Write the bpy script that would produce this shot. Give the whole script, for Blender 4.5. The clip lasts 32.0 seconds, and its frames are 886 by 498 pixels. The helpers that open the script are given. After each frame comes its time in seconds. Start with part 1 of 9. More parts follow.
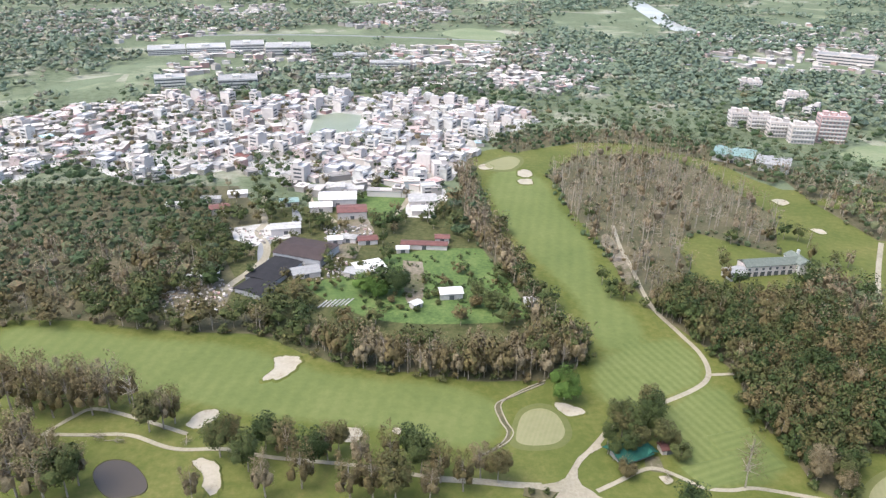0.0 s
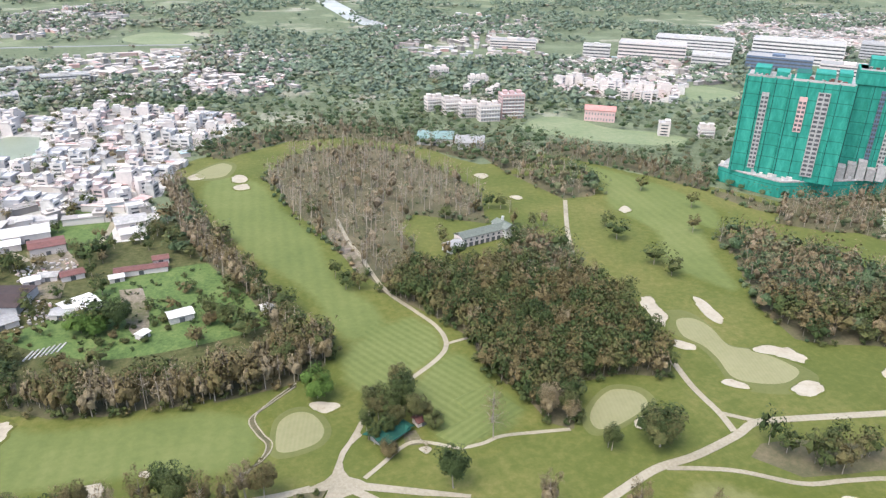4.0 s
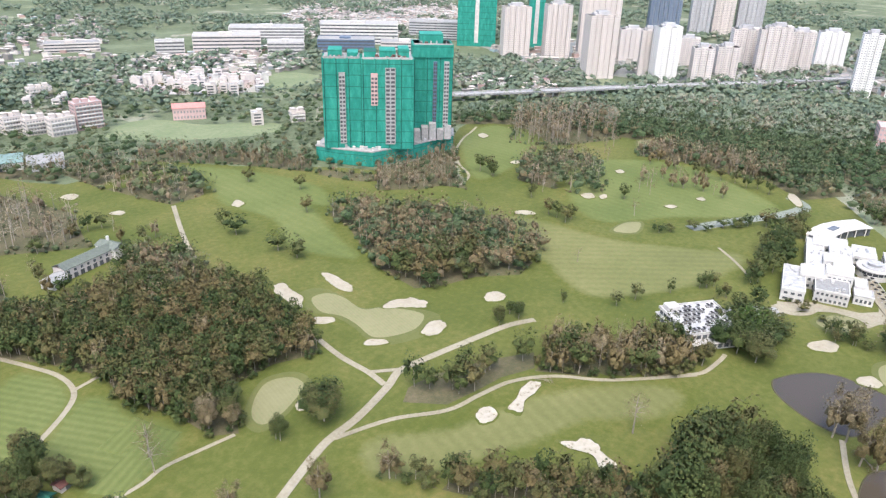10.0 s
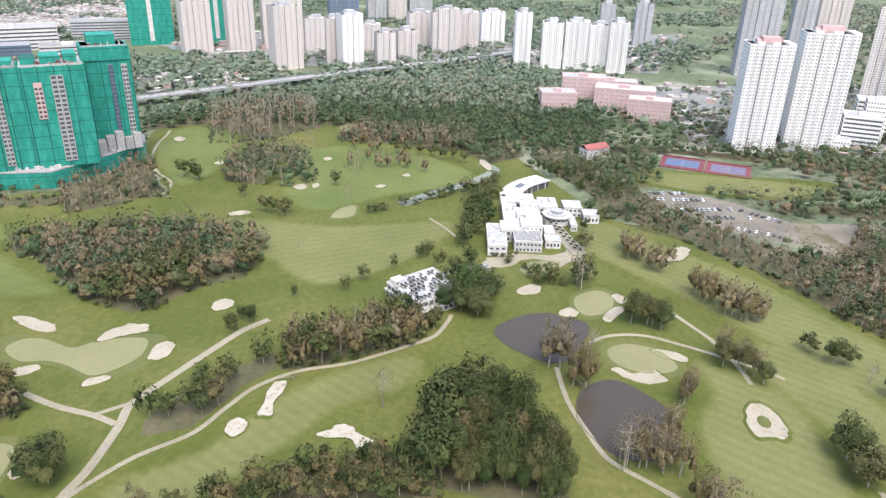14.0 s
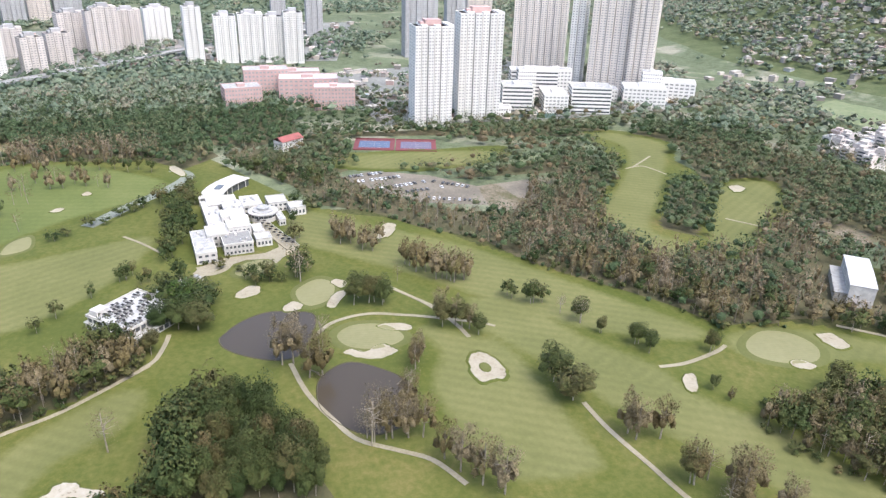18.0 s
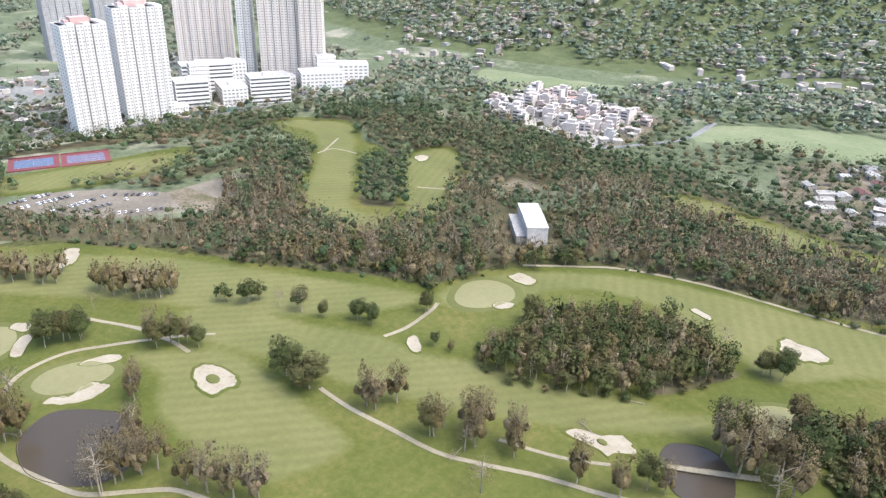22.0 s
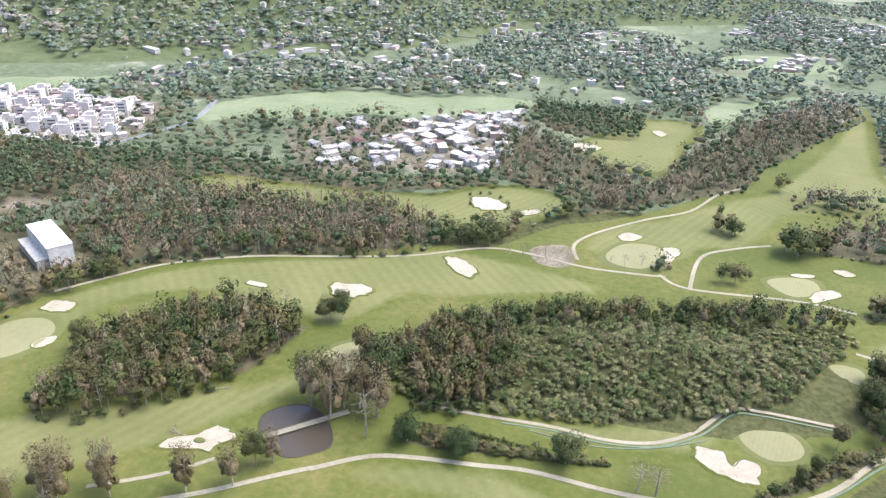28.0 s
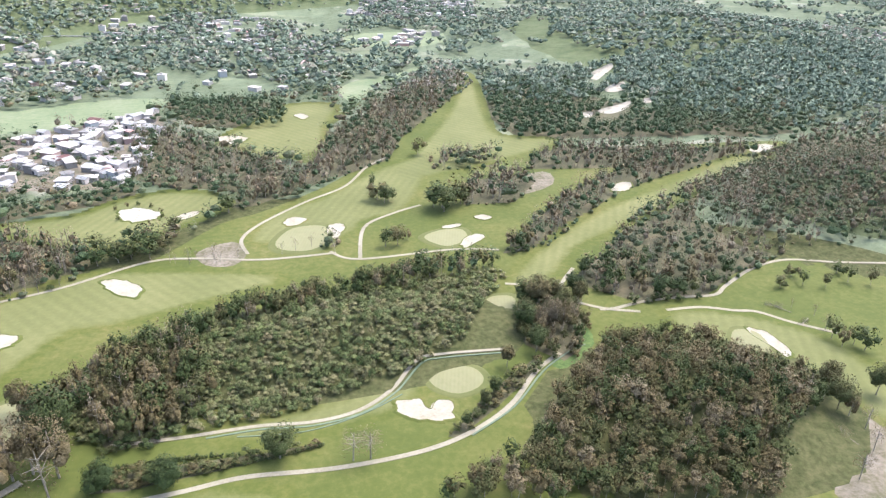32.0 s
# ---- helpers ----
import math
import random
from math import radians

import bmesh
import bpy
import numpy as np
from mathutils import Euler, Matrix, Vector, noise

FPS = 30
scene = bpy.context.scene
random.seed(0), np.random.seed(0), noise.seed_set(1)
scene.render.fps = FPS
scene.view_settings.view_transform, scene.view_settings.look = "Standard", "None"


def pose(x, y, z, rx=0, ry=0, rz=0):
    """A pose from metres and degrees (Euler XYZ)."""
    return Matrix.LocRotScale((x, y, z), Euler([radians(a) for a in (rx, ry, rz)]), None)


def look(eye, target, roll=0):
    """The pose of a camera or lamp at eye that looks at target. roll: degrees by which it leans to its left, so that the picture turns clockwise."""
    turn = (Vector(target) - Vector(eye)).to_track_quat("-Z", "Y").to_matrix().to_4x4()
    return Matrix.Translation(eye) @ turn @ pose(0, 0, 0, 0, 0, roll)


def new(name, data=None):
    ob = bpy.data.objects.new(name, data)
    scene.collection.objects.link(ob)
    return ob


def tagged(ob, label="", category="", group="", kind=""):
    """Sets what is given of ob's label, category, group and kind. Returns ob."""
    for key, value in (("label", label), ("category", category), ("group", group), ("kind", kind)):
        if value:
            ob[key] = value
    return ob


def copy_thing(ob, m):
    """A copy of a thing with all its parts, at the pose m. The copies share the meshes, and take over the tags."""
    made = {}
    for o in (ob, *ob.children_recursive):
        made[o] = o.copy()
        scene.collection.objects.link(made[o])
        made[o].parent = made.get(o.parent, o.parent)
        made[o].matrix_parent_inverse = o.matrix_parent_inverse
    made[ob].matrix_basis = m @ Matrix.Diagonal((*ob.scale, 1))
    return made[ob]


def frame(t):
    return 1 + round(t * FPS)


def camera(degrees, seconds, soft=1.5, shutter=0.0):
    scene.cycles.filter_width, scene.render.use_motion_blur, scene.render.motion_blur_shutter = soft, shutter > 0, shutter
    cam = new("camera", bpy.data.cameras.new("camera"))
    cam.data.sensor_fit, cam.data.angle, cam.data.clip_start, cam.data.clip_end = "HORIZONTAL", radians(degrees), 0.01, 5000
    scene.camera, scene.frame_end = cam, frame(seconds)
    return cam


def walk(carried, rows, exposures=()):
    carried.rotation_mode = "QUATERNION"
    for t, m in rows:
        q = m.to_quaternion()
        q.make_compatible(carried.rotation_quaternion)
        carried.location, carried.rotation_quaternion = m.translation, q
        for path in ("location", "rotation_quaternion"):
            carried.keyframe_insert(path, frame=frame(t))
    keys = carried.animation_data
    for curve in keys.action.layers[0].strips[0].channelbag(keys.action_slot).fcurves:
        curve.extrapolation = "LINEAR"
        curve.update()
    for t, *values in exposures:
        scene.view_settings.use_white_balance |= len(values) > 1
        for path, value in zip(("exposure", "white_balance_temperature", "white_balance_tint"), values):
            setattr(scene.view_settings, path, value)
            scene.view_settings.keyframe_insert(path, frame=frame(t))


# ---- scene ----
cam = camera(63.59, 32.0, 1.3)
EYE = 170.0  # height over the fairways
# seconds, yaw, pitch, roll: the camera hovers in one place and turns
TURNS = [
    (0, -0.44, -24.71, -0.94), (0.5, -3.47, -24.66, -1.00), (1, -6.64, -24.61, -1.04), (1.5, -9.84, -24.57, -1.07),
    (2, -12.87, -24.53, -1.10), (2.5, -16.06, -24.50, -1.14), (3, -19.07, -24.48, -1.18), (3.5, -21.55, -24.43, -1.25),
    (5.5, -30.82, -24.37, -1.33), (6, -33.21, -24.32, -1.40), (6.5, -35.50, -24.30, -1.46), (7, -38.13, -24.28, -1.50),
    (7.5, -40.96, -24.27, -1.54), (8, -43.81, -24.26, -1.56), (8.5, -46.91, -24.24, -1.57), (9, -50.05, -24.24, -1.56),
    (9.5, -53.03, -24.23, -1.55), (10, -56.07, -24.24, -1.52), (10.5, -59.08, -24.24, -1.51), (11, -62.03, -24.24, -1.51),
    (11.5, -65.16, -24.25, -1.52), (12, -68.20, -24.26, -1.52), (12.5, -71.14, -24.27, -1.52), (13, -74.21, -24.28, -1.50),
    (13.5, -77.27, -24.28, -1.49), (14, -80.12, -24.29, -1.50), (14.5, -83.20, -24.27, -1.53), (16.5, -95.47, -24.25, -1.55),
    (17, -98.44, -24.25, -1.53), (17.5, -101.59, -24.28, -1.51), (18, -104.96, -24.30, -1.51), (18.5, -108.22, -24.33, -1.50),
    (19, -111.64, -24.35, -1.49), (19.5, -115.04, -24.38, -1.47), (20, -118.28, -24.41, -1.45), (20.5, -121.56, -24.45, -1.42),
    (21, -124.49, -24.49, -1.39), (21.5, -127.31, -24.53, -1.36), (22, -130.26, -24.58, -1.33), (22.5, -133.44, -24.63, -1.30),
    (23, -136.56, -24.69, -1.27), (23.5, -139.84, -24.75, -1.25), (24, -143.12, -24.82, -1.25), (24.5, -146.21, -24.88, -1.28),
    (25, -149.49, -24.93, -1.31), (25.5, -152.79, -24.99, -1.36), (27.5, -165.64, -25.05, -1.41), (28, -169.11, -25.11, -1.45),
    (28.5, -172.60, -25.15, -1.47), (29, -175.90, -25.16, -1.48), (29.5, -179.41, -25.18, -1.49), (30, -183.01, -25.20, -1.51),
    (30.5, -186.56, -25.23, -1.52), (31, -190.38, -25.25, -1.52), (31.5, -194.16, -25.28, -1.53), (32, -197.75, -25.31, -1.56),
]
walk(cam, [(t, pose(0, 0, EYE, 90 + p, r, y)) for t, y, p, r in TURNS],
     [(0, 1.62, 6200, 11), (8, 1.64, 6200, 11), (17, 1.56, 6200, 11), (22, 1.7, 6200, 11), (27.5, 1.9, 6050, 13), (32, 2.03, 6050, 13)])

# ---- light ----
world = bpy.data.worlds.new("overcast")
scene.world = world
world.use_nodes = True
wn = world.node_tree
sky = wn.nodes.new("ShaderNodeTexSky")
sky.sky_type, sky.sun_disc = "NISHITA", False
sky.sun_elevation, sky.sun_rotation = radians(62), radians(245.6)
sky.air_density, sky.dust_density, sky.ozone_density = 1.0, 4.0, 1.0
wn.links.new(sky.outputs[0], wn.nodes["Background"].inputs[0])
wn.nodes["Background"].inputs[1].default_value = 0.15
sun_data = bpy.data.lights.new("sun", "SUN")
sun_data.energy, sun_data.angle, sun_data.color = 0.8, radians(40), (0.94, 0.99, 1.0)
sun = new("sun", sun_data)
sun.matrix_world = look((0, 0, 900), (436, 198, 0))

# ---- materials ----
def material(name, rough=0.8, metal=0.0):
    m = bpy.data.materials.new(name)
    m.use_nodes = True
    b = m.node_tree.nodes["Principled BSDF"]
    b.inputs["Roughness"].default_value, b.inputs["Metallic"].default_value = rough, metal
    b.inputs["Specular IOR Level"].default_value = 0.3
    return m, m.node_tree, b


def ramp(nt, source, stops):
    r = nt.nodes.new("ShaderNodeValToRGB")
    while len(r.color_ramp.elements) < len(stops):
        r.color_ramp.elements.new(0.5)
    for e, (p, c) in zip(r.color_ramp.elements, stops):
        e.position, e.color = p, (*c, 1)
    nt.links.new(source, r.inputs[0])
    return r.outputs[0]


def noise_of(nt, scale, detail=4.0, rough=0.6, stretch=None):
    tc = nt.nodes.new("ShaderNodeTexCoord")
    n = nt.nodes.new("ShaderNodeTexNoise")
    n.inputs["Scale"].default_value, n.inputs["Detail"].default_value, n.inputs["Roughness"].default_value = scale, detail, rough
    geo = nt.nodes.new("ShaderNodeNewGeometry")
    if stretch:
        mp = nt.nodes.new("ShaderNodeMapping")
        mp.inputs["Scale"].default_value = stretch[:3]
        mp.inputs["Rotation"].default_value = (0, 0, radians(stretch[3]))
        nt.links.new(geo.outputs["Position"], mp.inputs[0])
        nt.links.new(mp.outputs[0], n.inputs["Vector"])
    else:
        nt.links.new(geo.outputs["Position"], n.inputs["Vector"])
    nt.nodes.remove(tc)
    return n.outputs[0]


def math_of(nt, op, a, b):
    m = nt.nodes.new("ShaderNodeMath")
    m.operation = op
    for i, v in enumerate((a, b)):
        if isinstance(v, (int, float)):
            m.inputs[i].default_value = v
        else:
            nt.links.new(v, m.inputs[i])
    return m.outputs[0]


def mixed(nt, fac, a, b, how="MIX"):
    m = nt.nodes.new("ShaderNodeMix")
    m.data_type, m.blend_type = "RGBA", how
    for sock, v in ((m.inputs[0], fac), (m.inputs[6], a), (m.inputs[7], b)):
        if isinstance(v, tuple):
            sock.default_value = (*v, 1)
        elif isinstance(v, (int, float)):
            sock.default_value = v
        else:
            nt.links.new(v, sock)
    return m.outputs[2]


def bumped(nt, b, height, strength=0.4, distance=0.1):
    n = nt.nodes.new("ShaderNodeBump")
    n.inputs["Strength"].default_value, n.inputs["Distance"].default_value = strength, distance
    nt.links.new(height, n.inputs["Height"])
    nt.links.new(n.outputs[0], b.inputs["Normal"])


def patchy(name, stops, big=0.02, small=0.6, rough=0.9, share=0.45, bump=0.3, spec=0.2):
    """A surface with two scales of variation, in metres."""
    m, nt, b = material(name, rough)
    b.inputs["Specular IOR Level"].default_value = spec
    n1, n2 = noise_of(nt, big, 5), noise_of(nt, small, 5, 0.7)
    v = math_of(nt, "ADD", math_of(nt, "MULTIPLY", n1, 1 - share), math_of(nt, "MULTIPLY", n2, share))
    nt.links.new(ramp(nt, v, stops), b.inputs["Base Color"])
    if bump:
        bumped(nt, b, n2, bump, 0.15)
    return m


def plain(name, colour, rough=0.7, metal=0.0, dirt=0.25, scale=0.25, spec=0.3):
    """Paint, render or metal with faint dirt."""
    m, nt, b = material(name, rough, metal)
    b.inputs["Specular IOR Level"].default_value = spec
    n = noise_of(nt, scale, 6, 0.65)
    info = nt.nodes.new("ShaderNodeObjectInfo")
    v = math_of(nt, "ADD", n, math_of(nt, "MULTIPLY", math_of(nt, "SUBTRACT", info.outputs["Random"], 0.5), 0.25))
    dark = tuple(c * (1 - dirt) for c in colour)
    nt.links.new(ramp(nt, v, [(0.3, dark), (0.7, colour)]), b.inputs["Base Color"])
    return m


def mown(name, stops, stripe, angle, depth, soft=False):
    """Short grass with mowing bands of the given width and heading."""
    m, nt, b = material(name, 0.9)
    b.inputs["Specular IOR Level"].default_value = 0.15
    n1, n2 = noise_of(nt, 0.018, 5), noise_of(nt, 0.35, 6, 0.7)
    geo = nt.nodes.new("ShaderNodeNewGeometry")
    mp = nt.nodes.new("ShaderNodeMapping")
    mp.inputs["Rotation"].default_value = (0, 0, radians(angle))
    nt.links.new(geo.outputs["Position"], mp.inputs[0])
    w = nt.nodes.new("ShaderNodeTexWave")
    w.inputs["Scale"].default_value, w.inputs["Distortion"].default_value = 0.314 / stripe, 0.6
    w.inputs["Detail"].default_value, w.inputs["Detail Scale"].default_value = 2.0, 0.4
    nt.links.new(mp.outputs[0], w.inputs["Vector"])
    v = math_of(nt, "ADD", math_of(nt, "MULTIPLY", n1, 0.6), math_of(nt, "MULTIPLY", n2, 0.4))
    v = math_of(nt, "ADD", v, math_of(nt, "MULTIPLY", math_of(nt, "SUBTRACT", w.outputs["Color"], 0.5), depth))
    col = ramp(nt, v, stops)
    if soft:
        # the cut fades into the rough over a ragged edge
        e = nt.nodes.new("ShaderNodeAttribute")
        e.attribute_name = "edge"
        ragged = math_of(nt, "ADD", e.outputs["Fac"], math_of(nt, "MULTIPLY", math_of(nt, "SUBTRACT", noise_of(nt, 0.2, 5, 0.7), 0.5), 0.9))
        fac = ramp(nt, ragged, [(0.25, (0, 0, 0)), (0.75, (1, 1, 1))])
        under = math_of(nt, "ADD", math_of(nt, "MULTIPLY", noise_of(nt, 0.015, 5), 0.55), math_of(nt, "MULTIPLY", noise_of(nt, 0.3, 5, 0.7), 0.45))
        col = mixed(nt, fac, ramp(nt, under, GRASS), col)
    nt.links.new(col, b.inputs["Base Color"])
    bumped(nt, b, n2, 0.3, 0.1)
    return m


GRASS = [(0.3, (0.0513, 0.0663, 0.0122)), (0.46, (0.072, 0.0846, 0.0169)), (0.56, (0.0981, 0.102, 0.0253)), (0.66, (0.1439, 0.1224, 0.0413)), (0.78, (0.1961, 0.153, 0.0619))]
FAIR = [(0.3, (0.0917, 0.0999, 0.0333)), (0.5, (0.1252, 0.1271, 0.0459)), (0.65, (0.1567, 0.1503, 0.0603)), (0.78, (0.1892, 0.1697, 0.0783))]
FAIR_LUSH = [(0.3, (0.0748, 0.096, 0.027)), (0.5, (0.1018, 0.1206, 0.036)), (0.65, (0.1299, 0.1412, 0.0486)), (0.78, (0.1714, 0.1617, 0.0684))]
M_LAWN = patchy("rough_grass", GRASS, 0.015, 0.3)
M_FAIR = mown("fairway_grass", FAIR, 5.5, 30, 0.075, True)
M_FAIR_B = mown("fairway_grass_cross_cut", FAIR, 6.0, -35, 0.07, True)
M_FAIR_C = mown("lush_fairway_grass", FAIR_LUSH, 6.5, 10, 0.05, True)
M_STRIPE = mown("striped_tee_grass", FAIR_LUSH, 3.6, -22, 0.12, True)
M_GREEN = mown("putting_green_grass", [(0.3, (0.155, 0.15, 0.072)), (0.6, (0.2, 0.19, 0.098)), (0.8, (0.24, 0.222, 0.125))], 1.6, 20, 0.06)
M_COLLAR = patchy("collar_grass", [(0.3, (0.075, 0.086, 0.024)), (0.7, (0.118, 0.12, 0.04))], 0.03, 0.5)
M_SAND = patchy("bunker_sand", [(0.3, (0.1564, 0.1256, 0.0792)), (0.42, (0.2622, 0.2275, 0.1628)), (0.55, (0.3082, 0.273, 0.2068)), (0.75, (0.3542, 0.3185, 0.2508))], 0.12, 0.7, 0.95)
M_PATH = patchy("concrete_path", [(0.3, (0.15, 0.13, 0.087)), (0.5, (0.245, 0.215, 0.152)), (0.7, (0.32, 0.285, 0.21))], 0.04, 0.8)
M_EARTH = patchy("bare_earth", [(0.34, (0.065, 0.078, 0.024)), (0.44, (0.1, 0.09, 0.05)), (0.55, (0.17, 0.14, 0.1)), (0.7, (0.28, 0.245, 0.195))], 0.06, 0.5)
M_LITTER = patchy("woodland_floor", [(0.3, (0.042, 0.045, 0.02)), (0.5, (0.082, 0.075, 0.038)), (0.7, (0.145, 0.115, 0.07))], 0.05, 0.5)
M_EDGE = patchy("dark_timber_edging", [(0.3, (0.05, 0.05, 0.025)), (0.7, (0.1, 0.085, 0.05))], 0.2, 1.0)
M_ASPHALT = patchy("asphalt", [(0.3, (0.13, 0.13, 0.13)), (0.7, (0.24, 0.24, 0.23))], 0.05, 1.0)


def countryside():
    """Fields, scrub and bare plots of the plain round the course."""
    m, nt, b = material("countryside", 0.95)
    b.inputs["Specular IOR Level"].default_value = 0.1
    geo = nt.nodes.new("ShaderNodeNewGeometry")
    vor = nt.nodes.new("ShaderNodeTexVoronoi")
    vor.inputs["Scale"].default_value = 0.017
    nt.links.new(geo.outputs["Position"], vor.inputs["Vector"])
    sep = nt.nodes.new("ShaderNodeSeparateColor")
    nt.links.new(vor.outputs["Color"], sep.inputs[0])
    # field and scrub tones lifted past 440 m, in place of haze
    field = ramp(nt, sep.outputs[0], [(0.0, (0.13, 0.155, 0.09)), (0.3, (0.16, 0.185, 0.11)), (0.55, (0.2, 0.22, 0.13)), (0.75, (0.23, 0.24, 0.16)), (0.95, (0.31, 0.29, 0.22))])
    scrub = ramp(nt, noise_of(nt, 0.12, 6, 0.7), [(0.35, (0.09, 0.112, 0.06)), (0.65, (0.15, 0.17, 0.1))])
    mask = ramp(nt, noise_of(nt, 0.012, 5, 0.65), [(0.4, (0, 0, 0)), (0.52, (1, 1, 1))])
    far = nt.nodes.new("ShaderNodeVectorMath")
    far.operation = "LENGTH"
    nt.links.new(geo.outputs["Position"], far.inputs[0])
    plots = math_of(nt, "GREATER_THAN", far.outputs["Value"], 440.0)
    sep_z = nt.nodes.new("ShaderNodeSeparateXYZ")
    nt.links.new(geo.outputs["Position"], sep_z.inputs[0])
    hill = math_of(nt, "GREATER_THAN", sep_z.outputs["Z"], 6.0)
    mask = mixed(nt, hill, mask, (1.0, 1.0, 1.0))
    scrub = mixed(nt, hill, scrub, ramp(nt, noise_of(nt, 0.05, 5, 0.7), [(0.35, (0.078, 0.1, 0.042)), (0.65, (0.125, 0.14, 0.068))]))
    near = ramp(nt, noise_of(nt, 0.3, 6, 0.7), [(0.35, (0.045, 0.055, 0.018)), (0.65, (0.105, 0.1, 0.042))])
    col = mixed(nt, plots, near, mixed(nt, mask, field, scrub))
    fine = ramp(nt, noise_of(nt, 0.5, 5, 0.7), [(0.3, (0.7, 0.7, 0.7)), (0.7, (1, 1, 1))])
    nt.links.new(mixed(nt, 1.0, col, fine, "MULTIPLY"), b.inputs["Base Color"])
    return m


def foliage(name, stops, low=0.62):
    """Leaves; tint (0 green to 1 dry) and rnd come with each tree, sprays of leaves vary within it; low is the depth of
    the painted shade between clumps.
    """
    m, nt, b = material(name, 0.7)
    b.inputs["Specular IOR Level"].default_value = 0.18
    at, ar = nt.nodes.new("ShaderNodeAttribute"), nt.nodes.new("ShaderNodeAttribute")
    at.attribute_name, ar.attribute_name = "tint", "rnd"
    geo = nt.nodes.new("ShaderNodeNewGeometry")
    info = nt.nodes.new("ShaderNodeObjectInfo")
    isl = math_of(nt, "MULTIPLY", math_of(nt, "SUBTRACT", geo.outputs["Random Per Island"], 0.5), 0.2)
    tree = math_of(nt, "MULTIPLY", math_of(nt, "ADD", ar.outputs["Fac"], math_of(nt, "SUBTRACT", info.outputs["Random"], 1.0)), 0.32)
    spray = noise_of(nt, 1.1, 5, 0.75)
    v = math_of(nt, "ADD", math_of(nt, "ADD", at.outputs["Fac"], isl), math_of(nt, "ADD", tree, math_of(nt, "MULTIPLY", math_of(nt, "SUBTRACT", spray, 0.5), 0.3)))
    # fine dark mottling painted in for the shaded gaps between leaf clumps
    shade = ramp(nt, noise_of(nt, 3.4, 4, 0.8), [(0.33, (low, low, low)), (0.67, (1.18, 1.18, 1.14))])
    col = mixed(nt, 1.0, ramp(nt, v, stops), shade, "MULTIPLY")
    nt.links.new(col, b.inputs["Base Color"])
    bumped(nt, b, spray, 0.9, 0.7)
    return m


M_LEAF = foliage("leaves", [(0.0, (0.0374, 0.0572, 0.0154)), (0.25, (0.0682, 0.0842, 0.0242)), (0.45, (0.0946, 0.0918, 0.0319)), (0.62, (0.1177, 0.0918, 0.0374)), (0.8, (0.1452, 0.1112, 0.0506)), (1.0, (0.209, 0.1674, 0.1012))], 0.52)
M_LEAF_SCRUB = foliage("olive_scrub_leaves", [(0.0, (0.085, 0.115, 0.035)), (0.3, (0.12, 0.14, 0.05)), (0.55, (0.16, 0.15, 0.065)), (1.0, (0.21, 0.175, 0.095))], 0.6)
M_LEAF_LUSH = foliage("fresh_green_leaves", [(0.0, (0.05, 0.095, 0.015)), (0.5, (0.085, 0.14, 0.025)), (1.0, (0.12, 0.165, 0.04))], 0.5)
# the same leaves in two paler tones: haze put into the colour by distance
M_LEAF_HALF_HAZED = foliage("leaves_half_hazed", [(0.0, (0.052, 0.082, 0.034)), (0.25, (0.08, 0.112, 0.05)), (0.45, (0.109, 0.119, 0.06)), (0.62, (0.155, 0.117, 0.063)), (0.8, (0.185, 0.139, 0.08)), (1.0, (0.235, 0.187, 0.125))], 0.6)
M_LEAF_HAZED = foliage("leaves_hazed", [(0.0, (0.1, 0.133, 0.09)), (0.25, (0.138, 0.168, 0.112)), (0.45, (0.165, 0.17, 0.12)), (0.62, (0.185, 0.162, 0.117)), (0.8, (0.205, 0.176, 0.13)), (1.0, (0.24, 0.21, 0.17))], 0.85)
M_BARK = plain("bark", (0.33, 0.28, 0.215), 0.9, dirt=0.5, scale=1.5)
M_WATER, _nt, _b = material("pond_water", 0.08)
_b.inputs["Base Color"].default_value = (0.058, 0.047, 0.034, 1)
_b.inputs["Specular IOR Level"].default_value = 0.22
bumped(_nt, _b, noise_of(_nt, 0.6, 3), 0.05, 0.05)
M_GROUND = countryside()

# ---- builders ----
def part(name, bm, mat, parent=None, label=""):
    """One mesh object of a bmesh, under a thing or a part."""
    bmesh.ops.recalc_face_normals(bm, faces=bm.faces[:]) if len(bm.faces) < 60 and parent else None
    me = bpy.data.meshes.new(name)
    bm.to_mesh(me)
    bm.free()
    me.materials.append(mat)
    ob = new(name, me)
    ob.parent = parent
    if label:
        ob["label"] = label
    return ob


def box(bm, x0, x1, y0, y1, z0, z1):
    v = [bm.verts.new(p) for p in ((x0, y0, z0), (x1, y0, z0), (x1, y1, z0), (x0, y1, z0), (x0, y0, z1), (x1, y0, z1), (x1, y1, z1), (x0, y1, z1))]
    for f in ((3, 2, 1, 0), (4, 5, 6, 7), (0, 1, 5, 4), (1, 2, 6, 5), (2, 3, 7, 6), (3, 0, 4, 7)):
        bm.faces.new([v[i] for i in f])
    return bm


def boxes(*rows):
    bm = bmesh.new()
    for r in rows:
        box(bm, *r)
    return bm


def thing(name, label, category, m=None, group=""):
    ob = tagged(new(name), label, category, group)
    if m is not None:
        ob.matrix_basis = m
    return ob


HILLS = ((-45, -262, 60, 27, 12), (-165, -178, 46, 33, 14), (-520, -325, 165, 80, 48), (900, -1440, 620, 560, 300), (320, -1750, 600, 380, 210), (-700, -900, 260, 330, 40), (270, -374, 34, 34, 10))


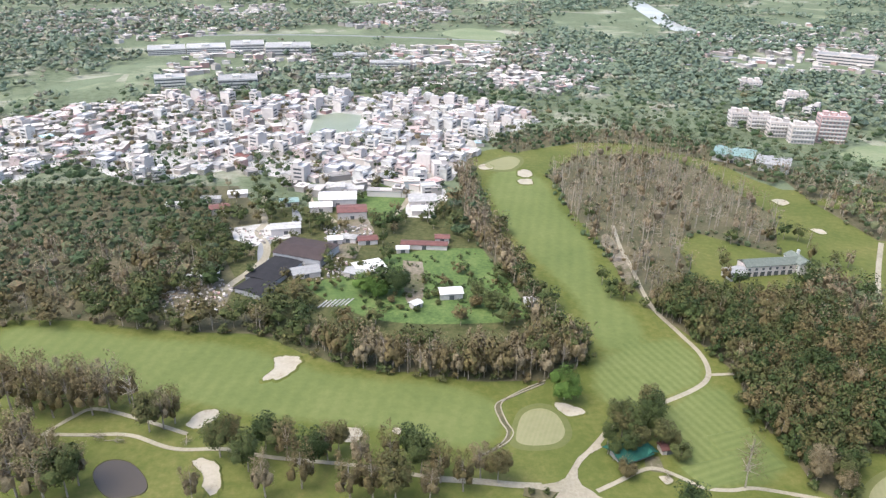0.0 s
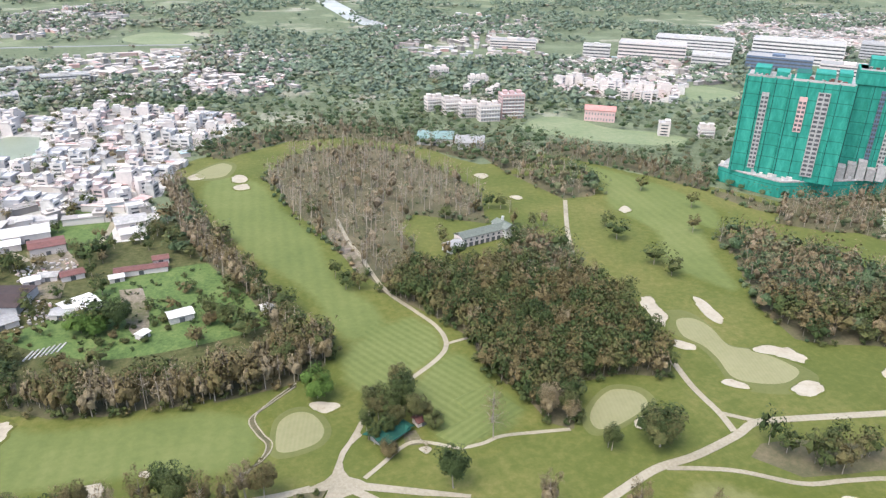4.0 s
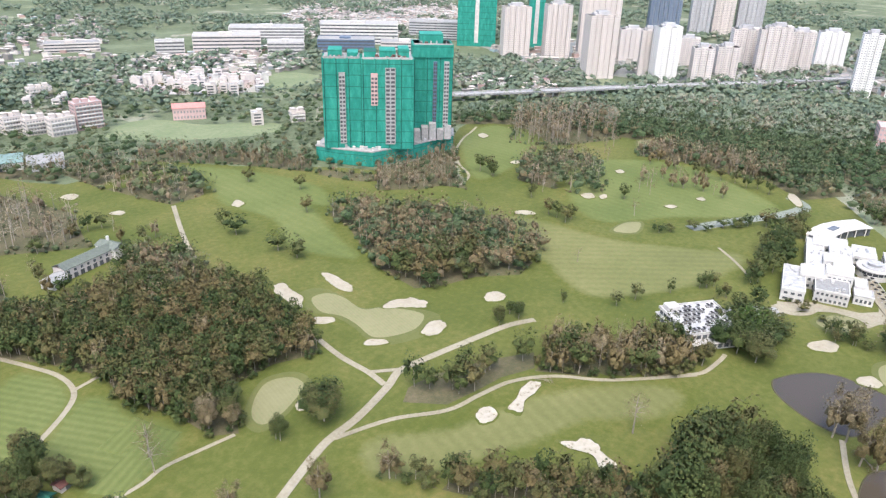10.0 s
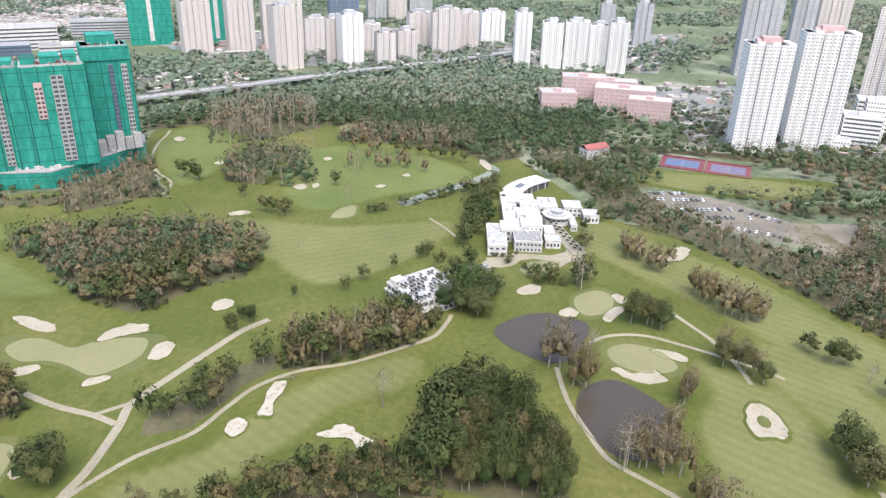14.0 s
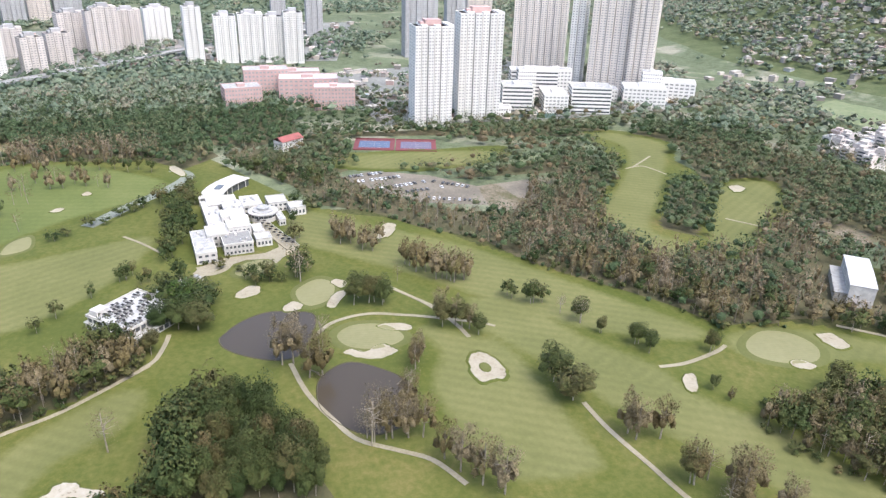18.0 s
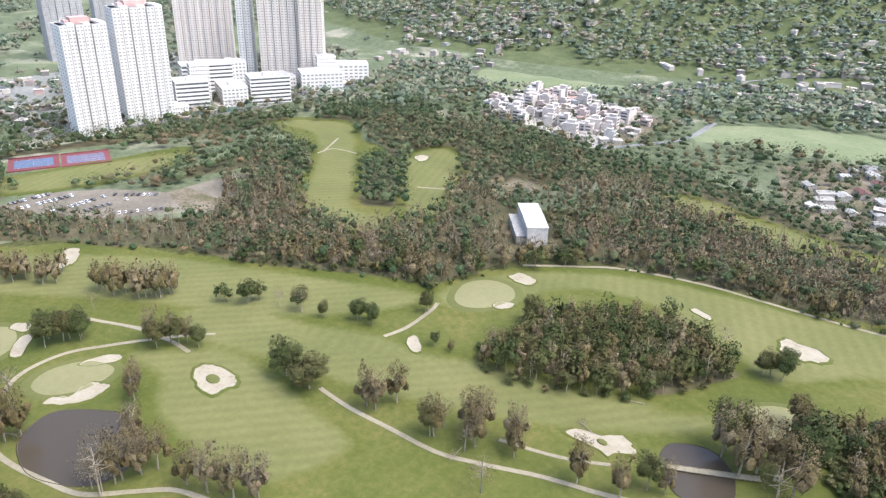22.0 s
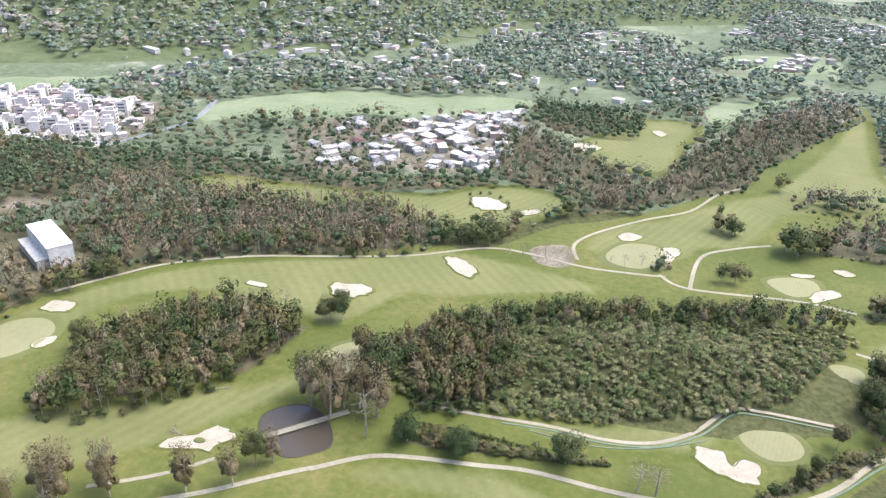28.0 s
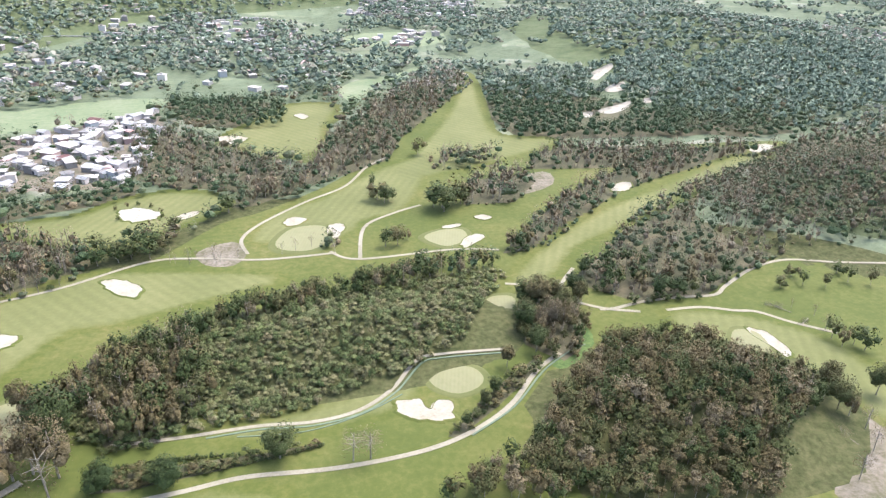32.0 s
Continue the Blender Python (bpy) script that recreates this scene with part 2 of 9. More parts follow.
def gz(x, y):
    """Height of the ground."""
    z = 0.0
    for cx, cy, rx, ry, h in HILLS:
        d = ((x - cx) / rx) ** 2 + ((y - cy) / ry) ** 2
        if d < 6:
            z += h * max(math.exp(-d * 1.2) - 0.08, 0.0) * (0.9 + 0.3 * noise.noise(((x + cx) / 70, y / 70, 0.3)))
    return z


def spline(pts, closed=True, step=5):
    """Points of a smooth curve through the corners of a plan outline."""
    n, out = len(pts), []
    for i in range(n if closed else n - 1):
        p = [Vector(pts[(i + k) % n] if closed else pts[min(max(i + k, 0), n - 1)]) for k in (-1, 0, 1, 2)]
        for s in range(step):
            t = s / step
            out.append(0.5 * (2 * p[1] + (p[2] - p[0]) * t + (2 * p[0] - 5 * p[1] + 4 * p[2] - p[3]) * t * t + (3 * p[1] - p[0] - 3 * p[2] + p[3]) * t ** 3))
    if not closed:
        out.append(Vector(pts[-1]))
    return out


def inside(x, y, poly):
    c, j = False, len(poly) - 1
    for i, (xi, yi) in enumerate(poly):
        xj, yj = poly[j]
        if (yi > y) != (yj > y) and x < (xj - xi) * (y - yi) / (yj - yi) + xi:
            c = not c
        j = i
    return c


def centre(poly):
    return Vector((sum(p[0] for p in poly) / len(poly), sum(p[1] for p in poly) / len(poly)))


OPEN, KEEP, BARE = [], [], []  # outlines kept clear of far trees


def sheet(name, outline, z, mat, label, category, kind="structure"):
    """A flat patch laid over the ground."""
    bm = bmesh.new()
    bm.faces.new([bm.verts.new((p[0], p[1], z)) for p in outline]).normal_update()
    bmesh.ops.triangulate(bm, faces=bm.faces[:])
    bmesh.ops.recalc_face_normals(bm, faces=bm.faces[:])
    if bm.faces[:] and sum(f.normal.z for f in bm.faces) < 0:
        bmesh.ops.reverse_faces(bm, faces=bm.faces[:])
    return tagged(part(name, bm, mat), label, category, kind=kind)


def ring(bm, a, b):
    for i in range(len(a)):
        j = (i + 1) % len(a)
        bm.faces.new((a[i], a[j], b[j], b[i]))


def inset(outline, share, z):
    c = centre(outline)
    return [(c.x + (p[0] - c.x) * share, c.y + (p[1] - c.y) * share, z) for p in outline]


def lawn(pts, lift=0.04):
    o = spline(pts, True, 3)
    OPEN.append([tuple(p) for p in o])
    sheet("lawn", o, lift, M_LAWN, "rough grass of the golf course between the fairways", "grass")


fair_count, FAIRS = [0], []


def signed_distance(W, P):
    """Distance of points from an outline, positive inside."""
    best, odd = np.full(len(W), 1e9), np.zeros(len(W), bool)
    for p, q in zip(P, np.roll(P, -1, 0)):
        e = q - p
        t = np.clip(((W - p) @ e) / max(e @ e, 1e-9), 0, 1)
        best = np.minimum(best, np.linalg.norm(W - p - t[:, None] * e, axis=1))
        if p[1] != q[1]:
            odd ^= ((p[1] > W[:, 1]) != (q[1] > W[:, 1])) & (W[:, 0] < (q[0] - p[0]) * (W[:, 1] - p[1]) / (q[1] - p[1]) + p[0])
    return np.where(odd, best, -best)


def fairway(pts, striped=False):
    o = spline(pts)
    OPEN.append([tuple(p) for p in o])
    fair_count[0] += 1
    # a fine grid, so that the cut can fade into the rough
    z, cell, fade = 0.09 + 0.003 * fair_count[0], 3.2, 5.0
    P = np.array([tuple(p) for p in o])
    xs = np.arange(P[:, 0].min() - 8, P[:, 0].max() + 8, cell)
    ys = np.arange(P[:, 1].min() - 8, P[:, 1].max() + 8, cell)
    X, Y = np.meshgrid(xs, ys)
    W = np.stack([X.ravel(), Y.ravel()], 1)
    d = signed_distance(W, P)
    for other in FAIRS:
        if (other.min(0) < P.max(0) + 6).all() and (other.max(0) > P.min(0) - 6).all():
            d = np.maximum(d, signed_distance(W, other))
    own = signed_distance(W, P)
    FAIRS.append(P)
    share = np.clip(0.5 + d / (2 * fade), 0, 1)
    nx, ids, verts, faces = len(xs), {}, [], []
    for j in range(len(ys) - 1):
        for i in range(nx - 1):
            c = (j * nx + i, j * nx + i + 1, (j + 1) * nx + i + 1, (j + 1) * nx + i)
            if max(own[k] for k in c) > -fade:
                for k in c:
                    if k not in ids:
                        ids[k] = len(verts)
                        verts.append((W[k, 0], W[k, 1], z))
                faces.append([ids[k] for k in c])
    me = bpy.data.meshes.new("fairway")
    me.from_pydata(verts, [], faces)
    me.materials.append(M_STRIPE if striped else M_FAIR_C if P[:, 1].mean() > 130 else (M_FAIR, M_FAIR_B)[fair_count[0] % 2])
    at_edge = me.attributes.new("edge", "FLOAT", "POINT")
    at_edge.data.foreach_set("value", np.array([share[k] for k in ids], np.float32))
    tagged(new("fairway", me), "mown fairway grass with faint mowing bands", "fairway", kind="structure")


def green(pts):
    o = spline(pts)
    KEEP.append([tuple(p) for p in o])
    root = thing("putting_green", "pale close-mown putting green with a darker collar", "putting green")
    bm = bmesh.new()
    levels = [[bm.verts.new(q) for q in inset(o, s, z)] for s, z in ((1.28, 0.1), (1.2, 0.22), (1.0, 0.3))]
    ring(bm, levels[0], levels[1])
    ring(bm, levels[1], levels[2])
    bmesh.ops.recalc_face_normals(bm, faces=bm.faces[:])
    part("collar", bm, M_COLLAR, root)
    bm = bmesh.new()
    a, b = [bm.verts.new(q) for q in inset(o, 1.0, 0.3)], [bm.verts.new(q) for q in inset(o, 0.5, 0.5)]
    ring(bm, a, b)
    bm.faces.new(b)
    bmesh.ops.recalc_face_normals(bm, faces=bm.faces[:])
    part("putting_surface", bm, M_GREEN, root)


def bunker(pts, worn=False, island=False):
    o = spline(pts)
    KEEP.append([tuple(p) for p in o])
    c = centre(o)
    o = [c + (p - c) * ((1.0 if island else 0.94) + 0.2 * noise.noise((p.x / 3.2, p.y / 3.2, 5.5)) + 0.08 * noise.noise((p.x / 1.1, p.y / 1.1, 2.5))) for p in o]
    root = thing("bunker", "pale sand bunker with patches of washed-out earth" if worn else "pale sand bunker with a grass island" if island else "pale sand bunker with a raised grass lip", "bunker")
    bm = bmesh.new()
    a, b, c = ([bm.verts.new(q) for q in inset(o, s, z)] for s, z in ((1.2, 0.08), (1.05, 0.5), (1.0, 0.42)))
    ring(bm, a, b)
    ring(bm, b, c)
    bmesh.ops.recalc_face_normals(bm, faces=bm.faces[:])
    part("lip", bm, M_LAWN, root)
    bm = bmesh.new()
    a, b = [bm.verts.new(q) for q in inset(o, 1.0, 0.42)], [bm.verts.new(q) for q in inset(o, 0.8, 0.3)]
    ring(bm, a, b)
    bm.faces.new(b).normal_update()
    bmesh.ops.triangulate(bm, faces=[f for f in bm.faces if len(f.verts) > 4])
    bmesh.ops.recalc_face_normals(bm, faces=bm.faces[:])
    part("sand", bm, M_SAND_WORN if worn else M_SAND, root)
    if island:
        c = centre(o)
        bm = bmesh.new()
        rad = 0.36 * min((Vector(p) - c).length for p in o)
        lv = [[bm.verts.new((c.x + rad * s * 1.5 * math.cos(k * 0.524), c.y + rad * s * math.sin(k * 0.524), z)) for k in range(12)] for s, z in ((1.2, 0.3), (1.0, 0.7), (0.5, 0.85))]
        ring(bm, lv[0], lv[1])
        ring(bm, lv[1], lv[2])
        bm.faces.new(lv[2])
        bmesh.ops.recalc_face_normals(bm, faces=bm.faces[:])
        part("grass_island", bm, M_COLLAR, root)


def bare(pts):
    """Open ground inside a wood."""
    BARE.append([tuple(p) for p in pts])


def pond(pts):
    o = spline(pts)
    KEEP.append([tuple(p) for p in o])
    sheet("water", o, 0.16, M_WATER, "dark still water of a golf course pond", "pond", "structure")
    bm = bmesh.new()
    a, b, c = ([bm.verts.new(q) for q in inset(o, s, z)] for s, z in ((1.03, 0.05), (1.012, 0.4), (0.997, 0.12)))
    ring(bm, a, b)
    ring(bm, b, c)
    bmesh.ops.recalc_face_normals(bm, faces=bm.faces[:])
    tagged(part("pond_bank", bm, M_EDGE), "dark earth and timber edging round a pond", "bank", kind="structure")


def strip(name, pts, width, z, mat, label, category, thick=0.12, closed=False):
    c = spline(pts, closed, 6)
    bm, rows = bmesh.new(), []
    for i, p in enumerate(c):
        d = c[min(i + 1, len(c) - 1)] - c[max(i - 1, 0)]
        n = Vector((-d.y, d.x)).normalized() * width / 2
        h = gz(p.x, p.y) + z
        rows.append([bm.verts.new((q.x, q.y, h + k)) for q, k in ((p + n * 1.03, -thick), (p + n, 0), (p - n, 0), (p - n * 1.03, -thick))])
    for a, b in zip(rows, rows[1:]):
        for k in range(3):
            bm.faces.new((a[k], b[k], b[k + 1], a[k + 1]))
    bmesh.ops.recalc_face_normals(bm, faces=bm.faces[:])
    if sum(f.normal.z for f in bm.faces) < 0:
        bmesh.ops.reverse_faces(bm, faces=bm.faces[:])
    return tagged(part(name, bm, mat), label, category, kind="structure")


path_count = [0]


def path(width, pts):
    path_count[0] += 1
    strip("cart_path", pts, width * 0.68, 0.2 + 0.006 * (path_count[0] % 9), M_PATH, "pale concrete cart path across the golf course", "path")


# trees: arrays of triangles, made once and then laid out
def tube(p0, p1, r0, r1, sides=5):
    d = (p1 - p0) / np.linalg.norm(p1 - p0)
    u = np.cross(d, (0.3, 0.9, 0.2))
    u /= np.linalg.norm(u)
    w = np.cross(d, u)
    a = np.arange(sides) * 2 * np.pi / sides
    c = np.outer(np.cos(a), u) + np.outer(np.sin(a), w)
    A, B = p0 + c * r0, p1 + c * r1
    A2, B2 = np.roll(A, -1, 0), np.roll(B, -1, 0)
    return np.concatenate([np.stack([A, A2, B2], 1), np.stack([A, B2, B], 1)]).reshape(-1, 3)


def ico(level):
    """Triangles of a round blob of radius one."""
    bm = bmesh.new()
    bmesh.ops.create_icosphere(bm, subdivisions=level, radius=1.0)
    t = np.array([[v.co[:] for v in q.verts] for q in bm.faces])
    bm.free()
    return t.reshape(-1, 3)


ICO1 = ico(1)
OCTA = np.array([[(s, 0, 0), (0, t, 0), (0, 0, u)] for s in (1, -1) for t in (1, -1) for u in (1, -1)], float).reshape(-1, 3)


def tree_arrays(seed, leaves, leaf, crown, base, limbs, lobes, spread=1.0, hearts=0, fine=False, stem=0.45, hang=False, full=0.82, blob=None):
    """A tree one metre high: (bark triangles, leaf triangles). crown: half width; base: where the crown begins; hang: drooping sprays."""
    g = np.random.default_rng(seed)
    top = 0.97
    lean = g.normal(0, 0.02, 2)
    tip = np.array([lean[0], lean[1], base + stem * (top - base)])
    bark = [tube(np.zeros(3), tip, 0.016, 0.007, 5 if fine else 3)] if limbs or fine else []
    mid, half = (base + top) / 2, (top - base) / 2
    squash = np.array([1, 1, 1.5 if hang else 0.85])
    cents, sizes = [], []
    for i in range(lobes):
        a, h = i * 2.4 + g.uniform(-0.5, 0.5), -0.8 + 1.65 * (i + 0.5) / lobes
        r = g.uniform(0.35, 0.78) * spread * (0.9 if hang else math.sqrt(max(0.12, 1 - (h - 0.1) ** 2)))
        cents.append((crown * r * math.cos(a), crown * r * math.sin(a), mid + half * h * 0.72))
        sizes.append(crown * (g.uniform(0.28, 0.48) if fine else g.uniform(0.36, 0.58)))
    cents, sizes = np.array(cents), np.array(sizes)
    for i in range(limbs):
        c = cents[i % lobes]
        s = min(g.uniform(0.5, 1.0) * tip[2], c[2] - 0.03)
        bark.append(tube(np.array([tip[0] * s / tip[2], tip[1] * s / tip[2], s]), c + g.normal(0, 0.03, 3) + np.array([0, 0, 0.03]), 0.007, 0.002, 4 if fine else 3))
    out = []
    if leaves:
        which = g.integers(0, lobes, leaves)
        d = g.normal(0, 1, (leaves, 3)) + np.array([0, 0, 0.25])
        d /= np.linalg.norm(d, axis=1)[:, None]
        size = sizes[which] * g.uniform(0.35 if hang else 0.75, 1.15, leaves)
        pos = cents[which] + d * size[:, None] * squash
        nrm = d + g.normal(0, 0.45, (leaves, 3)) + np.array([0, 0, 0.0 if hang else 0.3])
        nrm /= np.linalg.norm(nrm, axis=1)[:, None]
        u = np.cross(nrm, g.normal(0, 1, (leaves, 3)) * (np.array([1, 1, 0.2]) if hang else 1))
        u /= np.linalg.norm(u, axis=1)[:, None]
        w = np.cross(nrm, u) * (0.55 if hang else 1.0)
        s = leaf * g.uniform(0.5, 1.35, leaves)[:, None]
        out.append(np.stack([pos + u * s, pos - 0.5 * u * s + 0.8 * w * s, pos - 0.5 * u * s - 0.8 * w * s], 1).reshape(-1, 3))
    for k in range(hearts):
        # the dense, uneven mass of leaves in a lobe
        blob = ICO1 if blob is None else blob
        c, r = cents[k % lobes], sizes[k % lobes] * full
        bump = 1 + 0.42 * np.sin(blob @ g.normal(0, 3.6, (3, 3)) + g.uniform(0, 6, 3)).mean(1, keepdims=True)
        out.append(c + blob * r * bump * squash)
    bark, leaf = (np.concatenate(bark) if bark else np.zeros((0, 3))), (np.concatenate(out) if out else np.zeros((0, 3)))
    return (bark, *rounded(leaf, np.array([tip[0], tip[1], mid - 0.25 * half])))


def face_normals(tri):
    t = tri.reshape(-1, 3, 3)
    n = np.cross(t[:, 1] - t[:, 0], t[:, 2] - t[:, 0])
    return n / np.maximum(np.linalg.norm(n, axis=1), 1e-9)[:, None]


def rounded(leaf, core):
    """Leaves turned outwards, and the soft normals of a whole crown for them."""
    if not len(leaf):
        return leaf, leaf
    t = leaf.reshape(-1, 3, 3).copy()
    out = t.mean(1) - core
    out /= np.maximum(np.linalg.norm(out, axis=1), 1e-9)[:, None]
    n = face_normals(leaf)
    flip = (n * out).sum(1) < 0
    t[flip] = t[flip][:, ::-1]
    n[flip] *= -1
    soft = out * 0.75 + n * 0.5 + np.array([0, 0, 0.25])
    soft /= np.maximum(np.linalg.norm(soft, axis=1), 1e-9)[:, None]
    return t.reshape(-1, 3), np.repeat(soft, 3, 0)


def tri_mesh(name, bark, leaf, tint=None, rnd=None, soft=None, leafage=None):
    """A mesh of loose triangles: bark first, then leaves, with tint and rnd for each vertex."""
    me = bpy.data.meshes.new(name)
    co = np.concatenate([bark, leaf]).astype(np.float32)
    n = len(co)
    me.vertices.add(n)
    me.vertices.foreach_set("co", co.ravel())
    me.loops.add(n)
    me.loops.foreach_set("vertex_index", np.arange(n, dtype=np.int32))
    me.polygons.add(n // 3)
    me.polygons.foreach_set("loop_start", np.arange(0, n, 3, dtype=np.int32))
    idx = np.zeros(n // 3, np.int32)
    idx[len(bark) // 3:] = 1
    if len(bark) and len(leaf):
        me.materials.append(M_BARK)
        me.materials.append(leafage or M_LEAF)
        me.polygons.foreach_set("material_index", idx)
    else:
        me.materials.append(M_BARK if len(bark) else leafage or M_LEAF)
    for key, v in (("tint", tint), ("rnd", rnd)):
        if v is not None:
            at = me.attributes.new(key, "FLOAT", "POINT")
            at.data.foreach_set("value", np.broadcast_to(np.asarray(v, np.float32), (n,)).copy())
    me.update(calc_edges=True)
    if soft is not None and len(leaf):
        nrm = np.concatenate([np.repeat(face_normals(bark), 3, 0) if len(bark) else bark, soft]).astype(np.float32)
        at = me.attributes.new("custom_normal", "FLOAT_VECTOR", "POINT")
        at.data.foreach_set("vector", nrm.ravel())
        me.update()
    return me


# kinds: crown half width, crown base, limbs, lobes, spread; dryness range
KINDS = {
    "green": ((0.38, 0.16, 3, 10, 1.0), (0.0, 0.42)),
    "mixed": ((0.32, 0.24, 4, 10, 1.05), (0.06, 0.52)),
    "brown": ((0.21, 0.1, 7, 13, 1.15), (0.66, 1.0)),
    "bare": ((0.27, 0.25, 10, 10, 1.2), (0.72, 1.08)),
    "dry": ((0.33, 0.2, 4, 10, 1.05), (0.5, 0.86)),
    "scrub": ((0.55, 0.06, 2, 7, 1.0), (0.22, 0.66)),
    "lush": ((0.46, 0.08, 3, 12, 1.0), (0.1, 0.5)),
}
LOW, FAR, DIM, HIGH = {}, {}, {}, {}
for _k, ((_c, _b0, _l, _n, _s), _t) in KINDS.items():
    leafless, hang = _k == "bare", _k in ("brown", "bare")
    stem = {"bare": 0.8, "brown": 0.7}.get(_k, 0.4)
    LOW[_k] = [tree_arrays(11 * i + len(_k), {"bare": 90, "brown": 210, "scrub": 130}.get(_k, 235), {"bare": 0.034, "brown": 0.04, "scrub": 0.056}.get(_k, 0.04), _c, _b0, {"bare": 7, "brown": 4}.get(_k, 2), _n - 2, _s, {"bare": 0, "brown": 7}.get(_k, 5), False, stem, hang, 0.8, ICO1 if hang else OCTA) for i in range(6)]
    FAR[_k] = [tree_arrays(5 * i + len(_k), {"bare": 30, "brown": 44}.get(_k, 46), {"bare": 0.042, "brown": 0.055}.get(_k, 0.047), _c * 1.08, _b0, 5 if leafless else 1 if hang else 0, 7, _s, {"bare": 0}.get(_k, 1), False, stem, hang, 1.1) for i in range(5)]
    DIM[_k] = [tree_arrays(3 * i + len(_k), 8, 0.08, _c * 1.15, _b0, 0, 4, _s, 0 if leafless else 2, False, stem, False, 1.2, OCTA) for i in range(5)]
    HIGH[_k] = [tree_arrays(7 * i + 3 * len(_k), {"bare": 420, "brown": 1500}.get(_k, 2300), {"bare": 0.018, "brown": 0.018}.get(_k, 0.0205), _c, _b0, _l + 6, _n + 9, _s, {"bare": 0, "brown": 8}.get(_k, 11), True, stem, hang, 0.72 if hang else 0.82) for i in range(4)]
TREE_LABEL = {
    "green": "leafy dark green broadleaf tree with a dense crown",
    "mixed": "broadleaf tree with a patchy green and brown crown",
    "brown": "tall slender tree with thin browned foliage",
    "bare": "storm-stripped tree with bare pale limbs",
    "dry": "broadleaf tree with a dense olive-brown crown",
    "scrub": "low rounded green bush on the slope",
    "lush": "broad round tree with fresh bright green leaves",
}
HIGH_MESH = {}
for _k in KINDS:
    lo, hi = KINDS[_k][1]
    for i, (bk, lf, sn) in enumerate(HIGH[_k]):
        t = lo + (hi - lo) * (i + 0.5) / 4
        HIGH_MESH[_k, i] = (tri_mesh("trunk", bk, np.zeros((0, 3))), tri_mesh("crown", np.zeros((0, 3)), lf, t, 0.5, sn, M_LEAF_LUSH if _k == "lush" else M_LEAF))
near_trees, TALL, OUTLYING = [0], 2.0, []


def tree(x, y, h, kind="green", seed=0, wide=1.0):
    """One tree of its own: trunk and crown."""
    g = random.Random(seed * 7919 + int(x * 13) + int(y * 7))
    far = math.hypot(x, y) > 318 and kind != "lush"
    h *= 1.6 if far else TALL
    if far:
        OUTLYING.append((x, y, h, kind, wide, 0.0))
        return None
    i = g.randrange(4)
    ob = tagged(new("bush" if kind == "scrub" else "tree"), TREE_LABEL[kind], "bush" if kind == "scrub" else "tree", "trees of the golf course")
    ob.matrix_basis = Matrix.LocRotScale((x, y, gz(x, y) - 0.05), Euler((g.uniform(-0.04, 0.04), g.uniform(-0.04, 0.04), g.uniform(0, 6.28))), (h * wide, h * wide, h))
    for name, me in zip(("trunk", "crown"), HIGH_MESH[kind, i]):
        p = new(name, me)
        p.parent = ob
    near_trees[0] += 1
    return ob


def joined_trees(name, rows, label, category="woodland", stock=None, leafage=None):
    """Many trees as one mesh. rows: x, y, height, kind, width, dryness shift."""
    bark, leaf, tints, rnds, bt, softs = [], [], [], [], [], []
    stock = stock or LOW
    g = np.random.default_rng(len(rows))
    for x, y, h, kind, wide, dry in rows:
        bk, lf, sn = stock[kind][g.integers(0, 5)]
        a = g.uniform(0, 6.28)
        turn = np.array([[math.cos(a), -math.sin(a), 0], [math.sin(a), math.cos(a), 0], [0, 0, 1]]).T
        rot = turn * np.array([h * wide, h * wide, h])
        softs.append(sn @ turn)
        at = np.array([x, y, gz(x, y) - 0.1])
        bark.append(bk @ rot + at)
        leaf.append(lf @ rot + at)
        lo, hi = KINDS[kind][1]
        tints.append(np.full(len(lf), g.uniform(lo, hi) + dry))
        rnds.append(np.full(len(lf), g.uniform(0, 1)))
        bt.append(len(bk))
    z = np.zeros(sum(bt))
    # the farther the stock, the more haze its leaf colour holds
    me = tri_mesh(name, np.concatenate(bark), np.concatenate(leaf), np.concatenate([z, *tints]), np.concatenate([z, *rnds]), np.concatenate(softs), leafage if leafage else M_LEAF_HAZED if stock is DIM else M_LEAF_HALF_HAZED if stock is FAR else M_LEAF)
    return tagged(new(name, me), label, category, kind="stuff")


def hedge(pts, low=1.5, high=2.4):
    """A clipped hedge: close bushes along a line."""
    g = random.Random(len(pts) + int(pts[0][0]))
    rows = []
    c = spline(pts, False, 8)
    for a, b in zip(c, c[1:]):
        n = max(1, int((b - a).length / 0.9))
        for j in range(n):
            p = a + (b - a) * ((j + 0.5) / n)
            rows.append((p.x + g.uniform(-0.3, 0.3), p.y + g.uniform(-0.3, 0.3), g.uniform(low, high), "scrub", g.uniform(0.9, 1.2), -0.15))
    ob = joined_trees("hedge", rows, "dense dark green hedge round the tee", "hedge")
    ob["kind"] = ""


def scatter(poly, gap, seed):
    """Points in an outline, on a jittered grid."""
    g = random.Random(seed)
    xs, ys = [p[0] for p in poly], [p[1] for p in poly]
    out, y = [], min(ys)
    while y < max(ys):
        x = min(xs)
        while x < max(xs):
            q = (x + g.uniform(-0.45, 0.45) * gap, y + g.uniform(-0.45, 0.45) * gap)
            if inside(*q, poly):
                out.append(q)
            x += gap
        y += gap * 0.9
    return out


WOODS = []
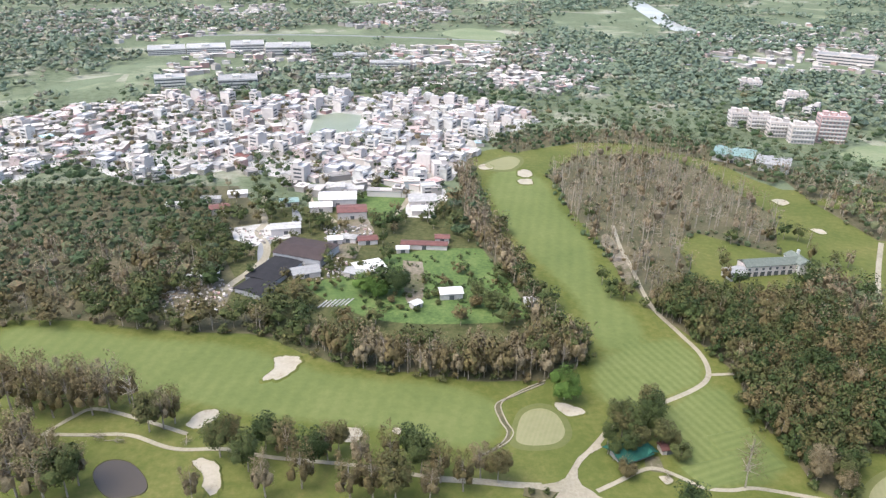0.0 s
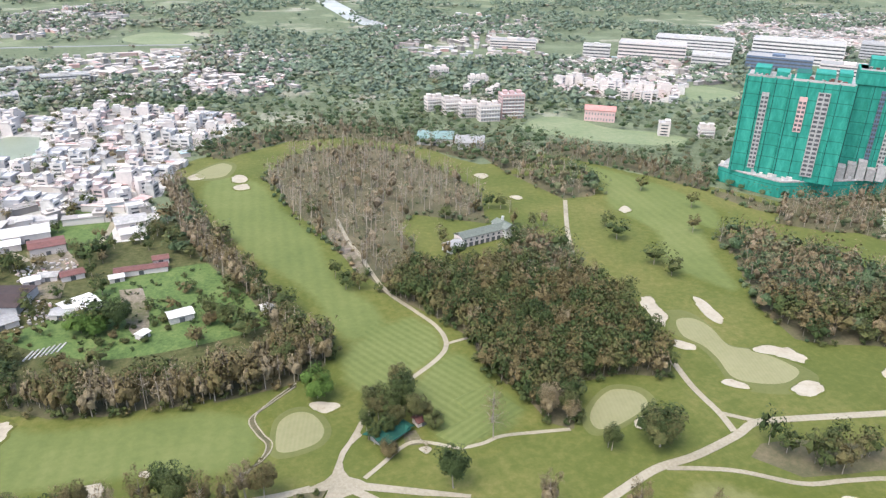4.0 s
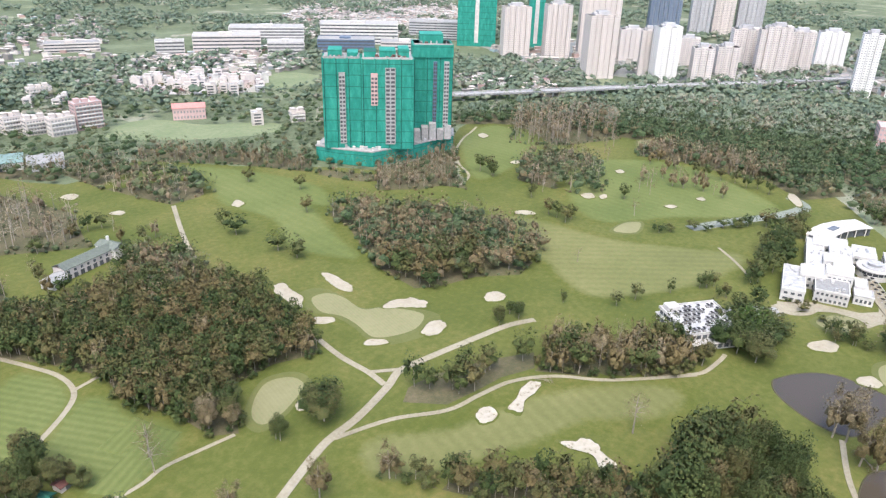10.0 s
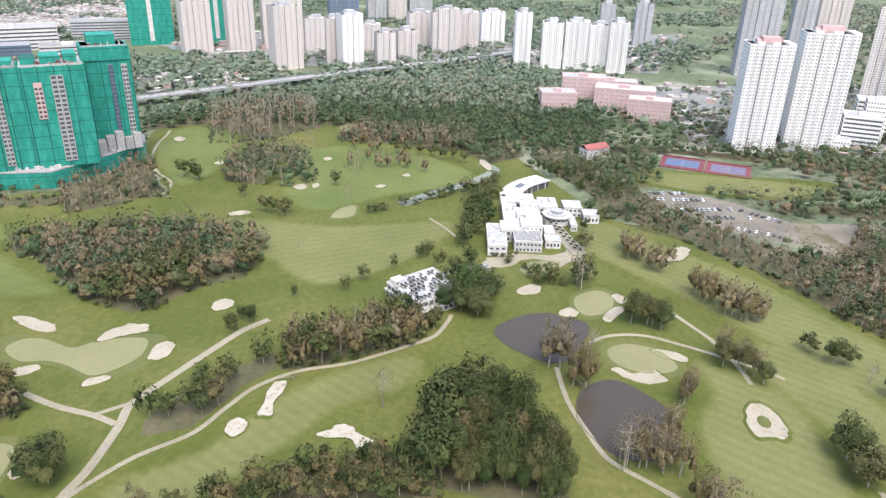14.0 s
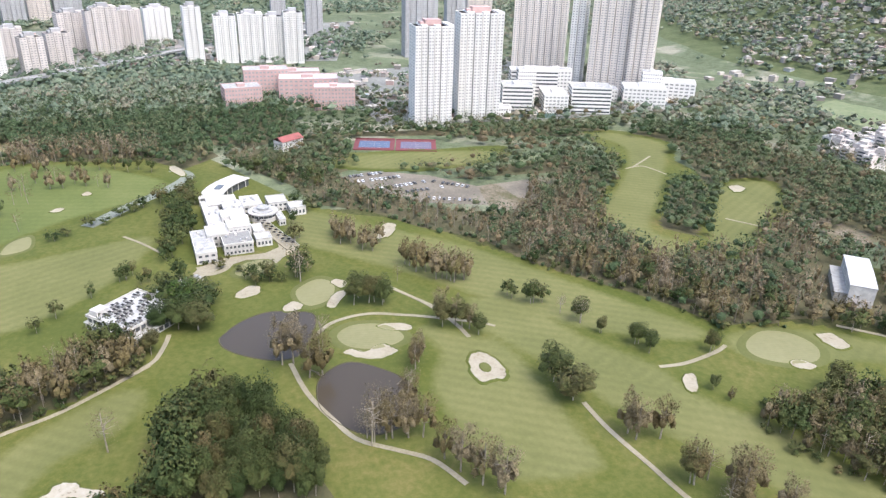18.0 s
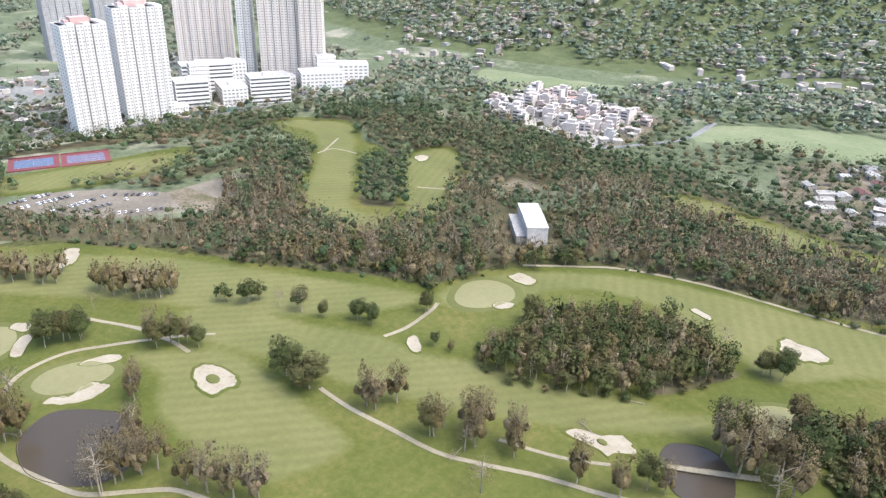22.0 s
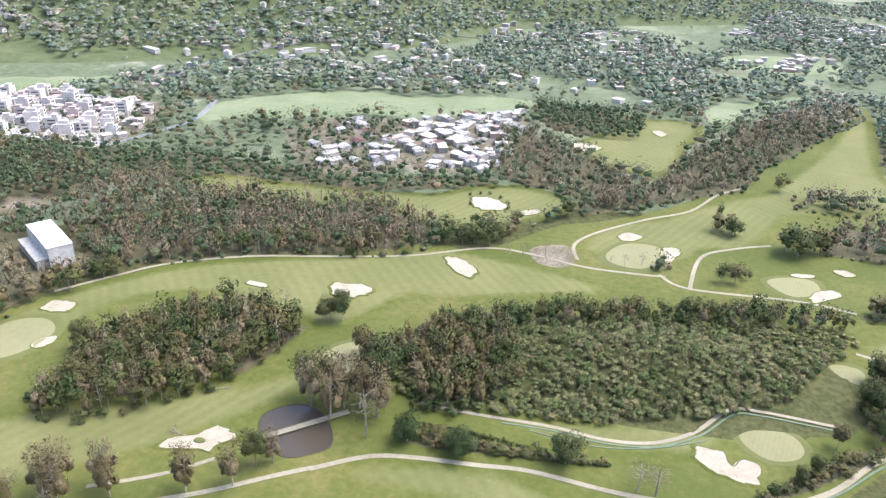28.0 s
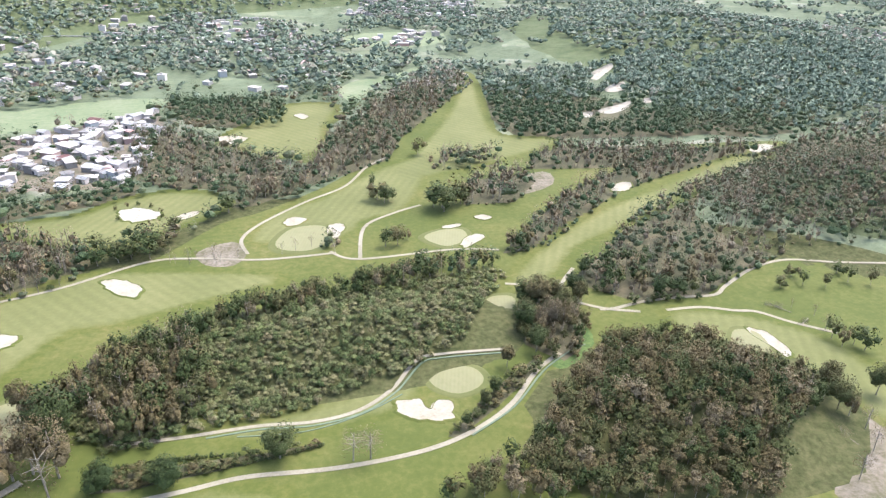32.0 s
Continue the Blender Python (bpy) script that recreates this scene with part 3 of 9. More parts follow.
MIX = {"thicket": ("dry", "dry", "dry", "mixed", "green", "green", "brown"), "grove": ("green", "green", "green", "green", "mixed", "mixed", "dry"), "green": ("green", "green", "green", "mixed"), "mixed": ("mixed", "mixed", "green", "green", "brown", "brown", "bare"), "brown": ("brown", "brown", "brown", "brown", "mixed", "mixed", "bare"), "slender": ("brown", "brown", "brown", "brown", "brown", "bare", "mixed"), "bare": ("bare", "bare", "bare", "brown", "scrub", "scrub"), "scrub": ("scrub", "scrub", "scrub", "scrub", "scrub", "scrub", "scrub", "scrub", "scrub", "dry", "green", "mixed")}


def wood(kind, height, pts, hill=False):
    o = [tuple(p) for p in pts]
    WOODS.append(o)
    g = random.Random(len(WOODS))
    gap = {"thicket": 5.6, "grove": 5.6, "green": 6.4, "mixed": 6.2, "brown": 5.8, "slender": 4.3, "bare": 6.3, "scrub": 4.2}[kind] * (0.96 + height / 60)
    close = math.hypot(*centre(o)) < 310
    if close:
        gap *= 1.1 if kind == "green" else 0.8 if kind == "grove" else 0.74
    rows = []
    for x, y in scatter(o, gap, len(WOODS)):
        if any(inside(x, y, k) for k in KEEP + BARE):
            continue
        k = g.choice(MIX[kind])
        h = height * g.uniform(0.85, 1.45) * (0.55 if k == "scrub" and kind != "scrub" else 1.0)
        if k == "scrub":
            h = g.uniform(2.2, 4.6)
        elif kind == "scrub":
            h *= 0.62
        if math.hypot(x, y) < 232 and near_trees[0] < 300 and k != "scrub":
            tree(x, y, h / TALL, k, len(rows), g.uniform(0.52, 0.74) if kind == "grove" else g.uniform(0.75, 1.0))
        else:
            rows.append((x, y, h, k, g.uniform(0.85, 1.2) * (0.82 if close and k != "scrub" else 1.25 if kind == "scrub" else 1.15 if kind == "bare" else 1.0), 0.08 if kind == "scrub" else 0.0))
    # dark bushes along the edge of the stand
    if kind in ("brown", "slender", "thicket", "mixed", "bare") and not hill:
        for (x0, y0), (x1, y1) in zip(o, o[1:] + o[:1]):
            n = int(math.hypot(x1 - x0, y1 - y0) / 4.2)
            for j in range(n):
                f = (j + g.random()) / n
                x, y = x0 + (x1 - x0) * f + g.uniform(-2.5, 2.5), y0 + (y1 - y0) * f + g.uniform(-2.5, 2.5)
                if g.random() < 0.75 and not any(inside(x, y, k) for k in KEEP + BARE):
                    rows.append((x, y, g.uniform(2.5, 6.5), "scrub", g.uniform(0.8, 1.2), -0.1))
    if not hill:
        sheet("woodland_floor", o, 0.07 + 0.001 * len(WOODS), M_LITTER, "dark leaf litter and scrub under the trees", "ground")
    names = {"grove": "grove of tall crowded trees with dark green and dulled crowns", "thicket": "thicket of rounded trees with olive-brown storm-dried crowns", "green": "dense stand of dark green broadleaf trees", "mixed": "mixed stand of green and browned trees", "brown": "stand of tall trees with browned foliage", "slender": "row of tall slender trees with tan-brown foliage", "bare": "storm-damaged stand of bare pale trees", "scrub": "low green scrub covering a mound"}
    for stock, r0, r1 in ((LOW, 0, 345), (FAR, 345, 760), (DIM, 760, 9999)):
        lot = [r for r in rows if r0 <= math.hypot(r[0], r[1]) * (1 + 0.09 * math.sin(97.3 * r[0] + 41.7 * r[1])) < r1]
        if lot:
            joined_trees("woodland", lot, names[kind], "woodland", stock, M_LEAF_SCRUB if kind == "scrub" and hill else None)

# ---- ground ----
M_SAND_WORN = patchy("washed_sand", [(0.34, (0.085, 0.075, 0.04)), (0.4, (0.2, 0.165, 0.11)), (0.45, (0.32, 0.285, 0.22)), (0.65, (0.385, 0.35, 0.285))], 0.25, 0.6, 0.95)


def ground_sheet():
    """One sheet to the horizon, finer over the course."""
    c = [0.0]
    while c[-1] < 4600:
        c.append(c[-1] + (10 if c[-1] < 560 else 10 * (c[-1] / 560) ** 1.9))
    c = [-v for v in reversed(c[1:])] + c
    n = len(c)
    bm = bmesh.new()
    vs = [bm.verts.new((x, y, gz(x, y))) for y in c for x in c]
    for j in range(n - 1):
        for i in range(n - 1):
            bm.faces.new((vs[j * n + i], vs[j * n + i + 1], vs[(j + 1) * n + i + 1], vs[(j + 1) * n + i])).smooth = True
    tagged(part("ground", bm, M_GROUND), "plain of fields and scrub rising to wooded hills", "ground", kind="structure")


ground_sheet()

# ---- plan of the course: outlines in metres ----
lawn([(-235, 264), (-195, 280), (-144, 278), (-82, 276), (-39, 253), (45, 242), (61, 265), (55, 317), (41, 387), (32, 464), (25, 534), (47, 566), (90, 572), (181, 618), (213, 568), (247, 477), (310, 487), (344, 424), (384, 370), (406, 328), (417, 268), (425, 261), (506, 325), (574, 351), (614, 313), (621, 237), (622, 186), (622, 140), (470, -20), (0, -20), (-60, 40), (-250, 150)])
lawn([(556, 51), (550, 24), (447, -30), (407, -95), (350, -132), (290, -185), (247, -240), (195, -310), (125, -338), (62, -356), (35, -369), (2, -407), (-29, -424), (-90, -480), (-178, -609), (-269, -770), (-292, -777), (-245, -600), (-232, -530), (-315, -491), (-460, -475), (-430, -434), (-292, -379), (-240, -340), (-330, -250), (-300, -150), (-150, -60), (0, -40), (300, 40)], 0.05)
lawn([(400, -220), (478, -279), (577, -292), (593, -325), (555, -361), (494, -333), (438, -348), (445, -378), (414, -375), (380, -349), (349, -306), (319, -280), (320, -253), (324, -234), (334, -214), (369, -203)], 0.045)
lawn([(525, -51), (562, -66), (557, -112), (562, -204), (538, -201), (517, -149), (524, -88)], 0.045)
lawn([(-108, -453), (-151, -507), (-175, -578), (-237, -697), (-288, -800), (-283, -741), (-237, -581), (-203, -478), (-157, -447)], 0.045)
lawn([(-84, -575), (-140, -682), (-111, -644), (-48, -627), (-38, -569), (-61, -506), (-88, -542)], 0.045)
lawn([(-260.2, -304.3), (-329.9, -315.6), (-392.7, -304.3), (-463.2, -291.2), (-428.2, -217.3), (-254.3, -102.7), (-163.9, -129.0), (-153.2, -158.3), (-175.0, -228.7)])
fairway([(-192.1, 274.4), (-172.2, 279.7), (-128.3, 270.9), (-84.5, 264.8), (-37.9, 244.4), (8.2, 237.3), (24.5, 226.4), (26.5, 216.1), (20.8, 203.3), (7.6, 201.7), (-23.5, 212.2), (-55.4, 216.0), (-82.4, 222.5), (-114.3, 233.5), (-152.8, 244.5), (-177.6, 248.1)])
fairway([(39.5, 488.3), (56.2, 514.8), (78.5, 489.9), (82.1, 434.3), (90.3, 380.6), (86.6, 330.2), (95.6, 295.4), (95.6, 275.1), (88.2, 265.7), (74.1, 270.0), (71.4, 311.6), (59.7, 349.6), (48.0, 387.5), (41.4, 432.9)])
fairway([(71.3, 256.5), (95.0, 272.7), (113.2, 266.1), (112.9, 246.8), (103.8, 236.8), (78.1, 225.4), (66.4, 232.5)])
fairway([(319.3, 405.5), (330.8, 342.6), (295.2, 273.3), (278.4, 238.8), (270.0, 252.0), (266.1, 280.7), (289.3, 318.1), (289.3, 366.0)])
fairway([(266.6, 450.2), (304.6, 429.2), (318.7, 390.8), (323.1, 334.2), (328.4, 307.1), (353.0, 343.4), (343.1, 408.0), (313.4, 457.8)])
fairway([(152.7, 132.0), (163.3, 131.8), (181.2, 114.2), (204.0, 103.8), (226.9, 91.7), (251.6, 67.1), (256.4, 50.8), (236.5, 52.5), (216.5, 74.8), (193.9, 86.0), (170.3, 99.3), (151.6, 111.9), (146.0, 122.3)])
fairway([(368.7, 218.5), (389.1, 189.6), (388.1, 135.7), (402.2, 95.9), (414.0, 62.2), (385.5, 63.9), (346.6, 81.7), (315.2, 110.3), (322.0, 131.9), (338.1, 152.0), (344.0, 183.0)])
fairway([(236.1, -63.3), (256.3, -72.5), (280.2, -67.3), (269.4, -85.9), (254.7, -102.2), (218.7, -106.7), (186.6, -109.1), (172.6, -107.1), (174.6, -76.9), (198.0, -67.6), (217.7, -63.8)])
fairway([(291.3, -92.5), (301.6, -107.8), (289.5, -124.5), (255.4, -139.0), (227.8, -158.8), (202.5, -165.2), (174.8, -185.8), (142.6, -196.8), (118.0, -214.1), (121.6, -187.5), (144.0, -167.1), (174.4, -145.9), (210.8, -129.7), (244.4, -111.4), (273.3, -95.0)])
fairway([(233.7, -126.8), (181.0, -168.2), (138.3, -189.3), (105.5, -219.7), (95.7, -224.4), (103.0, -207.1), (129.4, -178.2), (165.8, -154.0), (203.9, -128.5), (261.4, -111.0), (295.0, -96.5), (300.2, -103.8), (273.5, -125.4)])
fairway([(241.0, -205.1), (237.2, -245.5), (212.1, -281.5), (175.8, -309.1), (120.9, -328.7), (71.7, -346.3), (42.6, -346.5), (35.0, -315.7), (70.4, -304.9), (96.7, -265.4), (114.2, -273.7), (137.0, -283.3), (181.1, -280.0), (207.6, -257.2), (217.0, -209.3)])
fairway([(167.0, -260.9), (143.2, -288.4), (125.5, -273.8), (132.3, -233.1), (139.0, -203.9)])
fairway([(58.9, -174.9), (42.4, -182.5), (11.1, -184.3), (-5.6, -173.2)])
fairway([(6.1, -213.7), (-6.4, -210.2), (-52.9, -212.5), (-64.4, -226.2), (-41.6, -223.0), (-15.1, -217.2)])
fairway([(104.3, -333.6), (64.2, -353.8), (2.9, -340.1), (-20.5, -327.1), (16.7, -315.0), (56.8, -303.7), (90.1, -309.4), (136.3, -304.1), (172.9, -298.9), (154.9, -318.3)])
fairway([(-15.5, -377.5), (-35.6, -416.0), (-63.8, -432.4), (-103.9, -472.7), (-148.1, -495.1), (-110.0, -409.1), (-79.3, -393.4), (-61.7, -373.8)])
fairway([(-279.1, -760.7), (-239.1, -617.0), (-227.0, -543.5), (-267.2, -517.8), (-186.7, -476.4), (-126.6, -464.7), (-166.2, -540.3), (-212.9, -622.4)])
fairway([(-137.2, -294.2), (-178.2, -333.2), (-236.7, -371.7), (-297.6, -399.9), (-388.8, -443.7), (-416.1, -437.5), (-292.3, -378.7), (-226.1, -346.3), (-184.2, -323.9), (-151.2, -290.5)])
fairway([(-4.7, -577.1), (-37.8, -629.9), (-70.0, -678.4), (-109.5, -669.7), (-87.6, -600.3), (-72.9, -536.5), (-39.3, -527.4), (-22.7, -551.1)])
fairway([(253.4, -425.6), (228.0, -435.6), (200.6, -429.8), (160.9, -431.2), (134.0, -428.6), (104.4, -432.9), (78.6, -438.5), (58.4, -457.0), (30.4, -464.7), (5.0, -452.7), (2.1, -432.4), (29.2, -409.7), (54.5, -393.6), (74.0, -390.1), (110.4, -418.1), (135.8, -421.2), (162.5, -407.1), (203.5, -415.0), (232.6, -409.8)])
fairway([(429, -334), (435, -370), (410, -366), (382, -345), (351, -303), (328, -281), (326, -257), (364, -281)])
fairway([(404, -224), (477, -281), (538, -311), (582, -301), (581, -324), (544, -351), (498, -327), (412, -269), (366, -237), (342, -247), (329, -234), (339, -217), (376, -211)])
fairway([(534.8, -58.5), (553.8, -96.4), (545.0, -198.6), (517.4, -165.0), (513.2, -105.6)])
fairway([(520.9, 323.8), (579.7, 329.2), (574.8, 287.1), (529.1, 254.8), (480.7, 251.2), (436.0, 255.7), (467.1, 287.3)])
fairway([(527.3, 213.7), (569.9, 148.5), (530.0, 78.6), (494.5, 60.1), (449.1, 115.9), (413.1, 152.3), (458.3, 195.0)])
fairway([(-196.6, -243.3), (-225.6, -235.4), (-250.1, -208.2), (-250.6, -172.7), (-232.0, -155.4), (-229.8, -186.7), (-195.7, -204.7)])
fairway([(88.7, 220.3), (116.0, 238.9), (119.1, 212.4), (122.4, 191.4), (101.4, 182.5), (86.6, 189.6)], striped=True)
fairway([(67.2, 236.3), (81.1, 256.7), (105.9, 275.3), (113.7, 263.9), (113.6, 248.8), (101.5, 236.8), (77.9, 224.7)], striped=True)
fairway([(-311.2, -299.2), (-330.6, -302.5), (-351.1, -293.0), (-374.6, -274.9), (-358.0, -260.1), (-328.1, -270.1), (-306.7, -280.8)])
fairway([(441.0, -23.3), (399.6, -75.0), (362.2, -116.6), (313.9, -152.2), (272.6, -181.3), (246.7, -197.8), (243.1, -180.9), (260.3, -147.3), (290.2, -115.9), (333.8, -78.0), (372.8, -37.1), (396.0, -16.9)])
green([(31.0, 208.1), (34.7, 219.6), (41.6, 223.5), (47.6, 219.8), (49.2, 209.9), (45.1, 203.6), (36.8, 202.0), (31.5, 203.5)])
green([(225.9, 225.2), (234.6, 223.5), (236.5, 213.6), (232.9, 198.6), (240.2, 191.1), (245.7, 178.9), (245.4, 170.6), (233.5, 166.8), (222.0, 171.1), (215.8, 178.5), (220.1, 191.4), (221.7, 202.2), (219.1, 212.9)])
green([(144.3, 178.4), (153.0, 186.2), (163.3, 190.1), (171.4, 185.2), (171.0, 177.5), (163.0, 173.4), (150.6, 170.4), (143.3, 171.6)])
green([(280.3, -29.9), (287.7, -38.4), (285.3, -52.3), (274.3, -59.2), (268.1, -55.4), (265.3, -44.2), (270.2, -33.2)])
green([(328.5, -15.7), (338.4, -26.6), (331.8, -34.6), (316.4, -31.7), (310.2, -21.3), (316.8, -16.0)])
green([(233.4, -210.3), (241.1, -224.7), (235.6, -237.3), (223.1, -240.2), (213.5, -231.7), (215.1, -216.7), (223.5, -207.5)])
green([(92.0, -233.3), (93.2, -242.8), (87.5, -251.3), (79.2, -254.2), (73.1, -247.1), (73.7, -236.5), (81.4, -228.8)])
green([(-71.9, -229.7), (-79.4, -232.2), (-90.1, -229.4), (-92.9, -221.4), (-88.2, -215.2), (-79.0, -213.7), (-72.0, -220.7)])
green([(-110.1, -271.5), (-118.9, -282.3), (-129.3, -281.2), (-129.3, -273.7), (-121.2, -265.7), (-111.7, -264.4)])
green([(-26.0, -372.8), (-37.1, -389.1), (-54.0, -389.3), (-58.7, -373.0), (-44.1, -357.8), (-28.6, -361.4)])
green([(-108.0, -358.0), (-119.7, -365.6), (-132.5, -364.1), (-131.7, -350.7), (-117.0, -343.7)])
green([(-208.0, -214.9), (-217.1, -224.7), (-225.7, -219.8), (-222.1, -206.4), (-214.4, -202.6), (-206.9, -206.0)])
green([(39.9, 527.8), (59.1, 546.1), (67.0, 536.1), (58.4, 514.8), (43.4, 514.2)])
green([(353.4, 14.4), (365.3, 9.4), (368.2, -1.1), (359.4, -5.5), (349.4, 5.2)])
green([(402.9, 137.4), (419.5, 136.8), (426.4, 128.5), (408.9, 125.4)])
green([(614.2, 198.6), (631.5, 191.3), (613.6, 177.5), (592.0, 183.0)])
bare([(255.4, -428.8), (229.8, -438.9), (202.2, -432.9), (162.1, -434.2), (135.1, -431.5), (105.3, -435.8), (79.3, -441.4), (59.0, -460.0), (30.8, -467.7), (5.2, -455.5), (0.4, -430.0), (28.6, -405.7), (53.7, -389.8), (73.2, -387.1), (109.3, -414.5), (134.7, -418.4), (161.2, -404.4), (201.9, -412.1), (230.8, -406.8)])
bare([(462.1, -153.9), (468.9, -170.0), (438.3, -176.1), (432.8, -185.9), (409.5, -162.3), (406.1, -150.1), (429.6, -148.3)])
bare([(464.8, -195.7), (482.7, -223.8), (470.3, -224.8), (449.9, -196.3)])
bunker([(-68.8, 241.1), (-65.4, 248.0), (-66.5, 255.5), (-62.5, 258.5), (-55.6, 257.4), (-55.1, 250.2), (-59.5, 242.8), (-64.6, 239.6)])
bunker([(-89.6, 211.4), (-88.5, 217.9), (-84.3, 221.8), (-79.4, 220.8), (-79.5, 215.7), (-84.7, 208.9)])
bunker([(-34.1, 208.9), (-32.7, 211.1), (-25.5, 210.9), (-24.0, 206.8), (-26.7, 202.8), (-31.8, 203.6)])
bunker([(-14.6, 209.1), (-13.1, 211.7), (-10.3, 210.1), (-11.6, 207.3)])
bunker([(-81.5, 191.9), (-80.3, 194.2), (-75.2, 193.4), (-71.2, 189.3), (-68.6, 181.3), (-70.5, 177.0), (-74.5, 180.0), (-75.7, 185.2)])
bunker([(47.5, 226.4), (50.9, 227.2), (58.0, 223.4), (56.8, 219.2), (52.3, 218.2), (48.6, 222.2)])
bunker([(62.1, 509.7), (68.1, 513.9), (72.7, 510.1), (71.2, 497.1), (62.2, 498.0)])
bunker([(60.8, 489.2), (66.6, 493.1), (71.3, 490.8), (70.5, 481.1), (61.2, 480.7)])
bunker([(33.1, 522.0), (39.0, 526.4), (44.8, 522.5), (44.2, 514.3), (34.7, 512.5)])
bunker([(224.9, 250.7), (230.8, 249.5), (227.9, 241.5), (224.7, 229.3), (217.6, 222.2), (213.0, 224.3), (217.4, 233.7), (219.0, 243.2)])
bunker([(248.0, 238.6), (252.5, 238.2), (251.3, 227.7), (247.4, 215.9), (241.8, 215.8), (242.5, 225.7)])
bunker([(242.2, 193.0), (250.5, 191.7), (257.1, 185.3), (256.8, 176.4), (251.7, 174.2), (247.7, 180.7), (240.1, 189.4)])
bunker([(209.7, 211.2), (215.0, 210.4), (218.0, 203.2), (214.2, 200.7), (208.8, 206.3)])
bunker([(209.9, 178.5), (214.5, 177.2), (217.5, 170.2), (214.9, 168.7), (208.7, 175.0)])
bunker([(233.1, 163.4), (242.6, 165.1), (247.4, 161.2), (244.5, 156.5), (235.9, 155.0), (230.6, 159.7)])
bunker([(279.1, 157.8), (286.9, 157.2), (288.3, 150.5), (281.6, 147.7), (275.7, 152.4)])
bunker([(193.4, 109.8), (198.7, 111.4), (202.5, 108.3), (200.9, 104.1), (195.5, 103.2), (192.0, 106.3)], worn=True)
bunker([(206.3, 102.5), (213.5, 103.3), (222.7, 104.9), (228.7, 103.1), (228.3, 99.6), (222.9, 98.3), (214.3, 99.4), (207.2, 96.9), (205.1, 99.9)], worn=True)
bunker([(159.0, 170.3), (165.7, 171.4), (168.6, 169.6), (161.6, 164.9), (157.2, 166.4)])
bunker([(230.4, 454.8), (238.4, 456.5), (240.6, 449.1), (232.2, 444.8)])
bunker([(232.1, 404.7), (239.6, 404.4), (240.1, 397.6), (234.3, 397.0)])
bunker([(289.7, 356.8), (297.9, 361.1), (297.1, 352.6), (289.0, 349.8)])
bunker([(392.0, 203.0), (399.5, 200.5), (401.4, 191.1), (396.1, 189.7), (391.1, 198.9)])
bunker([(76.9, 186.5), (79.7, 187.3), (81.6, 185.0), (78.6, 182.8)])
bunker([(199.4, 77.1), (204.0, 73.7), (207.1, 69.2), (205.9, 64.3), (203.1, 62.3), (198.9, 54.6), (194.2, 54.3), (192.2, 57.8), (199.1, 64.3), (197.8, 73.7)], worn=True)
bunker([(328.8, 15.0), (336.8, 8.6), (335.2, 1.9), (328.4, 3.1), (324.3, 11.7)])
bunker([(309.8, -7.0), (316.6, -12.0), (312.7, -17.4), (307.4, -16.2), (306.3, -9.7)])
bunker([(334.4, -33.4), (337.0, -37.5), (331.3, -41.8), (325.4, -38.5), (329.0, -35.1)])
bunker([(307.0, -28.2), (317.5, -31.7), (323.8, -37.1), (320.8, -40.1), (312.1, -35.5), (304.9, -31.5)])
bunker([(284.1, -48.7), (286.2, -52.4), (285.1, -61.4), (280.5, -65.0), (277.3, -61.8), (280.7, -51.9)])
bunker([(265.1, -30.8), (267.5, -34.3), (263.9, -39.7), (268.1, -46.6), (266.1, -53.0), (261.3, -54.3), (257.3, -48.0), (259.0, -37.3)])
bunker([(247.5, -82.5), (251.8, -87.2), (249.0, -92.5), (235.3, -95.1), (231.1, -91.4), (231.6, -83.3), (238.7, -80.9)], island=True)
bunker([(399.8, -71.9), (407.6, -76.9), (404.0, -82.1), (391.2, -78.6), (384.5, -72.1), (386.1, -67.4)])
bunker([(233.5, -248.5), (232.3, -255.5), (224.6, -257.2), (218.4, -253.8), (220.4, -248.0), (227.8, -246.2)])
bunker([(215.6, -219.7), (215.7, -225.4), (210.8, -229.2), (208.1, -225.2), (210.2, -219.0)])
bunker([(216.7, -167.1), (217.3, -171.0), (213.6, -172.0), (206.0, -167.6), (204.4, -163.7), (209.0, -163.1)])
bunker([(427.8, -337.0), (429.0, -346.8), (420.4, -347.1), (416.0, -334.6)])
bunker([(129.5, -174.9), (127.5, -179.2), (119.9, -183.1), (115.0, -188.9), (108.5, -187.6), (106.7, -183.5), (110.4, -178.9), (112.1, -176.0), (118.2, -175.7), (125.2, -174.5)], island=True)
bunker([(109.7, -296.1), (109.2, -303.4), (104.4, -305.2), (96.5, -305.9), (89.4, -302.4), (89.8, -296.4), (95.9, -292.3), (103.6, -291.4)])
bunker([(60.9, -344.4), (57.1, -348.3), (47.4, -343.8), (41.2, -333.2), (44.0, -326.4), (52.0, -330.2)])
bunker([(153.1, -293.0), (150.8, -296.2), (141.8, -294.5), (141.7, -290.5)])
bunker([(83.7, -224.1), (82.5, -228.6), (75.2, -227.8), (76.3, -223.0), (81.0, -221.0)])
bunker([(106.5, -141.0), (107.1, -145.0), (104.6, -147.8), (99.1, -147.8), (93.6, -147.5), (97.0, -141.2)])
bunker([(-54.3, -214.2), (-59.0, -216.1), (-64.2, -215.0), (-64.7, -209.7), (-66.8, -207.4), (-69.9, -211.5), (-74.9, -210.5), (-74.4, -202.5), (-69.9, -198.9), (-63.3, -201.2), (-56.9, -205.3), (-54.0, -209.2)])
bunker([(-56.5, -386.8), (-61.1, -391.0), (-68.0, -386.8), (-64.2, -377.0), (-59.9, -369.1), (-56.1, -373.0)])
bunker([(-32.8, -400.3), (-38.4, -405.7), (-46.8, -402.2), (-43.7, -395.1), (-34.7, -393.3)])
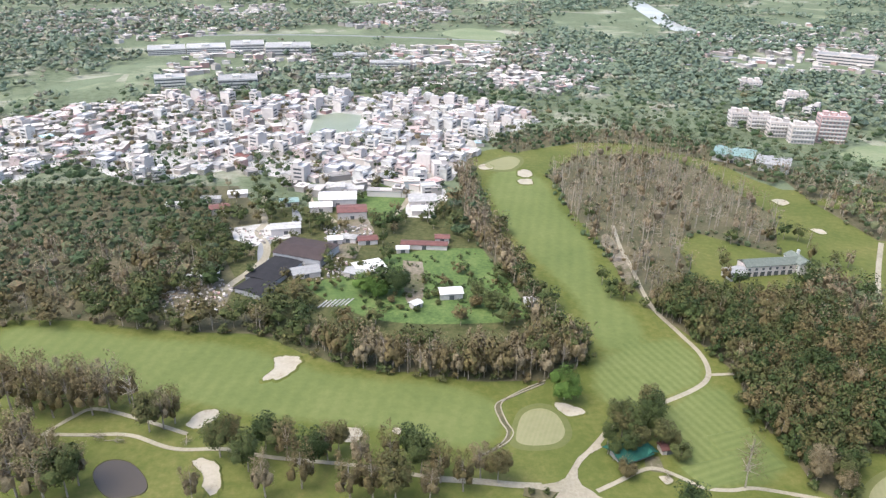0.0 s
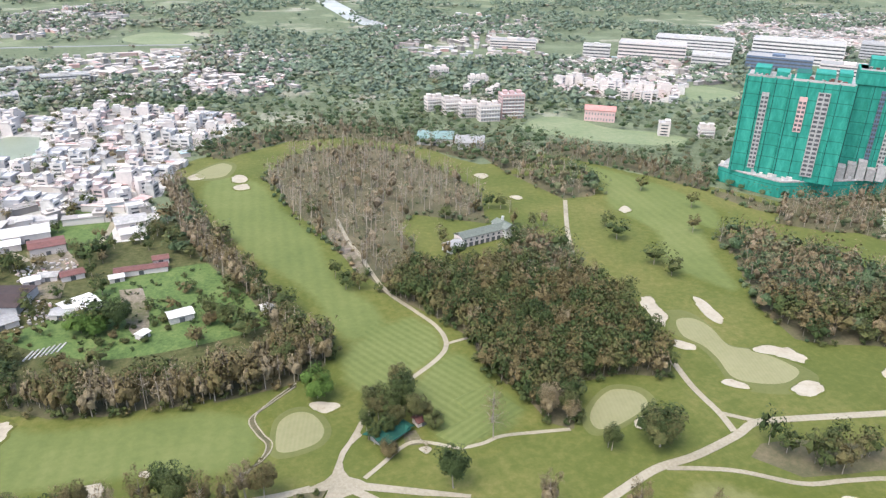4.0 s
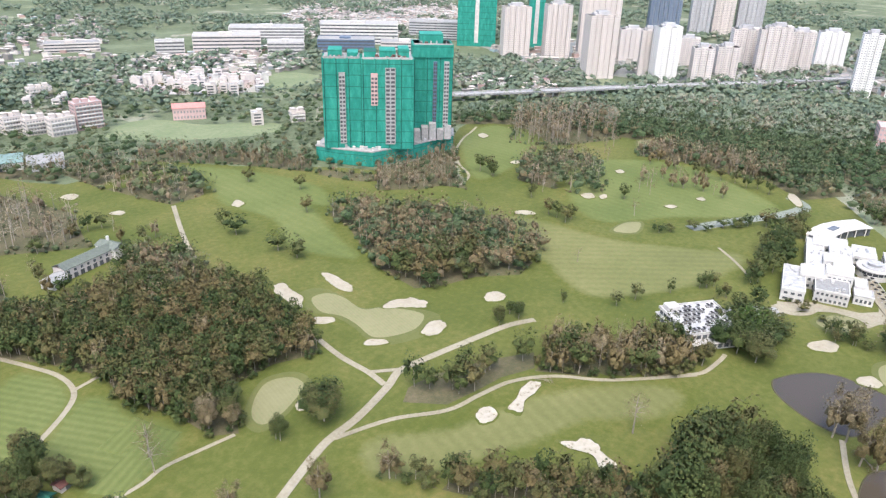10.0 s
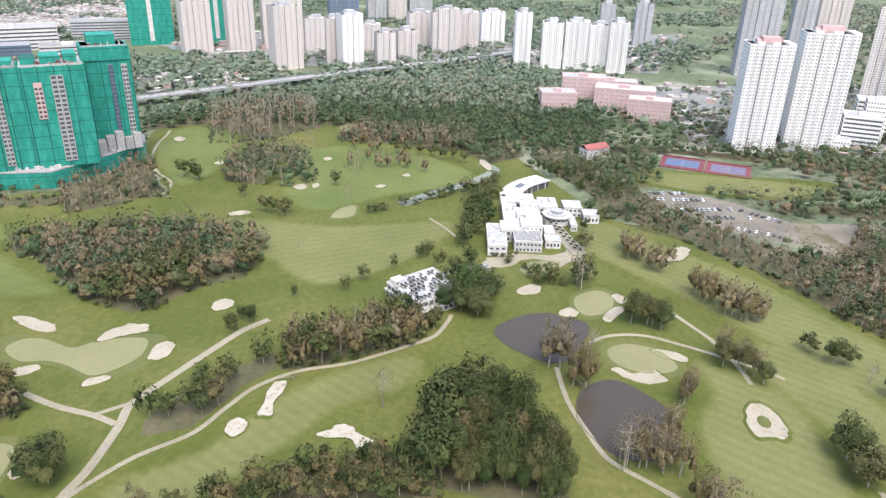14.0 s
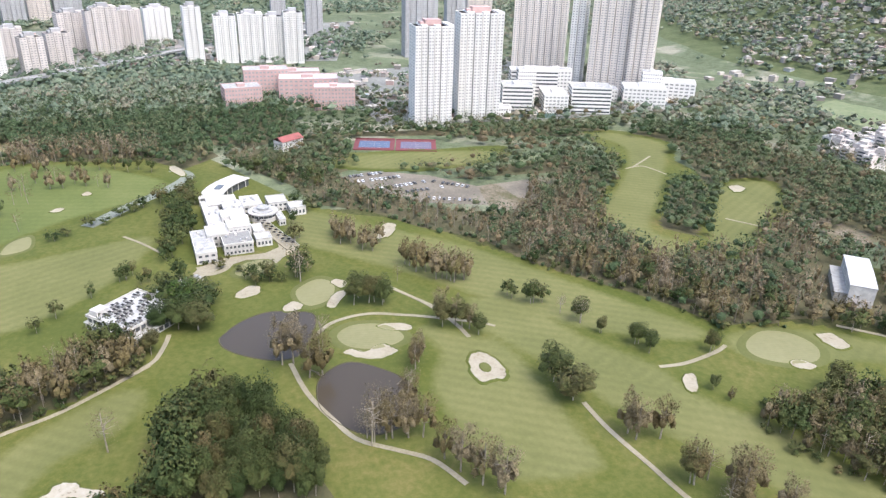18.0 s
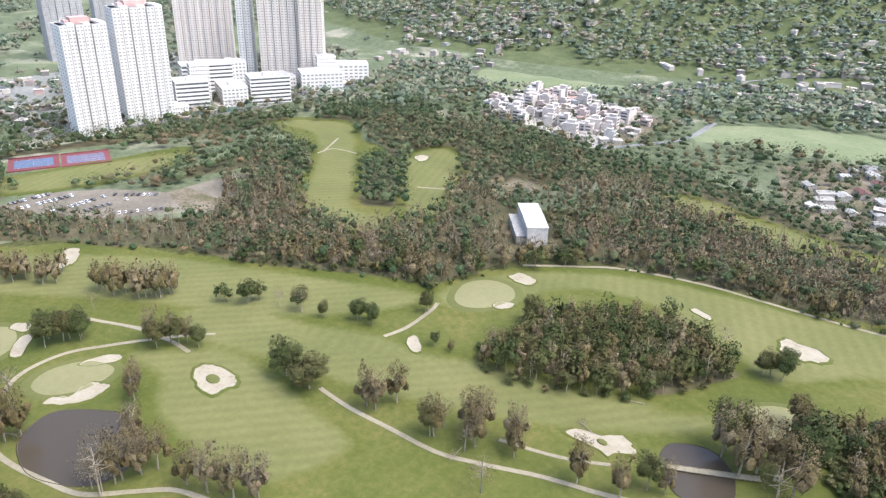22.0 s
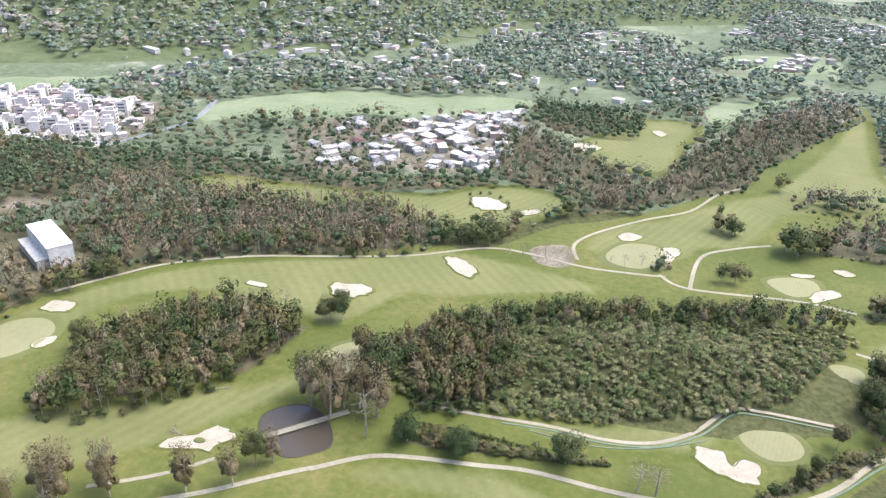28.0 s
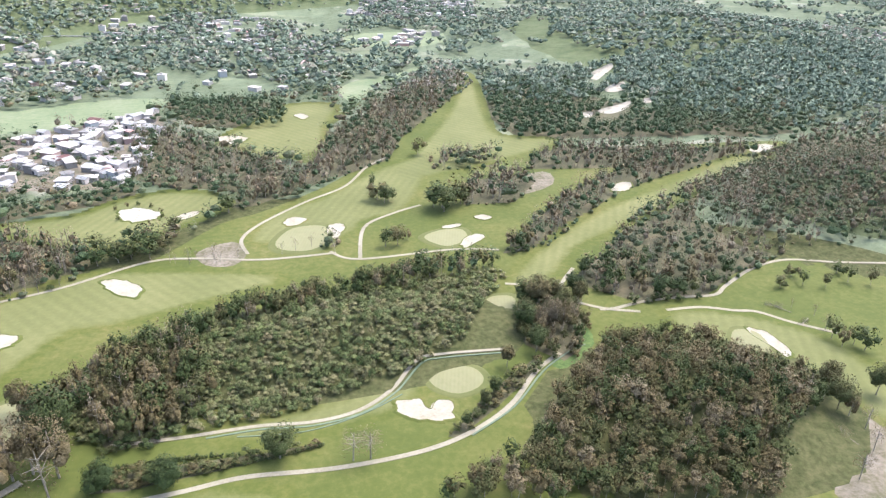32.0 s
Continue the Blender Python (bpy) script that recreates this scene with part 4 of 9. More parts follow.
bunker([(-125.9, -345.1), (-134.4, -354.4), (-142.5, -354.4), (-141.5, -348.6), (-134.2, -343.7), (-126.5, -338.9)])
bunker([(-146.7, -380.0), (-153.4, -382.5), (-157.0, -376.0), (-150.4, -373.5)])
bunker([(-123.8, -371.0), (-134.1, -371.9), (-133.6, -367.9), (-124.1, -367.1)])
bunker([(-257.2, -406.2), (-270.4, -414.8), (-276.7, -409.2), (-264.9, -398.0), (-255.8, -398.0)])
bunker([(30.2, -421.5), (19.8, -429.4), (12.5, -427.5), (19.4, -419.7), (27.5, -417.7)])
bunker([(2.3, -584.0), (-14.4, -589.7), (-25.9, -576.7), (-11.5, -564.9)])
bunker([(-69.9, -641.7), (-77.1, -646.1), (-82.1, -634.5), (-75.1, -626.4)])
bunker([(-224.2, -223.8), (-228.7, -221.5), (-231.2, -213.4), (-229.0, -202.2), (-224.3, -200.3), (-223.7, -208.3), (-222.1, -217.3)])
bunker([(-415.7, -460.3), (-438.9, -471.2), (-442.8, -462.2), (-417.6, -449.1)])
bunker([(61.0, -438.0), (56.1, -444.2), (46.3, -442.7), (37.9, -435.0), (36.3, -426.4), (43.7, -421.1), (53.0, -421.7), (59.0, -428.5)], worn=True)
bunker([(451.4, 181.7), (460.1, 177.6), (455.7, 171.4), (446.7, 174.1)])
bunker([(456.9, 169.7), (463.8, 168.2), (458.2, 163.8), (452.5, 165.8)])
bunker([(466.3, 126.2), (472.5, 123.3), (470.7, 118.0), (464.6, 120.9)])
bunker([(519.8, 182.6), (526.7, 180.5), (521.8, 174.9), (516.4, 177.5)])
bunker([(495.4, 112.7), (501.3, 110.7), (497.1, 106.3), (492.3, 109.0)])
bunker([(540.7, 321.0), (550.4, 320.9), (545.1, 311.8), (535.5, 312.1)])
bunker([(488.7, 259.0), (496.0, 256.7), (490.9, 250.9), (485.3, 253.5)])
bunker([(543.4, 61.3), (551.9, 58.0), (530.2, 48.7), (522.8, 51.3)])
bunker([(-200.8, -206.8), (-206.3, -203.5), (-209.4, -196.6), (-212.9, -192.2), (-208.8, -189.2), (-205.6, -195.5), (-199.9, -202.6)], worn=True)
bunker([(-316.2, -276.1), (-325.9, -275.8), (-334.1, -270.0), (-328.6, -262.7), (-320.4, -266.3), (-314.8, -270.6)])
pond([(287.8, 21.1), (293.1, 18.5), (298.5, 14.7), (304.8, 7.6), (308.4, -1.8), (306.1, -12.7), (304.4, -18.6), (300.8, -21.6), (293.7, -21.6), (278.8, -16.9), (268.0, -12.0), (265.7, -3.3), (271.1, 8.8), (279.6, 18.3)])
pond([(234.9, -16.6), (248.5, -19.3), (257.2, -30.8), (251.4, -42.3), (236.6, -54.1), (216.7, -51.6), (208.6, -38.5), (211.4, -28.4), (223.8, -18.8)])
pond([(100.8, -192.3), (100.6, -200.2), (90.6, -207.0), (79.1, -202.4), (71.8, -188.4), (78.5, -181.3), (86.1, -178.8), (94.7, -184.5)])
pond([(-112.6, 186.1), (-110.5, 192.5), (-102.5, 191.7), (-94.2, 183.7), (-93.3, 177.3), (-103.6, 175.9)])
path(3.2, [(111, 407), (108, 373), (108, 351), (107, 307), (113, 280), (117, 262), (115, 247), (106, 237), (84, 224), (67, 212), (60, 204), (56, 199)])
path(2.5, [(115, 247), (126, 248)])
path(4, [(3, 185), (15, 184.2), (28, 182.6), (37, 182.2)])
path(2.5, [(-140, 206), (-124, 206), (-108, 206), (-90, 199), (-72, 199), (-55, 195), (-24, 191), (3, 185)])
path(2.5, [(-139, 206), (-133, 216), (-127, 221), (-110, 216), (-88, 207)])
path(5, [(114, 137), (132, 142), (150, 146), (167, 146), (189, 149), (201, 152), (214, 149), (240, 141), (261, 134), (274, 126)])
path(4, [(190, 151), (193, 162), (195, 178), (199, 193), (208, 223), (216, 260), (211, 278), (214, 293), (237, 337), (266, 385)])
path(3, [(193, 162), (202, 153)])
path(3, [(153, 145), (174, 135), (191, 121), (207, 116), (223, 110), (237, 97), (248, 77), (273, 49)])
path(3, [(271, 52), (277, 47), (289, 44), (297, 43)])
path(2.4, [(54.9, 179.9), (62.5, 184.2), (71.5, 189.6), (77.7, 190.8), (84.5, 186.7), (90.8, 181.8), (99.5, 180.7), (107.8, 181.7), (120.5, 178.9), (133.6, 175.5)])
path(3, [(417, 260), (440, 267), (459, 288), (486, 309), (525, 326), (548, 332), (567, 338)])
path(2.5, [(417, 77), (405, 66), (389, 54)])
path(3, [(262, -8), (239, -13), (220, -21), (207, -28), (198, -41), (190, -52), (176, -60)])
path(3, [(280, -19), (292, -29), (297, -46), (292, -64), (286, -79), (279, -94)])
path(2.5, [(332, -56), (304, -75), (284, -90), (273, -103)])
path(3, [(209, -118), (192, -120), (171, -125), (151, -130), (137, -138), (119, -150), (102, -159), (86, -169), (74, -176)])
path(2.5, [(142, -152), (122, -162), (108, -173)])
path(3, [(75, -175), (58, -185), (43, -188), (21, -189), (2, -190), (-27, -186), (-56, -186), (-77, -191), (-97, -202), (-116, -220), (-131, -229)])
path(3, [(238, -264), (220, -285), (200, -305), (163, -323), (126, -332), (81, -344), (41, -364), (15, -362), (-13, -353), (-36, -351), (-56, -351)])
path(3, [(-53, -353), (-67, -340), (-119, -339), (-144, -332)])
path(3, [(-10, -361), (-8, -381), (-21, -402), (-51, -430), (-80, -452), (-102, -487), (-121, -506)])
path(3, [(-67, -340), (-78, -381), (-100, -398), (-120, -407)])
path(3, [(-132, -294), (-144, -288), (-151, -277), (-158, -268), (-169, -258), (-184, -251)])
path(3, [(-152, -278), (-164, -291), (-174, -301)])
path(2.5, [(46, -218), (23, -216), (-4, -215), (-23, -212), (-40, -214), (-55, -223), (-69, -237), (-81, -239), (-109, -238)])
path(3, [(-197, -249), (-215, -247), (-229, -240), (-239, -236), (-248, -224), (-262, -210)])
path(3, [(-166, -258), (-174, -257), (-188, -259), (-201, -259), (-213, -258), (-230, -256), (-242, -263), (-269, -276), (-295, -280), (-320, -269), (-354, -256)])
path(3, [(225, -161), (225, -174), (230, -192), (234, -200)])
path(3, [(321, -63), (300, -77), (280, -85), (266, -88)])
path(2.5, [(482, -282), (485, -299), (463, -307)])
path(2.5, [(483, -288), (509, -319)])
path(2.5, [(372, -296), (356, -310)])
path(5, [(366, 33), (356, 28), (360, 20), (368, 16), (374, 8), (370, -1), (364, -7)])
path(4.5, [(363, -6), (374, -11), (390, -11), (412, -6), (423, -2)])

# ---- buildings ----
VILLAGES, CLEAR = [], []
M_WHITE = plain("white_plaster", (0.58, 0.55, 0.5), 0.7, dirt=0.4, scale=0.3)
M_CREAM = plain("cream_plaster", (0.57, 0.51, 0.46), 0.75, dirt=0.22)
M_PINK = plain("pink_plaster", (0.5, 0.34, 0.31), 0.75, dirt=0.2)
M_GREY = plain("grey_plaster", (0.42, 0.41, 0.4), 0.8, dirt=0.3)
M_TAN = plain("tan_plaster", (0.58, 0.51, 0.45), 0.8, dirt=0.2)
M_CONC = plain("raw_concrete", (0.36, 0.35, 0.33), 0.85, dirt=0.4, scale=0.6)
M_GLASS = plain("dark_window_glass", (0.12, 0.125, 0.13), 0.2, dirt=0.5, scale=0.5, spec=0.5)
M_FLAT = plain("flat_roof_screed", (0.49, 0.48, 0.46), 0.9, dirt=0.45, scale=0.35)
M_ZINC = plain("pale_metal_roof", (0.38, 0.36, 0.325), 0.65, dirt=0.5, scale=0.4)
M_RUST = plain("red_brown_metal_roof", (0.15, 0.065, 0.052), 0.7, dirt=0.4, scale=0.4)
M_BLACKROOF = plain("black_net_roof", (0.022, 0.02, 0.02), 0.9, dirt=0.4, scale=0.3)
M_TILE = plain("grey_roof_tiles", (0.3, 0.29, 0.27), 0.8, dirt=0.35, scale=0.8)
M_GREENROOF = plain("green_sheet_roof", (0.19, 0.27, 0.235), 0.6, dirt=0.3, scale=0.4)
M_JADE = plain("teal_metal_roof", (0.022, 0.085, 0.06), 0.85, dirt=0.4, scale=0.5, spec=0.1)
M_RED = plain("red_roof_tiles", (0.27, 0.09, 0.08), 0.75, dirt=0.3)
M_NAVY = plain("navy_cladding", (0.1, 0.14, 0.2), 0.4, dirt=0.3)


def net():
    """Construction netting: sheets laced in lifts, with darker seams."""
    m, nt, b = material("green_scaffold_net", 0.75)
    geo = nt.nodes.new("ShaderNodeNewGeometry")
    sep = nt.nodes.new("ShaderNodeSeparateXYZ")
    nt.links.new(geo.outputs["Position"], sep.inputs[0])
    lift = math_of(nt, "FRACT", math_of(nt, "DIVIDE", sep.outputs["Z"], 8.5), 0.0)
    seam = ramp(nt, lift, [(0.0, (0.4, 0.4, 0.4)), (0.05, (1, 1, 1)), (0.95, (1, 1, 1)), (1.0, (0.45, 0.45, 0.45))])
    cloth = ramp(nt, noise_of(nt, 0.25, 5, 0.65, (1, 1, 0.35, 0)), [(0.3, (0.012, 0.15, 0.11)), (0.5, (0.02, 0.205, 0.15)), (0.7, (0.04, 0.27, 0.2))])
    nt.links.new(mixed(nt, 1.0, cloth, seam, "MULTIPLY"), b.inputs["Base Color"])
    bumped(nt, b, noise_of(nt, 0.8, 4), 0.4, 0.3)
    return m


M_PANE = plain("grey_window_panes", (0.33, 0.325, 0.315), 0.25, dirt=0.4, scale=0.5, spec=0.5)
# tan walls in a paler copy: missing sun and haze put into the colour
M_TAN_LIFTED = plain("tan_lifted_for_haze", (0.69, 0.62, 0.55), 0.7, dirt=0.15)
# white raised above the plaster so that far towers look haze-lit
M_TOWER = plain("white_lifted_for_haze", (0.73, 0.7, 0.65), 0.6, dirt=0.15)
M_NET = net()
M_NETDARK = plain("dark_green_net_fold", (0.01, 0.07, 0.055), 0.8)
_shared = {}


def shared(key, make, mat):
    """One mesh kept for alike parts."""
    if key not in _shared:
        bm = make()
        me = bpy.data.meshes.new(key[0])
        bm.to_mesh(me)
        bm.free()
        me.materials.append(mat)
        _shared[key] = me
    return _shared[key]


def put(name, me, parent, m):
    ob = new(name, me)
    ob.parent = parent
    ob.matrix_basis = m
    return ob


def at(x, y, turn=0.0, z=0.0):
    return pose(x, y, z, 0, 0, turn)


def window_boxes(store, m, floors, storey, w, h, ledge=False):
    """Add a column of windows, and of sills, at the pose m to a store of boxes."""
    for f in range(floors):
        z = storey * (f + 0.3)
        store[0].append((m, (-w / 2, w / 2, -0.12, 0.1, z, z + h)))
        if ledge:
            store[1].append((m, (-w / 2 - 0.2, w / 2 + 0.2, -0.35, 0.1, z - 0.3, z - 0.16)))


def columns(store, face_x0, face_x1, y, turn, z, floors, storey, n, w, h, ledge=False):
    """Columns of windows on a face that runs along x at y; turn 0 faces -y."""
    for i in range(n):
        x = face_x0 + (face_x1 - face_x0) * (i + 0.5) / n
        window_boxes(store, pose(0, 0, 0, 0, 0, turn) @ at(x, y, 0, z), floors, storey, w, h, ledge)


def fill_windows(store, root, pane=None):
    """The windows and sills of a building, each lot one part."""
    for name, rows, mat in (("glazing", store[0], pane or M_PANE), ("sill_trim", store[1], M_WHITE)):
        if not rows:
            continue
        corner = np.array([[(x, y, z) for z in (0, 1) for y in (0, 1) for x in (0, 1)]]).reshape(8, 3)
        verts, faces = [], []
        for m, (x0, x1, y0, y1, z0, z1) in rows:
            k = len(verts)
            verts += [(m @ Vector((x0 + (x1 - x0) * c[0], y0 + (y1 - y0) * c[1], z0 + (z1 - z0) * c[2])))[:] for c in corner]
            faces += [tuple(k + i for i in f) for f in ((0, 1, 5, 4), (1, 3, 7, 5), (2, 0, 4, 6), (0, 2, 3, 1))]
        me = bpy.data.meshes.new(name)
        me.from_pydata(verts, [], faces)
        me.materials.append(mat)
        ob = new(name, me)
        ob.parent = root
        ob["kind"] = "stuff"


def tower(x, y, turn, w, d, h, wall, label, floors=None, bays=4, top=M_GREY, group="housing towers", z0=0.0, ledge=False):
    """A slab or point tower: wings with grooves between, window columns, parapets and roof rooms."""
    root = thing("apartment_tower", label, "tower block", at(x, y, turn), group)
    floors = floors or round(h / 2.9)
    storey = (h - 3) / floors
    store = ([], [])
    part("core", boxes((-w / 2 + 1.2, w / 2 - 1.2, -d / 2 + 1.6, d / 2 - 1.6, z0, h)), M_GREY, root)
    bw = w / bays
    for i in range(bays):
        a, b = -w / 2 + bw * i + 0.45, -w / 2 + bw * (i + 1) - 0.45
        out = 0.0 if i % 2 else 1.4
        hh = h + (1.2 if i % 2 else 0.0)
        part("wing", boxes((a, b, -d / 2 - out, d / 2 + out, z0, hh)), wall, root)
        columns(store, a, b, -d / 2 - out, 0, 3, floors, storey, 2, bw * 0.22, storey * 0.34, ledge)
        columns(store, -b, -a, -d / 2 - out, 180, 3, floors, storey, 2, bw * 0.22, storey * 0.34)
    for s in (90, -90):
        columns(store, -d / 2 + 1, d / 2 - 1, -w / 2 + 0.4, s, 3, floors, storey, 3, 1.5, storey * 0.4)
    part("roof_room", boxes((-w * 0.2, w * 0.2, -d * 0.25, d * 0.25, h, h + 5), (-w * 0.32, -w * 0.22, -d * 0.2, d * 0.2, h, h + 3)), top, root)
    fill_windows(store, root)
    return root


def block(name, label, category, x, y, turn, w, d, h, wall, roof=M_FLAT, floors=3, bays=6, parapet=0.9, group="", win=0.5, band=False, roofbits=True, pane=None):
    """A flat-roofed building with parapet, storey by storey windows."""
    root = thing(name, label, category, at(x, y, turn), group)
    part("wall", boxes((-w / 2, w / 2, -d / 2, d / 2, 0, h)), wall, root)
    part("roof", boxes((-w / 2 + 0.3, w / 2 - 0.3, -d / 2 + 0.3, d / 2 - 0.3, h, h + 0.25)), roof, root)
    part("parapet", boxes((-w / 2 - 0.1, w / 2 + 0.1, -d / 2 - 0.1, -d / 2 + 0.25, h, h + parapet), (-w / 2 - 0.1, w / 2 + 0.1, d / 2 - 0.25, d / 2 + 0.1, h, h + parapet), (-w / 2 - 0.1, -w / 2 + 0.25, -d / 2 + 0.25, d / 2 - 0.25, h, h + parapet), (w / 2 - 0.25, w / 2 + 0.1, -d / 2 + 0.25, d / 2 - 0.25, h, h + parapet)), wall, root)
    if roofbits and w > 12:
        part("plant_room", boxes((-w * 0.12, w * 0.08, -d * 0.2, d * 0.15, h + 0.25, h + 3.0)), wall, root)
    st, store = h / floors, ([], [])
    for turn2, width, dist in ((0, w, d), (180, w, d), (90, d, w), (-90, d, w)):
        n = max(2, round(bays * width / max(w, d)))
        if band:
            for f in range(floors):
                z = st * (f + 0.35)
                me = shared(("window_band", round(width, 1), round(st, 2)), lambda: boxes((-width / 2 + 0.6, width / 2 - 0.6, -0.1, 0.1, 0, st * 0.42)), M_GLASS)
                put("window_band", me, root, pose(0, 0, 0, 0, 0, turn2) @ at(0, -dist / 2, 0, z))
        else:
            columns(store, -width / 2 + 0.5, width / 2 - 0.5, -dist / 2, turn2, 0, floors, st, n, win * width / n, st * 0.42)
    fill_windows(store, root, pane)
    return root


def gable(bm, w, d, z, rise, over=0.5):
    """A pitched roof with thickness; the ridge runs along x."""
    for s in (-1, 1):
        a = [(-w / 2 - over, s * (d / 2 + over), z - 0.15), (w / 2 + over, s * (d / 2 + over), z - 0.15), (w / 2 + over, 0, z + rise), (-w / 2 - over, 0, z + rise)]
        lo, hi = [bm.verts.new(p) for p in a], [bm.verts.new((p[0], p[1], p[2] + 0.22)) for p in a]
        bm.faces.new(lo)
        bm.faces.new(hi)
        for i in range(4):
            bm.faces.new((lo[i], lo[(i + 1) % 4], hi[(i + 1) % 4], hi[i]))
    bmesh.ops.recalc_face_normals(bm, faces=bm.faces[:])
    return bm


def shed(x, y, turn, w, d, h, roof, label, wall=None, rise=1.0, name="shed", category="shed", group=""):
    root = thing(name, label, category, at(x, y, turn), group)
    bm = boxes((-w / 2, w / 2, -d / 2, d / 2, 0, h))
    for s in (-1, 1):
        v = [bm.verts.new((s * (w / 2 - 0.01), q, z)) for q, z in ((-d / 2, h), (d / 2, h), (0, h + rise))]
        bm.faces.new(v)
    part("wall", bm, wall or M_CREAM, root)
    part("roof", gable(bmesh.new(), w, d, h, rise), roof, root)
    part("door", boxes((-1.2, 1.2, -d / 2 - 0.06, -d / 2 + 0.05, 0, min(2.4, h * 0.8))), M_GLASS, root)
    return root


def house_kind(wall, storeys, w, d, label, m, penthouse=True):
    """A village house: walls, slab edges, terrace parapet, stair room, wide windows and balconies."""
    root = thing("village_house", label, "house", m, "village houses")
    h = 2.8 * storeys
    part("wall", boxes((-w / 2, w / 2, -d / 2, d / 2, 0, h)), wall, root)
    part("terrace", boxes((-w / 2 - 0.15, w / 2 + 0.15, -d / 2 - 0.15, d / 2 + 0.15, h, h + 0.2), (-w / 2 - 0.15, w / 2 + 0.15, -d / 2 - 0.15, -d / 2 + 0.1, h + 0.2, h + 1.1), (-w / 2 - 0.15, w / 2 + 0.15, d / 2 - 0.1, d / 2 + 0.15, h + 0.2, h + 1.1), (-w / 2 - 0.15, -w / 2 + 0.1, -d / 2 + 0.1, d / 2 - 0.1, h + 0.2, h + 1.1), (w / 2 - 0.1, w / 2 + 0.15, -d / 2 + 0.1, d / 2 - 0.1, h + 0.2, h + 1.1)), wall, root)
    part("roof_floor", boxes((-w / 2 + 0.1, w / 2 - 0.1, -d / 2 + 0.1, d / 2 - 0.1, h + 0.2, h + 0.26)), M_FLAT, root)
    if penthouse:
        part("stair_room", boxes((w * 0.05, w * 0.42, -d * 0.3, d * 0.25, h + 0.2, h + 2.8), (w * 0.0, w * 0.47, -d * 0.35, d * 0.3, h + 2.8, h + 2.95)), wall, root)
    for f in range(storeys):
        z = 2.8 * f + 0.9
        for s in (-1, 1):
            pane = part("window", boxes((-w * 0.3, w * 0.3, s * d / 2 - 0.08, s * d / 2 + 0.08, z, z + 1.3)), M_GLASS, root)
            if s < 0 and f == 1:
                part("hood", boxes((-w * 0.34, w * 0.34, -d / 2 - 0.5, -d / 2 + 0.02, z + 1.34, z + 1.46)), wall, pane)
        if f == 1:
            part("balcony", boxes((-w * 0.42, w * 0.02, -d / 2 - 1.1, -d / 2, z - 1.0, z - 0.85), (-w * 0.42, w * 0.02, -d / 2 - 1.1, -d / 2 - 1.0, z - 0.85, z + 0.1)), wall, root)
    return root


HOUSES, SHEDS = [], []
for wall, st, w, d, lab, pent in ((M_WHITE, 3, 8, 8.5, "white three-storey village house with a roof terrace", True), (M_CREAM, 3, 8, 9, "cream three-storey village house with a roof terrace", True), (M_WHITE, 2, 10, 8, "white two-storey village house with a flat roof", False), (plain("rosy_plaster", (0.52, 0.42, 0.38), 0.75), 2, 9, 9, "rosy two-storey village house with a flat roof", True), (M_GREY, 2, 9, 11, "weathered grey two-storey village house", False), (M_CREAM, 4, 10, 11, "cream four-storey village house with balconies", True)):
    HOUSES.append((wall, st, w, d, lab, pent))
for roof, w, d, h, lab in ((M_ZINC, 12, 8, 3.4, "low shed with a pale metal roof"), (M_ZINC, 15, 9, 4.0, "long low workshop with a pale metal roof"), (M_RUST, 14, 9, 4, "shed with a red-brown metal roof"), (M_TILE, 10, 7, 3.2, "small hut with a grey roof"), (M_FLAT, 9, 8, 3.6, "small house with a pale grey roof")):
    SHEDS.append((roof, w * 0.82, d * 0.85, h, lab))
_made = {}


def settle(kind, i, m):
    """The i-th kind of house or shed at a pose: built once, then copied."""
    if (kind, i) in _made:
        return copy_thing(_made[kind, i], m)
    if kind == "house":
        wall, st, w, d, lab, pent = HOUSES[i]
        _made[kind, i] = house_kind(wall, st, w, d, lab, m, pent)
    else:
        roof, w, d, h, lab = SHEDS[i]
        _made[kind, i] = shed(0, 0, 0, w, d, h, roof, lab, group="village sheds")
        _made[kind, i].matrix_basis = m
    return _made[kind, i]


def village(style, pts, most=300):
    most = min(most, {0: 235}.get(len(VILLAGES), 60))
    o = [tuple(p) for p in pts]
    VILLAGES.append(o)
    g = random.Random(len(o) + int(pts[0][0]))
    base = g.uniform(0, 90)
    spots = scatter(o, 13.2 if style == "dense" else 14.5, int(pts[1][1]))
    g.shuffle(spots)
    sheet("village_ground", o, 0.05, M_YARD if style == "dense" else M_EARTH, "pale yards and lanes between the houses", "ground")
    green_rows = []
    n = 0
    for x, y in spots:
        if any(inside(x, y, k) for k in NOHOUSE):
            continue
        q = noise.noise((x / 60, y / 60, 2.2))
        turn = base + 25 * q + g.choice((0, 90, 180, 270))
        leafy = style == "shed" and x > 135 or len(VILLAGES) == 1 and x < -120
        if g.random() < (0.2 if style == "dense" else 0.3) + 0.28 * leafy or n >= most:
            green_rows.append((x, y, g.uniform(8, 12), g.choice(("green", "mixed")), 1.2, 0.0))
            continue
        n += 1
        if style == "dense" and not (g.random() < (0.5 if leafy else 0.12)):
            i = g.choice((0, 0, 1, 1, 2, 2, 3, 3, 4, 4, 5) if len(VILLAGES) == 1 else (1, 1, 3, 3, 4, 5, 5, 0))
            settle("house", i, at(x, y, turn))
        else:
            settle("shed", g.choice((0, 0, 0, 1, 1, 1, 3, 3, 3, 4, 4, 2)), at(x, y, base + g.choice((0, 90)) + 12 * q))
    if green_rows:
        joined_trees("village_trees", green_rows, "garden trees and bushes between the houses", "trees", FAR)


